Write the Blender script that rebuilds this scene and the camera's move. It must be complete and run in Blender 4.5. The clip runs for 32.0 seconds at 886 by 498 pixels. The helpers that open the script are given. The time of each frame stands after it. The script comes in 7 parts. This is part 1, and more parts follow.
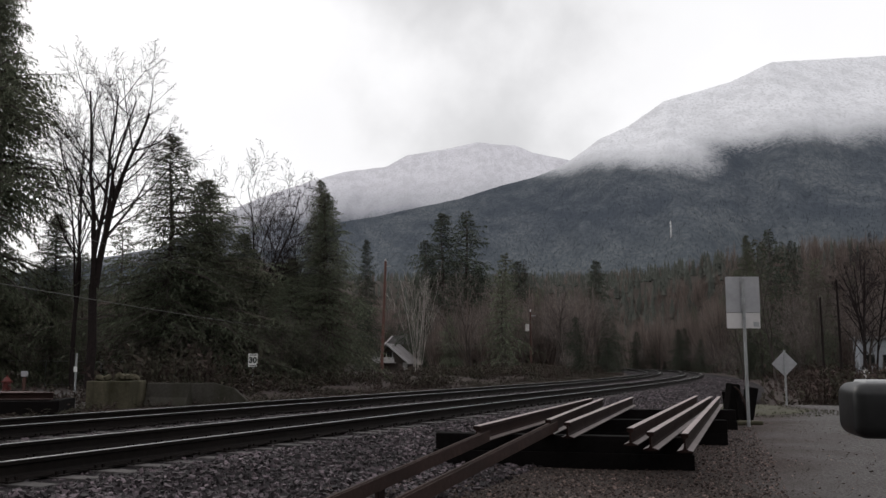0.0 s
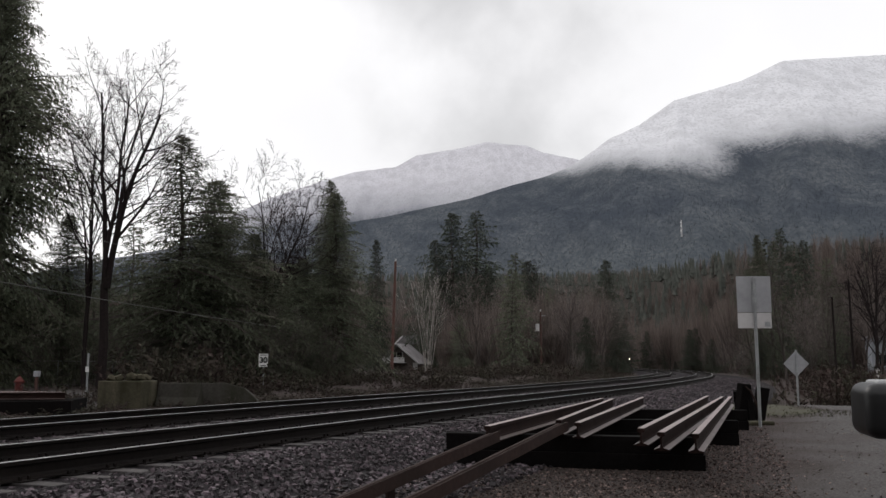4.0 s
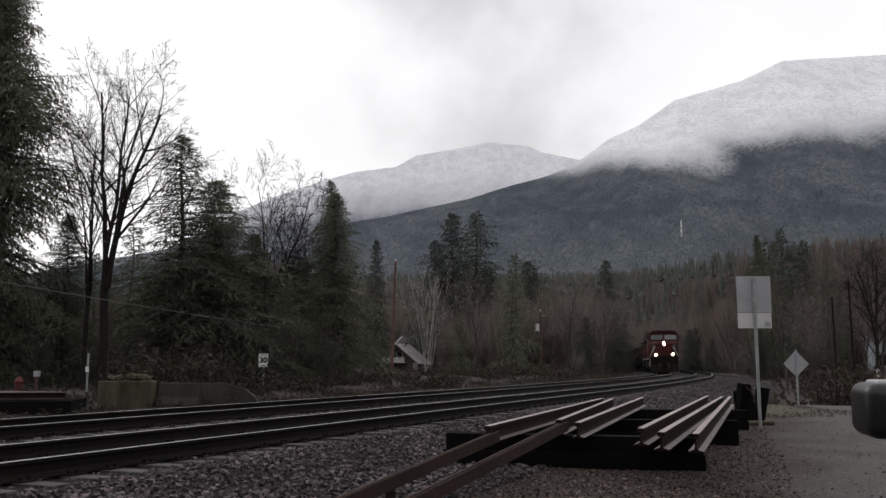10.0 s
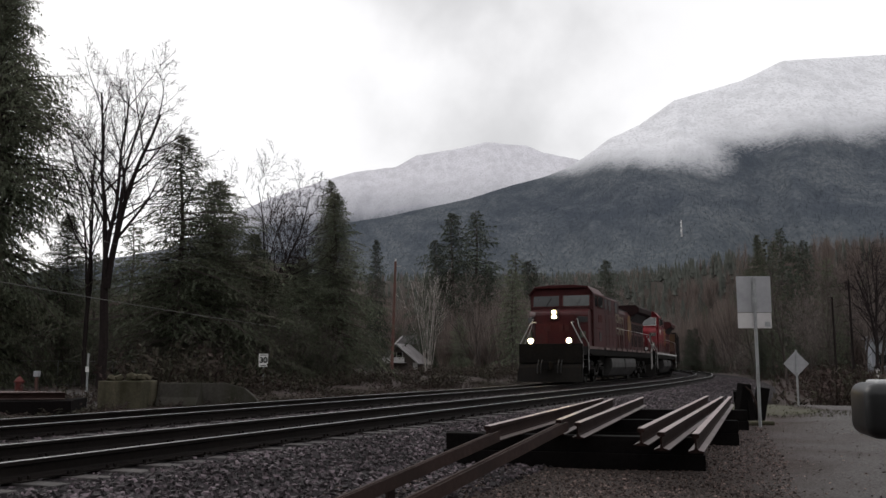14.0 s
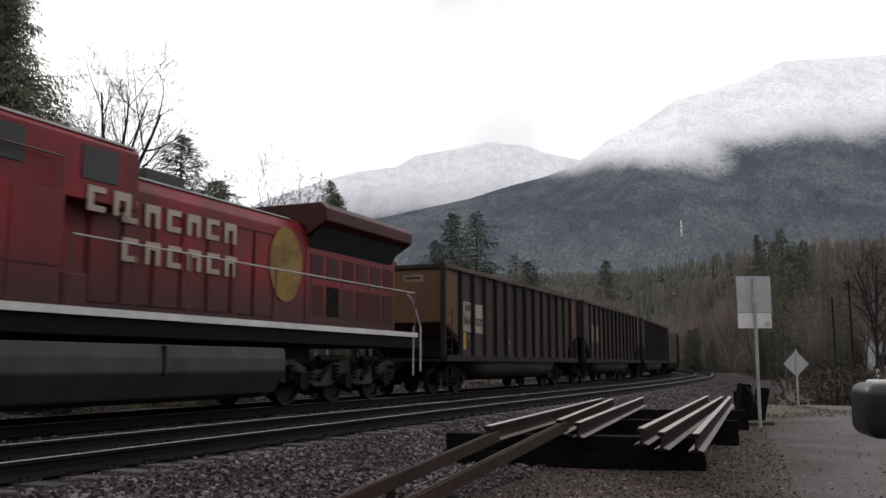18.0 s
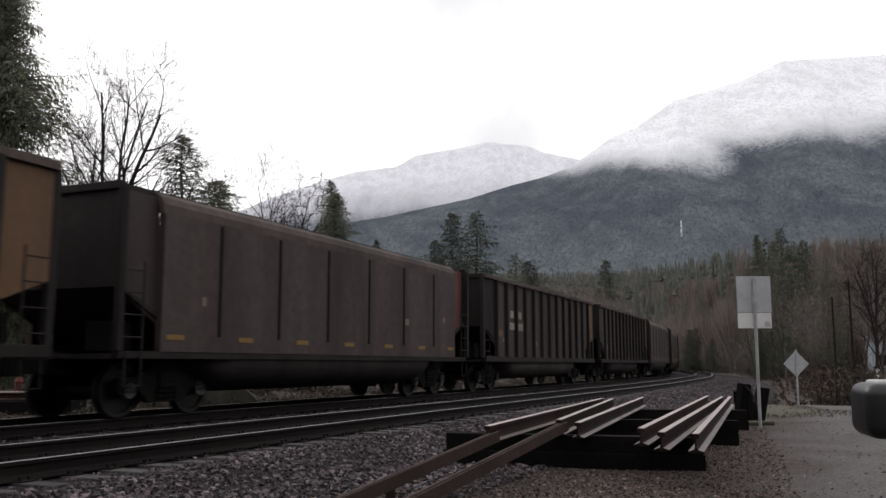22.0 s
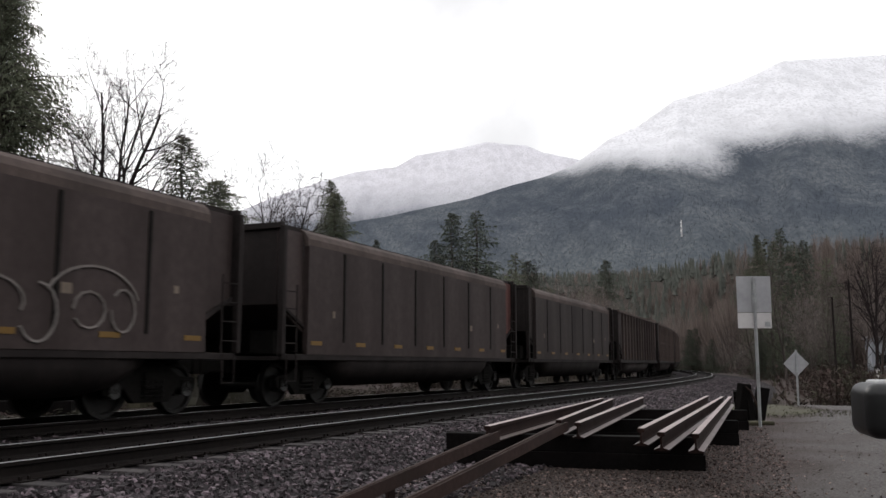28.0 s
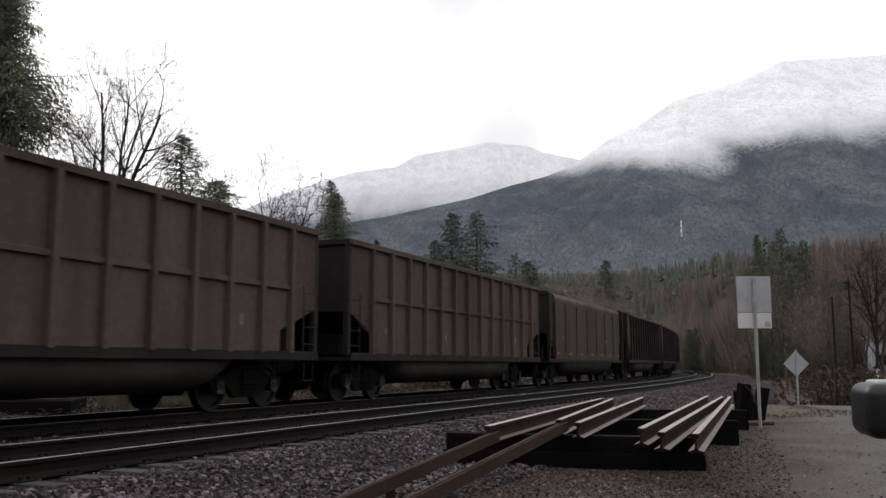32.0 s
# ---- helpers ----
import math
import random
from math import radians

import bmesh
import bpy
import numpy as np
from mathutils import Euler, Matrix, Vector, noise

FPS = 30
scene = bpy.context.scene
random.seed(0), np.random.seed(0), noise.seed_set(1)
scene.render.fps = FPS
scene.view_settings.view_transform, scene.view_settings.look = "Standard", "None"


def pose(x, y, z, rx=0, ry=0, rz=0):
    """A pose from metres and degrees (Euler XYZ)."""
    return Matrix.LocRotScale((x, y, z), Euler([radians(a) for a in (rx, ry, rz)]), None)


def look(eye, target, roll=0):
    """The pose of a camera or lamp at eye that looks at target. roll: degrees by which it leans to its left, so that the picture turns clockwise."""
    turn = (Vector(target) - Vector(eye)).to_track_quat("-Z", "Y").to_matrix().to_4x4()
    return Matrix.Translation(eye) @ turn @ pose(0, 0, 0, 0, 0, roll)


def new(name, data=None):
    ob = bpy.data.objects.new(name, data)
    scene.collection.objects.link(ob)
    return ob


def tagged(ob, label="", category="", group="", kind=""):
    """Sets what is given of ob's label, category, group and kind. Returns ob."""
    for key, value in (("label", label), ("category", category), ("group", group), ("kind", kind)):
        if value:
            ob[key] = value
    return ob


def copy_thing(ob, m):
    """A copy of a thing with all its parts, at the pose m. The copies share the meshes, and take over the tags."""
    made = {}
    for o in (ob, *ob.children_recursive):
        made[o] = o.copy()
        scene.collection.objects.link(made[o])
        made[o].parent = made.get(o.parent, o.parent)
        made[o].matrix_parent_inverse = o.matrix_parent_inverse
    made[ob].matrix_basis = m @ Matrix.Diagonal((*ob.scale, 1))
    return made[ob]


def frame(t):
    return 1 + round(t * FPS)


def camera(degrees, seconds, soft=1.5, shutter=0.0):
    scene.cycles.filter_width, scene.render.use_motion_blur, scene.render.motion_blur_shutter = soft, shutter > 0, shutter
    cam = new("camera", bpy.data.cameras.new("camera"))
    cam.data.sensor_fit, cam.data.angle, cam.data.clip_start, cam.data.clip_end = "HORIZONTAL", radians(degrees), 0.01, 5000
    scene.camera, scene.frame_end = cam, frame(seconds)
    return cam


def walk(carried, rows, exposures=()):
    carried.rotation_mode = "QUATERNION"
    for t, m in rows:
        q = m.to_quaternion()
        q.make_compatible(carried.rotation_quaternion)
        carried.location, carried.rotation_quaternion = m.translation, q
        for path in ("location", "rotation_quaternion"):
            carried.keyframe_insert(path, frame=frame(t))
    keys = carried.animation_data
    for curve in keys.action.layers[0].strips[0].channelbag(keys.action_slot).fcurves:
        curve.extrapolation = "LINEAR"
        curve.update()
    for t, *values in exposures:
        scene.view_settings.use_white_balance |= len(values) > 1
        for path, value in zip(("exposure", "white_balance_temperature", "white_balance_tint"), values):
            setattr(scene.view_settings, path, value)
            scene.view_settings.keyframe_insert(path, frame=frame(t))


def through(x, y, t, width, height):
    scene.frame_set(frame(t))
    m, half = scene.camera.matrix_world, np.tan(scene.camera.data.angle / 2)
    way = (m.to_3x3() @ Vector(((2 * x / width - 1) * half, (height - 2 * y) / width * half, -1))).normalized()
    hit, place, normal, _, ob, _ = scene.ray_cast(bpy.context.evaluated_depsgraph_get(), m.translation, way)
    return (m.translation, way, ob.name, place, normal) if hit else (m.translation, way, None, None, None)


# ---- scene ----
cam = camera(53.77, 32.0, soft=1.5, shutter=0.17)
EYE = (0.0, 0.0, 0.886)          # z = 0 is the top of the rails


def view(yaw):
    return pose(*EYE, 97.536, 0, yaw)


walk(cam, [(0.0, view(-0.655)), (0.4, view(-0.645)), (0.7, view(-0.57)), (1.0, view(-0.475)), (1.5, view(-0.345)), (2.0, view(-0.215)),
           (2.5, view(-0.07)), (2.8, view(-0.015)), (3.1, view(0.0)), (5.0, view(0.0)), (16.0, view(0.0)), (32.0, view(0.0))],
     exposures=[(0.0, 0.0), (13.0, 0.0), (15.5, 0.2), (17.5, 0.42), (32.0, 0.42)])

# ---- world, sun ----
world = bpy.data.worlds.new("overcast")
scene.world = world
world.use_nodes = True
wn, wl = world.node_tree.nodes, world.node_tree.links
wn.clear()
w_out = wn.new("ShaderNodeOutputWorld")
w_sky = wn.new("ShaderNodeTexSky")
w_sky.sky_type = "NISHITA"
w_sky.sun_disc = False
w_sky.sun_elevation, w_sky.sun_rotation = radians(28), radians(-35)
w_bg1, w_bg2 = wn.new("ShaderNodeBackground"), wn.new("ShaderNodeBackground")
w_bg1.inputs[1].default_value = 0.08
wl.new(w_sky.outputs[0], w_bg1.inputs[0])
w_tc = wn.new("ShaderNodeTexCoord")
w_n = wn.new("ShaderNodeTexNoise")
w_n.inputs["Scale"].default_value, w_n.inputs["Detail"].default_value = 3.2, 5.0
wl.new(w_tc.outputs["Generated"], w_n.inputs["Vector"])
w_n2 = wn.new("ShaderNodeTexNoise")
w_n2.inputs["Scale"].default_value, w_n2.inputs["Detail"].default_value = 4.2, 6.0
wl.new(w_tc.outputs["Generated"], w_n2.inputs["Vector"])
# the grey cloud bank over the valley
w_map = wn.new("ShaderNodeMapping")
w_map.inputs["Location"].default_value = (-0.055 * 0.92, -0.93, -0.36 * 0.62)
w_map.inputs["Scale"].default_value = (0.92, 1.0, 0.62)
wl.new(w_tc.outputs["Generated"], w_map.inputs["Vector"])
w_len = wn.new("ShaderNodeVectorMath")
w_len.operation = "LENGTH"
wl.new(w_map.outputs[0], w_len.inputs[0])
w_add = wn.new("ShaderNodeMath")
w_add.operation = "MULTIPLY_ADD"
wl.new(w_n2.outputs["Fac"], w_add.inputs[0])
w_add.inputs[1].default_value = 0.52
wl.new(w_len.outputs["Value"], w_add.inputs[2])
w_r1 = wn.new("ShaderNodeMapRange")
w_r1.interpolation_type = "SMOOTHSTEP"
w_r1.inputs["From Min"].default_value, w_r1.inputs["From Max"].default_value = 0.25, 0.45
w_r1.inputs["To Min"].default_value, w_r1.inputs["To Max"].default_value = 0.63, 1.0
wl.new(w_add.outputs[0], w_r1.inputs["Value"])
w_r2 = wn.new("ShaderNodeMapRange")
w_r2.inputs["From Min"].default_value, w_r2.inputs["From Max"].default_value = 0.3, 0.7
w_r2.inputs["To Min"].default_value, w_r2.inputs["To Max"].default_value = 0.97, 1.08
wl.new(w_n.outputs["Fac"], w_r2.inputs["Value"])
w_mul = wn.new("ShaderNodeMath")
w_mul.operation = "MULTIPLY"
wl.new(w_r1.outputs[0], w_mul.inputs[0])
wl.new(w_r2.outputs[0], w_mul.inputs[1])
w_col = wn.new("ShaderNodeVectorMath")
w_col.operation = "SCALE"
w_col.inputs[0].default_value = (1.0, 0.99, 1.0)
wl.new(w_mul.outputs[0], w_col.inputs["Scale"])
wl.new(w_col.outputs[0], w_bg2.inputs[0])
w_bg2.inputs[1].default_value = 1.04
w_mix = wn.new("ShaderNodeMixShader")
w_mix.inputs[0].default_value = 0.93
wl.new(w_bg1.outputs[0], w_mix.inputs[1])
wl.new(w_bg2.outputs[0], w_mix.inputs[2])
wl.new(w_mix.outputs[0], w_out.inputs[0])

sun = new("sun", bpy.data.lights.new("sun", "SUN"))
sun.data.energy, sun.data.angle, sun.data.color = 0.5, radians(20), (1.0, 0.96, 0.9)
sun.matrix_world = look((-30, 45, 34), (0, 0, 0))


# ---- materials ----
def surf(name, c1, c2, rough=0.8, fine=30.0, big=1.5, bump=0.15, metal=0.0, dirt=None, dirt_amount=0.5, vary=0.0, island=0.0,
         glow=None, streak=False, spec=0.35, dist=0.01, through=0.0, skew=0.0, splash=None):
    """A surface of two colours mixed by grain, with larger stains of a third, its own bump, and a variation from piece to piece."""
    m = bpy.data.materials.new(name)
    m.use_nodes = True
    n, l = m.node_tree.nodes, m.node_tree.links
    b = n["Principled BSDF"]
    b.inputs["Roughness"].default_value, b.inputs["Metallic"].default_value = rough, metal
    b.inputs["Specular IOR Level"].default_value = spec
    tc = n.new("ShaderNodeTexCoord")
    f = n.new("ShaderNodeTexNoise")
    f.inputs["Scale"].default_value, f.inputs["Detail"].default_value, f.inputs["Roughness"].default_value = fine, 6.0, 0.65
    l.new(tc.outputs["Object"], f.inputs["Vector"])
    fr = n.new("ShaderNodeMapRange")
    fr.inputs["From Min"].default_value, fr.inputs["From Max"].default_value = 0.3, 0.7
    l.new(f.outputs["Fac"], fr.inputs["Value"])
    mix = n.new("ShaderNodeMixRGB")
    mix.inputs[1].default_value, mix.inputs[2].default_value = (*c1, 1), (*c2, 1)
    l.new(fr.outputs[0], mix.inputs[0])
    col = mix.outputs[0]
    g = n.new("ShaderNodeTexNoise")
    g.inputs["Scale"].default_value, g.inputs["Detail"].default_value, g.inputs["Roughness"].default_value = big, 5.0, 0.6
    if streak:
        mp = n.new("ShaderNodeMapping")
        mp.inputs["Scale"].default_value = (1.0, 1.0, 0.16)
        l.new(tc.outputs["Object"], mp.inputs["Vector"])
        l.new(mp.outputs[0], g.inputs["Vector"])
    else:
        l.new(tc.outputs["Object"], g.inputs["Vector"])
    if dirt:
        gr = n.new("ShaderNodeMapRange")
        gr.inputs["From Min"].default_value, gr.inputs["From Max"].default_value = 0.42, 0.68
        gr.inputs["To Max"].default_value = dirt_amount
        l.new(g.outputs["Fac"], gr.inputs["Value"])
        dm = n.new("ShaderNodeMixRGB")
        dm.inputs[2].default_value = (*dirt, 1)
        l.new(gr.outputs[0], dm.inputs[0])
        l.new(col, dm.inputs[1])
        col = dm.outputs[0]
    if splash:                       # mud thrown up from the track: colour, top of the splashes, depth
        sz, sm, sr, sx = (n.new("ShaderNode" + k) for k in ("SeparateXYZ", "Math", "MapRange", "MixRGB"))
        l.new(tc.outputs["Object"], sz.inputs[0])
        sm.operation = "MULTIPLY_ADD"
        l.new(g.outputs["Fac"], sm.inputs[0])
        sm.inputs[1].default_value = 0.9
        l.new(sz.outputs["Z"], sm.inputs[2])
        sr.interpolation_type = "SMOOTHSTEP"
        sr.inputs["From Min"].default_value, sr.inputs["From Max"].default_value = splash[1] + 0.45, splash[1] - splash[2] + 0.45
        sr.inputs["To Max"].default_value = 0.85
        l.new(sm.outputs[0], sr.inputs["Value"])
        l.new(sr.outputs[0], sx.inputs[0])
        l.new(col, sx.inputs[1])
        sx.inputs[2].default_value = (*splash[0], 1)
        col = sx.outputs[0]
    for amount, node, out in ((vary, "ShaderNodeObjectInfo", "Random"), (island, "ShaderNodeNewGeometry", "Random Per Island")):
        if amount:
            oi = n.new(node)
            hs = n.new("ShaderNodeHueSaturation")
            vr = n.new("ShaderNodeMapRange")
            vr.inputs["To Min"].default_value, vr.inputs["To Max"].default_value = 1 - amount, 1 + amount
            rnd = oi.outputs[out]
            if skew:                 # mostly dark pieces and a few bright ones
                pw = n.new("ShaderNodeMath")
                pw.operation = "POWER"
                l.new(rnd, pw.inputs[0])
                pw.inputs[1].default_value = 3.0
                rnd = pw.outputs[0]
                vr.inputs["To Max"].default_value = 1 + skew
            l.new(rnd, vr.inputs["Value"])
            l.new(vr.outputs[0], hs.inputs["Value"])
            l.new(col, hs.inputs["Color"])
            col = hs.outputs[0]
    l.new(col, b.inputs["Base Color"])
    rr = n.new("ShaderNodeMapRange")
    rr.inputs["To Min"].default_value, rr.inputs["To Max"].default_value = max(rough - 0.12, 0.03), min(rough + 0.12, 1)
    l.new(g.outputs["Fac"], rr.inputs["Value"])
    l.new(rr.outputs[0], b.inputs["Roughness"])
    if bump:
        bp = n.new("ShaderNodeBump")
        bp.inputs["Strength"].default_value, bp.inputs["Distance"].default_value = bump, dist
        l.new(f.outputs["Fac"], bp.inputs["Height"])
        l.new(bp.outputs[0], b.inputs["Normal"])
    if through:
        tr, ms = n.new("ShaderNodeBsdfTranslucent"), n.new("ShaderNodeMixShader")
        l.new(col, tr.inputs[0])
        ms.inputs[0].default_value = through
        l.new(b.outputs[0], ms.inputs[1])
        l.new(tr.outputs[0], ms.inputs[2])
        l.new(ms.outputs[0], n["Material Output"].inputs[0])
    if glow:
        b.inputs["Emission Color"].default_value = (*glow[:3], 1)
        b.inputs["Emission Strength"].default_value = glow[3]
    return m


GRAVEL = surf("crushed_rock", (0.03397, 0.02571, 0.0293), (0.08792, 0.06901, 0.07812), 0.75, 22, 1.2, 0.6, dirt=(0.01798, 0.01309, 0.01416), dirt_amount=0.6, island=0.72, dist=0.02, skew=2.2)
LITTER = surf("grit_and_leaf_litter", (0.05462, 0.03977, 0.03541), (0.1274, 0.09719, 0.08803), 0.9, 22, 1.2, 0.4, dirt=(0.03277, 0.02387, 0.02202), dirt_amount=0.5, island=0.6, skew=2.6, spec=0.1)
BED = surf("ballast_bed", (0.00824, 0.00679, 0.00735), (0.0412, 0.0354, 0.03885), 0.95, 26, 0.7, 1.0, dirt=(0.01236, 0.01018, 0.0105), dirt_amount=0.6, dist=0.04, spec=0.1)
EARTH = surf("damp_earth", (0.01666, 0.01307, 0.01212), (0.109, 0.08708, 0.08349), 0.92, 38, 0.12, 1.0, dirt=(0.04357, 0.03607, 0.02693), dirt_amount=0.55, dist=0.03, spec=0.1)
BLOCKERGREEN = surf("dark_blocking_slope", (0.02, 0.022, 0.016), (0.04, 0.042, 0.03), 0.95, 0.3, 0.03, 0.0)


def earth_zones(m, litter, road):
    """Leaf litter on the wooded slopes, and the packed grey grit of the car park and of the yard beyond the tracks."""
    n, l = m.node_tree.nodes, m.node_tree.links
    tc, sep = next(q for q in n if q.bl_idname == "ShaderNodeTexCoord"), n.new("ShaderNodeSeparateXYZ")
    l.new(tc.outputs["Object"], sep.inputs[0])
    bsdf = n["Principled BSDF"]
    def fac(value, a, b):
        r = n.new("ShaderNodeMapRange")
        r.interpolation_type = "SMOOTHSTEP"
        r.inputs["From Min"].default_value, r.inputs["From Max"].default_value = a, b
        l.new(value, r.inputs["Value"])
        return r.outputs[0]
    def op(kind, a, b):
        k = n.new("ShaderNodeMath")
        k.operation = kind
        for q, v in enumerate((a, b)):
            if isinstance(v, float):
                k.inputs[q].default_value = v
            else:
                l.new(v, k.inputs[q])
        return k.outputs[0]
    def over(f, colour):
        k = n.new("ShaderNodeMixRGB")
        l.new(f, k.inputs[0])
        l.new(bsdf.inputs["Base Color"].links[0].from_socket, k.inputs[1])
        if isinstance(colour, tuple):
            k.inputs[2].default_value = (*colour, 1)
        else:
            l.new(colour, k.inputs[2])
        l.new(k.outputs[0], bsdf.inputs["Base Color"])
    w1, w2 = n.new("ShaderNodeTexNoise"), n.new("ShaderNodeTexNoise")
    w1.inputs["Scale"].default_value, w1.inputs["Detail"].default_value = 0.45, 8.0
    w2.inputs["Scale"].default_value, w2.inputs["Detail"].default_value = 34.0, 8.0
    for w in (w1, w2):
        l.new(tc.outputs["Object"], w.inputs["Vector"])
    grit = n.new("ShaderNodeMixRGB")
    grit.inputs[1].default_value, grit.inputs[2].default_value = (*road[0], 1), (*road[1], 1)
    l.new(fac(w2.outputs["Fac"], 0.3, 0.7), grit.inputs[0])
    edge = op("ADD", op("SUBTRACT", sep.outputs["X"], op("MULTIPLY", sep.outputs["Y"], 0.385)), op("MULTIPLY", op("SUBTRACT", w1.outputs["Fac"], 0.5), 5.0))
    over(op("MULTIPLY", fac(edge, -0.6, 1.6), fac(sep.outputs["Y"], 31.0, 27.0)), grit.outputs[0])
    yard = op("ADD", op("MULTIPLY", op("ADD", sep.outputs["X"], 9.0), -1.0), op("MULTIPLY", op("SUBTRACT", w1.outputs["Fac"], 0.5), 5.0))
    over(op("MULTIPLY", fac(yard, 0.0, 1.5), op("MULTIPLY", fac(sep.outputs["Y"], 14.0, 17.0), fac(sep.outputs["Y"], 40.0, 36.0))), grit.outputs[0])
    over(fac(sep.outputs["Z"], -0.1, 1.2), litter)


earth_zones(EARTH, (0.034, 0.027, 0.0225), ((0.054, 0.050, 0.049), (0.160, 0.150, 0.148)))
MOSS = surf("mossy_grass", (0.0309, 0.03104, 0.01575), (0.05665, 0.05432, 0.0294), 0.95, 30, 0.9, 0.6, dirt=(0.0412, 0.03298, 0.0252), dirt_amount=0.8, island=0.3)
TIE = surf("creosoted_tie", (0.0168, 0.01392, 0.01369), (0.0624, 0.05475, 0.05475), 0.8, 14, 2.0, 0.5, dirt=(0.00864, 0.00696, 0.006844), vary=0.35)
TIMBER = surf("black_timber", (0.0035, 0.003, 0.003), (0.008, 0.007, 0.007), 0.92, 14, 2.0, 0.5, dirt=(0.011, 0.009, 0.0085), dirt_amount=0.4, vary=0.25, spec=0.05)
RAILSIDE = surf("rusty_rail_web", (0.005625, 0.0045, 0.0042), (0.01275, 0.01013, 0.009375), 0.66, 18, 1.0, 0.3, 0.0, dirt=(0.0195, 0.015, 0.0135), dirt_amount=0.3, spec=0.07)
RAILHEAD = surf("worn_rail_head", (0.238, 0.238, 0.245), (0.35, 0.35, 0.35), 0.38, 9, 0.6, 0.05, 0.9)
OLDRAIL = surf("old_rail_steel", (0.013, 0.0066, 0.0058), (0.029, 0.0148, 0.0126), 0.75, 24, 1.2, 0.25, 0.0, dirt=(0.009, 0.006, 0.0053), dirt_amount=0.6, vary=0.2, spec=0.1)
OLDTOP = surf("worn_old_rail_top", (0.40, 0.315, 0.305), (0.52, 0.43, 0.42), 0.34, 14, 1.2, 0.1, 0.75, dirt=(0.2, 0.135, 0.12), dirt_amount=0.5)
# pale colour carries the sky's sheen on the rail foot, over some dirt
SHEENFOOT = surf("sky_sheen_rail_foot", (0.13, 0.095, 0.09), (0.20, 0.155, 0.148), 0.42, 14, 1.2, 0.1, 0.5, dirt=(0.05, 0.032, 0.028), dirt_amount=0.7)
RUSTDARK = surf("dark_rust", (0.024, 0.0132, 0.0112), (0.0448, 0.0248, 0.0208), 0.8, 18, 1.2, 0.3, 0.0, dirt=(0.012, 0.0088, 0.008), dirt_amount=0.5, spec=0.2)
CONC = surf("weathered_concrete", (0.06875, 0.06125, 0.0432), (0.1187, 0.1063, 0.0756), 0.9, 14, 1.3, 0.35, dirt=(0.02, 0.02063, 0.0108), dirt_amount=0.95, streak=True, spec=0.1)
CONCDARK = surf("mossy_dark_concrete", (0.036, 0.033, 0.029), (0.066, 0.061, 0.054), 0.9, 14, 1.0, 0.4, dirt=(0.020, 0.021, 0.011), dirt_amount=0.8, streak=True, spec=0.1)
BARK = surf("bark", (0.03907, 0.03106, 0.0289), (0.09017, 0.07225, 0.06647), 0.9, 12, 1.2, 0.6, dirt=(0.05409, 0.05202, 0.03613), dirt_amount=0.4, vary=0.2)
TWIG = surf("bare_twigs", (0.12, 0.1008, 0.0936), (0.216, 0.1824, 0.1704), 0.9, 6, 0.6, 0.0, vary=0.3, island=0.25, spec=0.1)
DARKTWIG = surf("dark_bare_twigs", (0.018, 0.01305, 0.01364), (0.0348, 0.02552, 0.02604), 0.9, 6, 0.6, 0.0, vary=0.2, island=0.2, spec=0.1)
DARKBARK = surf("dark_bark", (0.013, 0.0095, 0.0100), (0.029, 0.0215, 0.0215), 0.9, 12, 1.2, 0.5, dirt=(0.02, 0.018, 0.014), dirt_amount=0.4, spec=0.1)
REDTWIG = surf("reddish_twigs", (0.1188, 0.0946, 0.0847), (0.2046, 0.165, 0.1474), 0.9, 6, 0.4, 0.0, vary=0.3, island=0.3, spec=0.1)
PALEBARK = surf("pale_birch_bark", (0.2925, 0.2691, 0.2496), (0.5265, 0.4875, 0.4582), 0.8, 5, 1.5, 0.2, dirt=(0.1365, 0.117, 0.1073), dirt_amount=0.8)
NEEDLE = surf("conifer_needles", (0.08089, 0.09516, 0.06852), (0.1475, 0.1637, 0.1142), 0.85, 5, 0.35, 0.0, dirt=(0.138, 0.119, 0.0904), dirt_amount=0.45, vary=0.25, island=0.32, spec=0.05, through=0.45)
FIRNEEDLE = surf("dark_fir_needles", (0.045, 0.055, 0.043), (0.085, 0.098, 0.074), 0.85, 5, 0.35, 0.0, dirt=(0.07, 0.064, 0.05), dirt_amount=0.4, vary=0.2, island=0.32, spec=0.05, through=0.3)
FARNEEDLE = surf("distant_conifer_needles", (0.070, 0.074, 0.066), (0.100, 0.106, 0.094), 0.95, 0.8, 0.02, 0.0, island=0.2, spec=0.0)
SHRUB = surf("evergreen_brush", (0.04635, 0.04699, 0.03591), (0.1004, 0.09261, 0.06804), 0.85, 4, 0.5, 0.0, dirt=(0.1004, 0.06359, 0.06804), dirt_amount=0.7, vary=0.25, island=0.45, spec=0.05, through=0.25)
BRUSH = surf("dead_brush", (0.040, 0.0285, 0.0255), (0.075, 0.055, 0.050), 0.95, 4, 0.4, 0.0, vary=0.3, island=0.4, spec=0.03)
GALV = surf("galvanised_steel", (0.32, 0.33, 0.34), (0.45, 0.46, 0.47), 0.5, 14, 1.0, 0.05, 0.6, dirt=(0.2, 0.19, 0.18))
SIGNBACK = surf("sign_aluminium_back", (0.36, 0.36, 0.38), (0.44, 0.44, 0.46), 0.55, 9, 1.4, 0.03, 0.25, dirt=(0.28, 0.28, 0.29), dirt_amount=0.5)
SIGNPALE = surf("pale_sign_panel", (0.56, 0.54, 0.54), (0.64, 0.62, 0.62), 0.55, 9, 1.4, 0.03, dirt=(0.44, 0.42, 0.42))
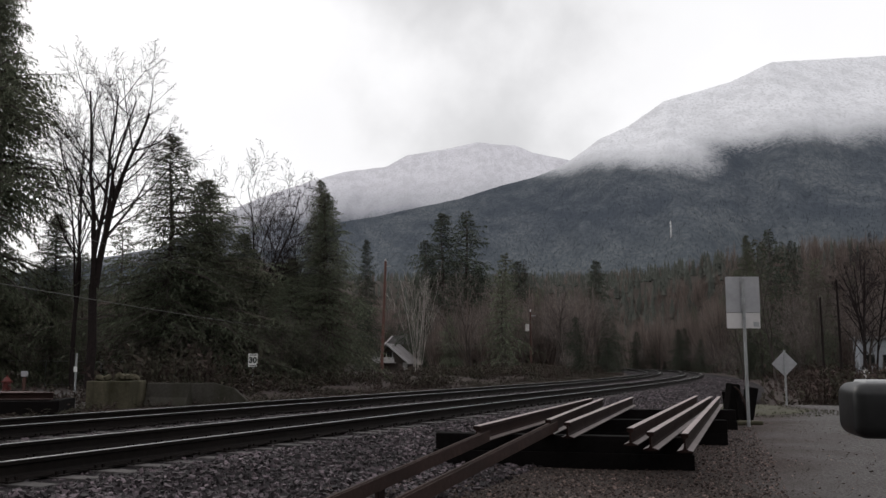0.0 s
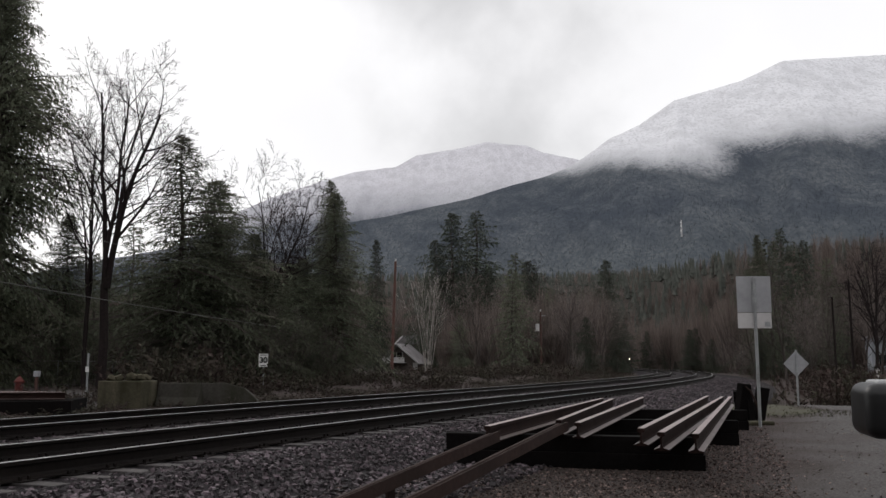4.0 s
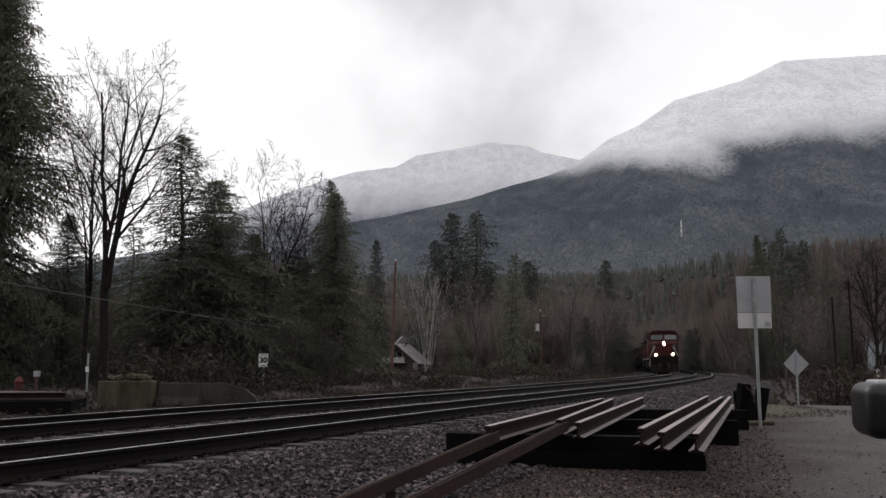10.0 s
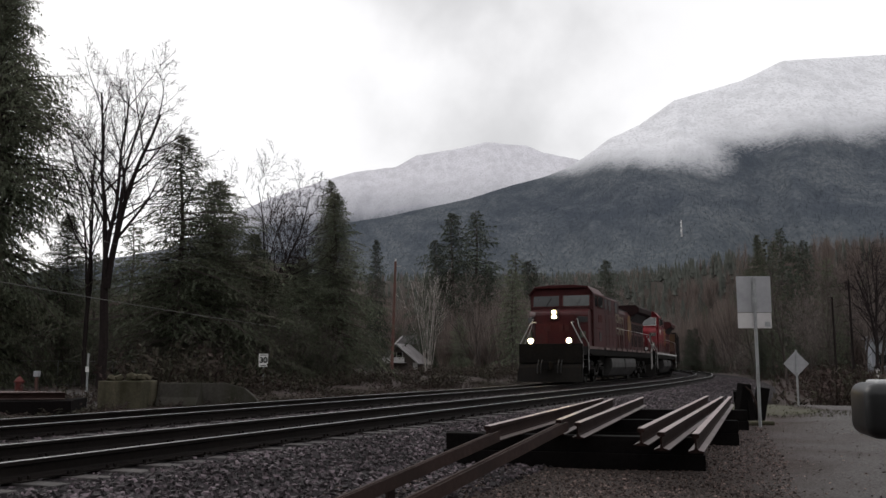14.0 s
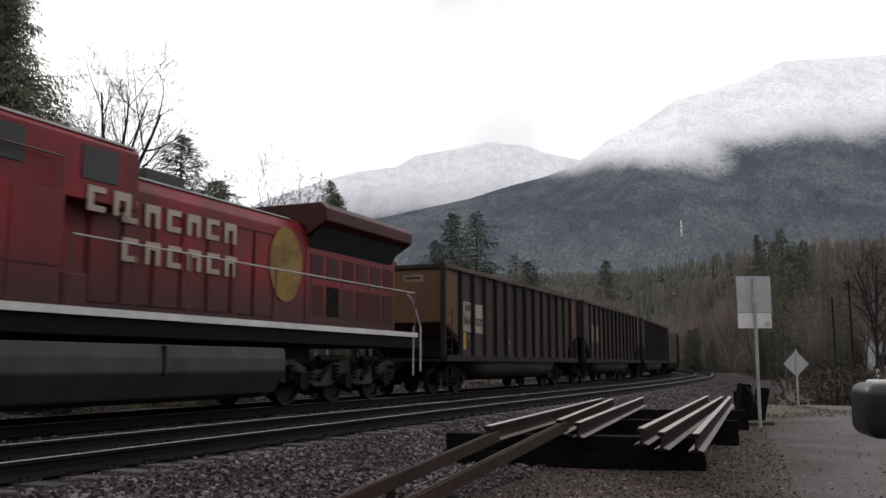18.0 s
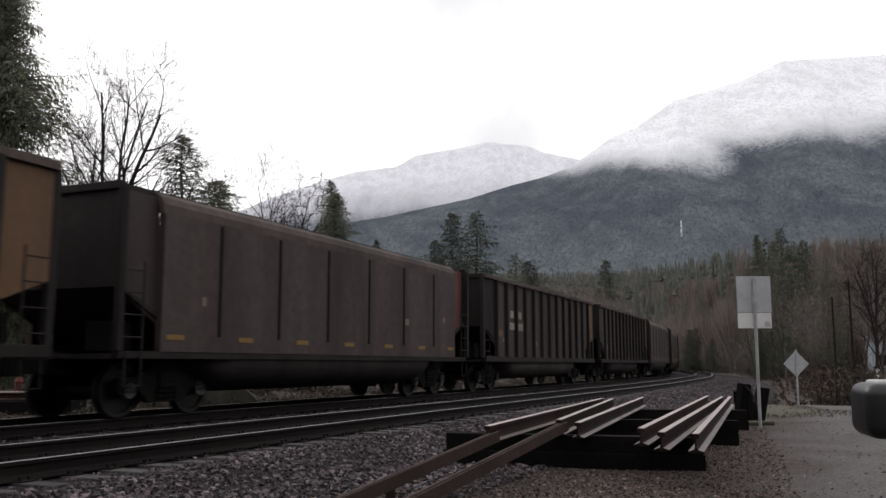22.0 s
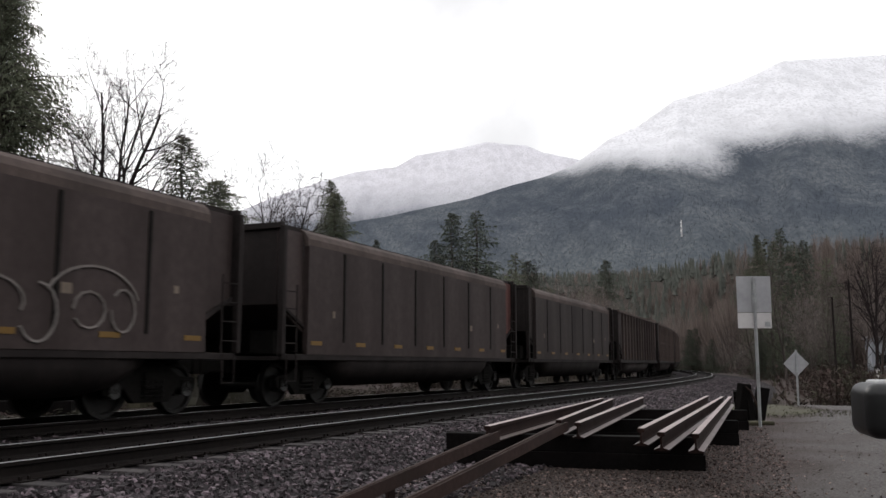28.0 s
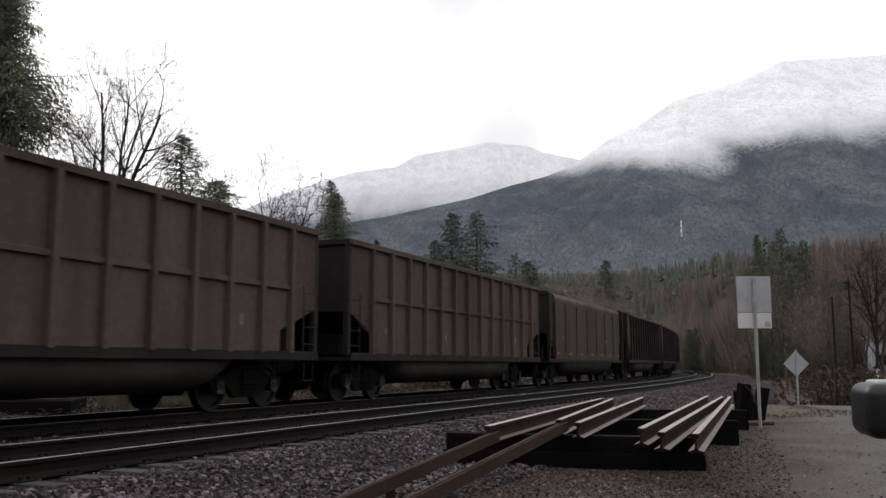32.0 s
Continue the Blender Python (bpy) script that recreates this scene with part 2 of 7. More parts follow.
WHITE = surf("white_paint", (0.74, 0.74, 0.73), (0.82, 0.82, 0.8), 0.5, 14, 1.5, 0.03, dirt=(0.5, 0.49, 0.47), dirt_amount=0.4)
BLACKPAINT = surf("black_paint", (0.012, 0.012, 0.013), (0.03, 0.03, 0.03), 0.5, 14, 1.5, 0.03)
POLEWOOD = surf("pole_wood", (0.075, 0.036, 0.030), (0.125, 0.062, 0.052), 0.85, 9, 0.6, 0.3, dirt=(0.04, 0.026, 0.023), vary=0.2)
WIRE = surf("wire", (0.088, 0.08525, 0.0825), (0.132, 0.1265, 0.1238), 0.6, 9, 1.0, 0.0)


# ---- mesh helpers ----
class Shape:
    """Vertices and faces that grow by boxes, prisms, tubes and strips."""

    def __init__(self):
        self.v, self.f = [], []

    def add(self, verts, faces):
        k = len(self.v)
        self.v.extend([tuple(p) for p in verts])
        self.f.extend([tuple(i + k for i in q) for q in faces])
        return self

    def box(self, x0, x1, y0, y1, z0, z1, m=None):
        p = [Vector((x, y, z)) for z in (z0, z1) for x, y in ((x0, y0), (x1, y0), (x1, y1), (x0, y1))]
        if m is not None:
            p = [m @ q for q in p]
        return self.add(p, [(3, 2, 1, 0), (4, 5, 6, 7), (0, 1, 5, 4), (1, 2, 6, 5), (2, 3, 7, 6), (3, 0, 4, 7)])

    def prism(self, poly, a0, a1, axis="y"):
        """A polygon in the plane across the axis, drawn out from a0 to a1."""
        def at(p, a):
            return {"y": (p[0], a, p[1]), "x": (a, p[0], p[1]), "z": (p[0], p[1], a)}[axis]
        n = len(poly)
        verts = [at(p, a0) for p in poly] + [at(p, a1) for p in poly]
        return self.add(verts, [tuple(range(n))[::-1], tuple(range(n, 2 * n))] + [(i, (i + 1) % n, n + (i + 1) % n, n + i) for i in range(n)])

    def tube(self, pts, r, sides=6, r1=None, caps=True):
        pts = [Vector(p) for p in pts]
        r1 = r if r1 is None else r1
        n = len(pts)
        rings = []
        for i, p in enumerate(pts):
            d = (pts[min(i + 1, n - 1)] - pts[max(i - 1, 0)]).normalized()
            a = d.orthogonal().normalized() if i == 0 else (a - d * a.dot(d)).normalized()
            b = d.cross(a)
            rad = r + (r1 - r) * i / max(n - 1, 1)
            rings += [p + rad * (math.cos(2 * math.pi * k / sides) * a + math.sin(2 * math.pi * k / sides) * b) for k in range(sides)]
        faces = [(i * sides + k, i * sides + (k + 1) % sides, (i + 1) * sides + (k + 1) % sides, (i + 1) * sides + k) for i in range(n - 1) for k in range(sides)]
        if caps:
            faces += [tuple(range(sides))[::-1], tuple(range((n - 1) * sides, n * sides))]
        return self.add(rings, faces)

    def disc(self, c, axis, r, h, sides=16):
        c, a = Vector(c), Vector(axis).normalized()
        return self.tube([c - a * h / 2, c + a * h / 2], r, sides)

    def mesh(self, name, bevel=0.0, smooth=False, rounds=2):
        me = bpy.data.meshes.new(name)
        me.from_pydata(self.v, [], self.f)
        bm = bmesh.new()
        bm.from_mesh(me)
        if len(self.f) < 3000:
            bmesh.ops.recalc_face_normals(bm, faces=bm.faces)
        if bevel:
            edges = [e for e in bm.edges if len(e.link_faces) == 2 and e.calc_face_angle(0) > 0.45]
            bmesh.ops.bevel(bm, geom=edges, offset=bevel, segments=rounds, profile=0.5, affect="EDGES", clamp_overlap=True)
        bm.to_mesh(me)
        bm.free()
        if smooth:
            me.shade_smooth()
        return me


def link(name, me, material, parent=None, label=""):
    if material and not me.materials:
        me.materials.append(material)
    ob = new(name, me)
    ob.parent = parent
    if label:
        tagged(ob, label)
    return ob


def part(name, shape, material, parent=None, label="", bevel=0.0, smooth=False, rounds=2):
    return link(name, shape.mesh(name, bevel, smooth, rounds), material, parent, label)


def base(name, m, label, category, group="", kind=""):
    ob = new(name)
    ob.empty_display_size = 0.2
    ob.matrix_world = m
    return tagged(ob, label, category, group, kind)


def soup(name, verts, faces):
    me = bpy.data.meshes.new(name)
    verts, faces = np.asarray(verts, np.float32), np.asarray(faces, np.int32)
    k = faces.shape[1]
    me.vertices.add(len(verts))
    me.vertices.foreach_set("co", verts.ravel())
    me.loops.add(faces.size)
    me.loops.foreach_set("vertex_index", faces.ravel())
    me.polygons.add(len(faces))
    me.polygons.foreach_set("loop_start", np.arange(0, faces.size, k, dtype=np.int32))
    me.update(calc_edges=True)
    me.validate()
    me.shade_flat()
    return me


# ---- the line of the railway ----
BEND = ((-40, 0.0), (-10, -0.002984), (0, -0.002984), (20, 0.000232), (45, 0.002364), (75, 0.002798), (110, 0.002222), (150, 0.002051), (260, 0.002051), (300, 0.0008), (700, 0.0008))
LINE_S = np.arange(-320, 720, 0.5)
_k = np.interp(LINE_S, [a for a, _ in BEND], [b for _, b in BEND])
LINE_T = np.cumsum(_k) * 0.5
LINE_T += 1.180491 - np.interp(0, LINE_S, LINE_T)
LINE_X, LINE_Y = np.cumsum(np.cos(LINE_T)) * 0.5, np.cumsum(np.sin(LINE_T)) * 0.5
LINE_X += -9.2145 - np.interp(0, LINE_S, LINE_X)
LINE_Y += 7.9692 - np.interp(0, LINE_S, LINE_Y)


def line(s, off=0.0):
    """A point of the far track's centre line s metres along, off metres to its side that faces the car park, and the heading there."""
    t = np.interp(s, LINE_S, LINE_T)
    return np.interp(s, LINE_S, LINE_X) + off * np.sin(t), np.interp(s, LINE_S, LINE_Y) - off * np.cos(t), t


def beside(x, y):
    """Signed distance of points from the line midway between the tracks (positive: car park side)."""
    x, y = np.atleast_1d(np.asarray(x, float)), np.atleast_1d(np.asarray(y, float))
    ss = np.arange(-300, 700, 4.0)
    px, py, pt = line(ss, 1.98)
    out = np.empty(x.shape)
    for i in range(0, x.size, 4000):
        xi, yi = x.flat[i:i + 4000], y.flat[i:i + 4000]
        j = np.argmin((xi[:, None] - px) ** 2 + (yi[:, None] - py) ** 2, axis=1)
        out.flat[i:i + 4000] = (xi - px[j]) * np.sin(pt[j]) - (yi - py[j]) * np.cos(pt[j])
    return out


def smooth(a, b, x):
    t = np.clip((np.asarray(x, float) - a) / (b - a), 0, 1)
    return t * t * (3 - 2 * t)


def wave(x, y, f, k=0.0):
    return np.sin(x * f + 1.3 + k) * np.cos(y * f * 0.83 - 0.7 * k) + 0.5 * np.sin(x * f * 2.3 - y * f * 1.9 + 2.1 * k)


def height(x, y):
    """The ground: flat by the tracks, dug out under their bed, rising to wooded slopes behind."""
    x, y = np.atleast_1d(np.asarray(x, float)), np.atleast_1d(np.asarray(y, float))
    d = beside(x, y)
    r = np.hypot(x, y)
    z = -0.36 + 0.02 * wave(x, y, 0.9) * smooth(2, 8, r) + 0.05 * wave(x, y, 0.23, 1.0) * smooth(25, 60, r)
    z = z - 0.25 * (1 - smooth(3.8, 4.6, np.abs(d)))
    left = 0.3 + 0.7 * smooth(-0.42, -0.18, x / np.maximum(np.abs(y), 1.0))
    z = z + 46 * left * smooth(100, 400, y) * smooth(12, 130, np.abs(d)) + 60 * left * smooth(420, 1200, r) * smooth(10, 80, np.abs(d))
    z = z + 0.5 * smooth(5.5, 14, -d) * smooth(25, 60, y)
    # the side of the clearing falls away behind the diamond sign
    z = z - 0.9 * smooth(27, 34, y) * smooth(4, 8, d) * (1 - smooth(60, 110, y))
    # a dip behind the bank, in which the houses stand
    z = z - 1.3 * smooth(95, 118, y) * (1 - smooth(180, 215, y)) * smooth(-40, -25, x) * (1 - smooth(2, 14, x))
    return z


def ground_mesh():
    a = np.linspace(0, 2 * np.pi, 361)[:-1]
    r = np.concatenate([np.arange(0.5, 40, 0.5), np.geomspace(40, 4900, 75)])
    R, A = np.meshgrid(r, a, indexing="ij")
    X, Y = (R * np.cos(A)).ravel(), (R * np.sin(A)).ravel()
    Z = height(X, Y)
    n, k = len(r), len(a)
    i, j = np.meshgrid(np.arange(n - 1), np.arange(k), indexing="ij")
    faces = np.stack([i * k + j, (i + 1) * k + j, (i + 1) * k + (j + 1) % k, i * k + (j + 1) % k], -1).reshape(-1, 4)
    me = soup("ground", np.stack([X, Y, Z], 1), faces)
    bm = bmesh.new()
    bm.from_mesh(me)
    bm.verts.ensure_lookup_table()
    bm.faces.new([bm.verts[q] for q in range(k)])
    bm.to_mesh(me)
    bm.free()
    me.shade_smooth()
    return me


tagged(link("ground", ground_mesh(), EARTH), "damp brown earth and grit with moss", "ground", kind="structure")


def swept(profile, s0, s1, step, off=0.0, closed=True):
    """A cross-section of (side, z) drawn along the line."""
    sh = Shape()
    ss = np.arange(s0, s1 + step / 2, step)
    n = len(profile)
    for s in ss:
        for q, z in profile:
            x, y, _ = line(s, off + q)
            sh.v.append((float(x), float(y), z))
    m = n if closed else n - 1
    for i in range(len(ss) - 1):
        for k in range(m):
            sh.f.append((i * n + k, i * n + (k + 1) % n, (i + 1) * n + (k + 1) % n, (i + 1) * n + k))
    if closed:
        sh.f += [tuple(range(n))[::-1], tuple(range((len(ss) - 1) * n, len(ss) * n))]
    return sh


bed = swept([(-4.0, -0.75), (-2.1, -0.21), (5.8, -0.21), (8.0, -0.43), (9.2, -0.75)], -280, 690, 2.0)
tagged(part("ballast_bed", bed, BED), "grey crushed-rock ballast bed under both tracks", "ballast", kind="structure")

RAIL_WEB = [(-0.076, -0.185), (0.076, -0.185), (0.076, -0.172), (0.02, -0.155), (0.009, -0.13), (0.009, -0.05), (0.036, -0.038), (0.036, -0.004),
            (-0.036, -0.004), (-0.036, -0.038), (-0.009, -0.05), (-0.009, -0.13), (-0.02, -0.155), (-0.076, -0.172)]
RAIL_TOP = [(-0.026, -0.004), (0.022, -0.004), (0.019, 0.0), (-0.023, 0.0)]
tie_mesh = Shape().box(-1.3, 1.3, -0.11, 0.11, -0.36, -0.195).mesh("tie", 0.012)


def railway(off, label, near0, near1, seed):
    rng = random.Random(seed)
    tr = base("railway_track", Matrix.Identity(4), label, "railway track", "main tracks", "structure")
    for o in (-0.752, 0.752):
        web = part("rail", swept(RAIL_WEB, -280, 690, 1.0, off + o), RAILSIDE, tr)
        part("rail_head", swept(RAIL_TOP, -280, 690, 1.0, off + o), RAILHEAD, web, "bright worn running surface")
    rest, plates = Shape(), Shape()
    s = -40.0
    while s < 160:
        s += 0.54 + rng.uniform(-0.03, 0.03)
        x, y, t = line(s, off)
        m = pose(float(x), float(y), rng.uniform(-0.012, 0.012), 0, 0, math.degrees(t) - 90 + rng.uniform(-1.5, 1.5))
        if near0 < s < near1:
            tie = link("tie", tie_mesh, TIE, tr)
            tie.matrix_world = m @ pose(rng.uniform(-0.06, 0.06), 0, 0)
            for o in (-0.752, 0.752):
                plates.box(o - 0.17, o + 0.17, -0.09, 0.09, -0.2, -0.18, m)
                for a in (-0.11, 0.11):
                    for b in (-0.05, 0.05):
                        plates.box(o + a - 0.012, o + a + 0.012, b - 0.012, b + 0.012, -0.185, -0.145, m)
        else:
            rest.box(-1.3, 1.3, -0.11, 0.11, -0.36, -0.195, m)
    tagged(part("far_ties", rest, TIE, tr), kind="stuff")
    tagged(part("tie_plates_and_spikes", plates, RAILSIDE, tr), kind="stuff")
    return tr


railway(0.0, "outer main track with worn steel rails on timber ties", 0, 85, 3)
railway(3.962, "inner main track with worn steel rails on timber ties", -6, 85, 4)

# ---- mountains ----
def mountain_material(name, snow0, snow1, low, high, snowcol):
    m = bpy.data.materials.new(name)
    m.use_nodes = True
    n, l = m.node_tree.nodes, m.node_tree.links
    b = n["Principled BSDF"]
    b.inputs["Roughness"].default_value = 1.0
    b.inputs["Specular IOR Level"].default_value = 0.0
    tc, sep = n.new("ShaderNodeTexCoord"), n.new("ShaderNodeSeparateXYZ")
    l.new(tc.outputs["Object"], sep.inputs[0])
    def tex(scale, detail=5.0, stretch=(1.0, 0.3, 0.8)):
        t = n.new("ShaderNodeTexNoise")
        t.inputs["Scale"].default_value, t.inputs["Detail"].default_value, t.inputs["Roughness"].default_value = scale, detail, 0.65
        mp = n.new("ShaderNodeMapping")
        mp.inputs["Scale"].default_value = stretch
        l.new(tc.outputs["Object"], mp.inputs["Vector"])
        l.new(mp.outputs[0], t.inputs["Vector"])
        return t.outputs["Fac"]
    def rng(v, a, c, d=0.0, e=1.0):
        r = n.new("ShaderNodeMapRange")
        r.interpolation_type = "SMOOTHSTEP"
        for key, val in (("From Min", a), ("From Max", c), ("To Min", d), ("To Max", e)):
            r.inputs[key].default_value = val
        l.new(v, r.inputs["Value"])
        return r.outputs[0]
    def mth(op, p, q):
        k = n.new("ShaderNodeMath")
        k.operation = op
        for s, v in enumerate((p, q)):
            if isinstance(v, (int, float)):
                k.inputs[s].default_value = v
            else:
                l.new(v, k.inputs[s])
        return k.outputs[0]
    def mixc(f, p, q):
        k = n.new("ShaderNodeMixRGB")
        for s, v in enumerate((f, p, q)):
            if isinstance(v, tuple):
                k.inputs[s].default_value = (*v, 1)
            else:
                l.new(v, k.inputs[s])
        return k.outputs[0]
    geo = n.new("ShaderNodeNewGeometry")
    patch, mid, trees = tex(0.004, 7.0), tex(0.02, 6.0), tex(0.16, 3.0, (1.0, 0.35, 0.55))
    trees = mth("ADD", trees, mth("MULTIPLY", mth("SUBTRACT", geo.outputs["Random Per Island"], 0.45), 0.26))
    alt = mth("ADD", sep.outputs["Z"], mth("MULTIPLY", mth("SUBTRACT", patch, 0.5), 120.0))
    alt = mth("ADD", alt, mth("MULTIPLY", mth("SUBTRACT", mid, 0.5), 50.0))
    if name == "hazy_forested_slope":     # a bare dark shoulder of forest, and snow that reaches lower before it
        alt = mth("ADD", alt, mth("MULTIPLY", rng(sep.outputs["X"], 640.0, 720.0), -70.0))
        alt = mth("ADD", alt, mth("MULTIPLY", rng(sep.outputs["X"], 620.0, 150.0), -150.0))
        alt = mth("ADD", alt, mth("MULTIPLY", rng(sep.outputs["X"], 420.0, 600.0), 35.0))
    rough_alt = mth("ADD", alt, mth("MULTIPLY", mth("SUBTRACT", trees, 0.5), 130.0))
    snow = mth("ADD", mth("MULTIPLY", rng(rough_alt, snow0 + 50.0, snow0 + 150.0), 0.45), mth("MULTIPLY", rng(mth("ADD", alt, mth("MULTIPLY", mth("SUBTRACT", trees, 0.5), 90.0)), snow0 + 60.0, snow1), 0.52))
    forest = mixc(rng(mth("ADD", mth("MULTIPLY", patch, 0.6), mth("MULTIPLY", mid, 0.4)), 0.40, 0.60), low, high)
    # valley haze painted in: the low forest fades to pale grey
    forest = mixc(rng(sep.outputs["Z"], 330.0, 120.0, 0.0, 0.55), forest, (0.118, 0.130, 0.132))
    forest = mixc(rng(trees, 0.35, 0.75, 0.0, 0.8), forest, tuple(0.86 * q for q in low))
    white = mixc(rng(mid, 0.42, 0.62), snowcol, tuple(0.86 * q for q in snowcol))
    white = mixc(rng(trees, 0.45, 0.80, 0.0, 0.8), white, tuple(0.62 * q for q in snowcol))
    l.new(mixc(snow, forest, white), b.inputs["Base Color"])
    return m


def mountain(name, ridge, y0, y1, z0, rough, material, label, seed, spires, tall, snow0):
    """A ridge of (x, z) corners that stands y1 metres out, with gullied slopes down to y0."""
    xs, zs = [p[0] for p in ridge], [p[1] for p in ridge]
    nx, ny = 300, 70
    verts = []
    for j in range(ny + 1):
        t = j / ny
        y = y0 + (y1 - y0) * t
        for i in range(nx + 1):
            x1 = xs[0] + (xs[-1] - xs[0]) * i / nx
            x = x1 * (y / y1) ** 0.9
            top = np.interp(x1, xs, zs)
            g = noise.fractal(Vector((x1 / 420, t * 1.1 + seed, seed)), 0.9, 2.0, 6)
            h = noise.fractal(Vector((x / 35, y / 35, seed)), 0.8, 2.0, 3)
            z = z0 + (top - z0) * t ** 1.25 + g * rough * t ** 0.5 * (1 - t) ** 0.6 * 1.6 + h * rough * 0.045 * min(1, 0.35 + (1 - t) * 3)
            verts.append((x, y, z))
    for i in range(nx + 1):
        x, y, z = verts[ny * (nx + 1) + i]
        verts.append((x * 1.05, y + 240, z - 260))
    k = nx + 1
    faces = [(j * k + i, j * k + i + 1, (j + 1) * k + i + 1, (j + 1) * k + i) for j in range(ny + 1) for i in range(nx)]
    me = soup(name, verts, faces)
    me.shade_smooth()
    tagged(link(name, me, material), label, "mountain", kind="structure")
    # conifers standing on the slope, each a ragged little spire
    rg = np.random.default_rng(int(seed * 10))
    grid = np.array(verts).reshape(ny + 2, nx + 1, 3)
    fi, fj = rg.uniform(0, nx - 0.01, spires), ny * rg.uniform(0, 1, spires) ** 0.75 * 0.999
    i, j = fi.astype(int), fj.astype(int)
    a, b = (fi - i)[:, None], (fj - j)[:, None]
    p = (grid[j, i] * (1 - a) + grid[j, i + 1] * a) * (1 - b) + (grid[j + 1, i] * (1 - a) + grid[j + 1, i + 1] * a) * b
    h = rg.uniform(0.5, 1.0, spires) ** 1.5 * tall * (1.0 - 0.6 * smooth(snow0, snow0 + 160, p[:, 2]))
    th = rg.uniform(0, 6.28, spires)
    ring = []
    for q in range(4):
        r = h * rg.uniform(0.11, 0.2, spires)
        ring.append(p + np.stack([r * np.cos(th + q * 1.571), r * np.sin(th + q * 1.571), -0.1 * h], 1))
    tip = p + np.stack([0 * h, 0 * h, h], 1)
    v = np.stack(ring + [tip], 1).reshape(-1, 3)
    f = (np.array([(q, (q + 1) % 4, 4) for q in range(4)])[None] + 5 * np.arange(spires)[:, None, None]).reshape(-1, 3)
    tagged(link("mountain_forest", soup("mountain_forest", v, f), material), "conifer forest covering the mountainside", "woods", kind="stuff")


# haze of distance is mixed into these colours, more on the far mountain
MOUNT_R = mountain_material("hazy_forested_slope", 392.0, 640.0, (0.060, 0.070, 0.086), (0.120, 0.131, 0.143), (0.73, 0.73, 0.76))
MOUNT_F = mountain_material("hazy_snowy_far_slope", 540.0, 900.0, (0.15, 0.16, 0.185), (0.21, 0.22, 0.24), (0.64, 0.63, 0.67))
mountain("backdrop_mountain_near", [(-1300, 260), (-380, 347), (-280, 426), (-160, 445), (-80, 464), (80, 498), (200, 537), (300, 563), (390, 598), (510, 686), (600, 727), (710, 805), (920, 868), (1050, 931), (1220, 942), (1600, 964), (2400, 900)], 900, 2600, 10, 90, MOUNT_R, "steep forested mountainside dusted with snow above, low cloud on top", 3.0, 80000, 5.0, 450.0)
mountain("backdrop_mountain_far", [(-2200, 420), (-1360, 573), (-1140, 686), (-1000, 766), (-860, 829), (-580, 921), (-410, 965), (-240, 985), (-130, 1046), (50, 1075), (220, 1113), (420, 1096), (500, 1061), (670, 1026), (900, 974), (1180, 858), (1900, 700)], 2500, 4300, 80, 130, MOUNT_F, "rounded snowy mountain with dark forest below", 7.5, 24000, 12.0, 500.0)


# ---- trees ----
def sprays(p, d, length, width, sag, rng):
    """Diamond sprays at points p along directions d."""
    n = len(p)
    d = d / np.linalg.norm(d, axis=1, keepdims=True)
    up = np.tile((0.0, 0.0, 1.0), (n, 1)) + rng.normal(0, 0.45, (n, 3))
    side = np.cross(d, up)
    side /= np.linalg.norm(side, axis=1, keepdims=True) + 1e-6
    tip = p + d * length[:, None] + np.array((0, 0, -1.0)) * (sag * length)[:, None]
    mid = p + d * (length * 0.45)[:, None]
    v = np.stack([p, mid + side * width[:, None], tip, mid - side * width[:, None]], 1)
    return v.reshape(-1, 3)


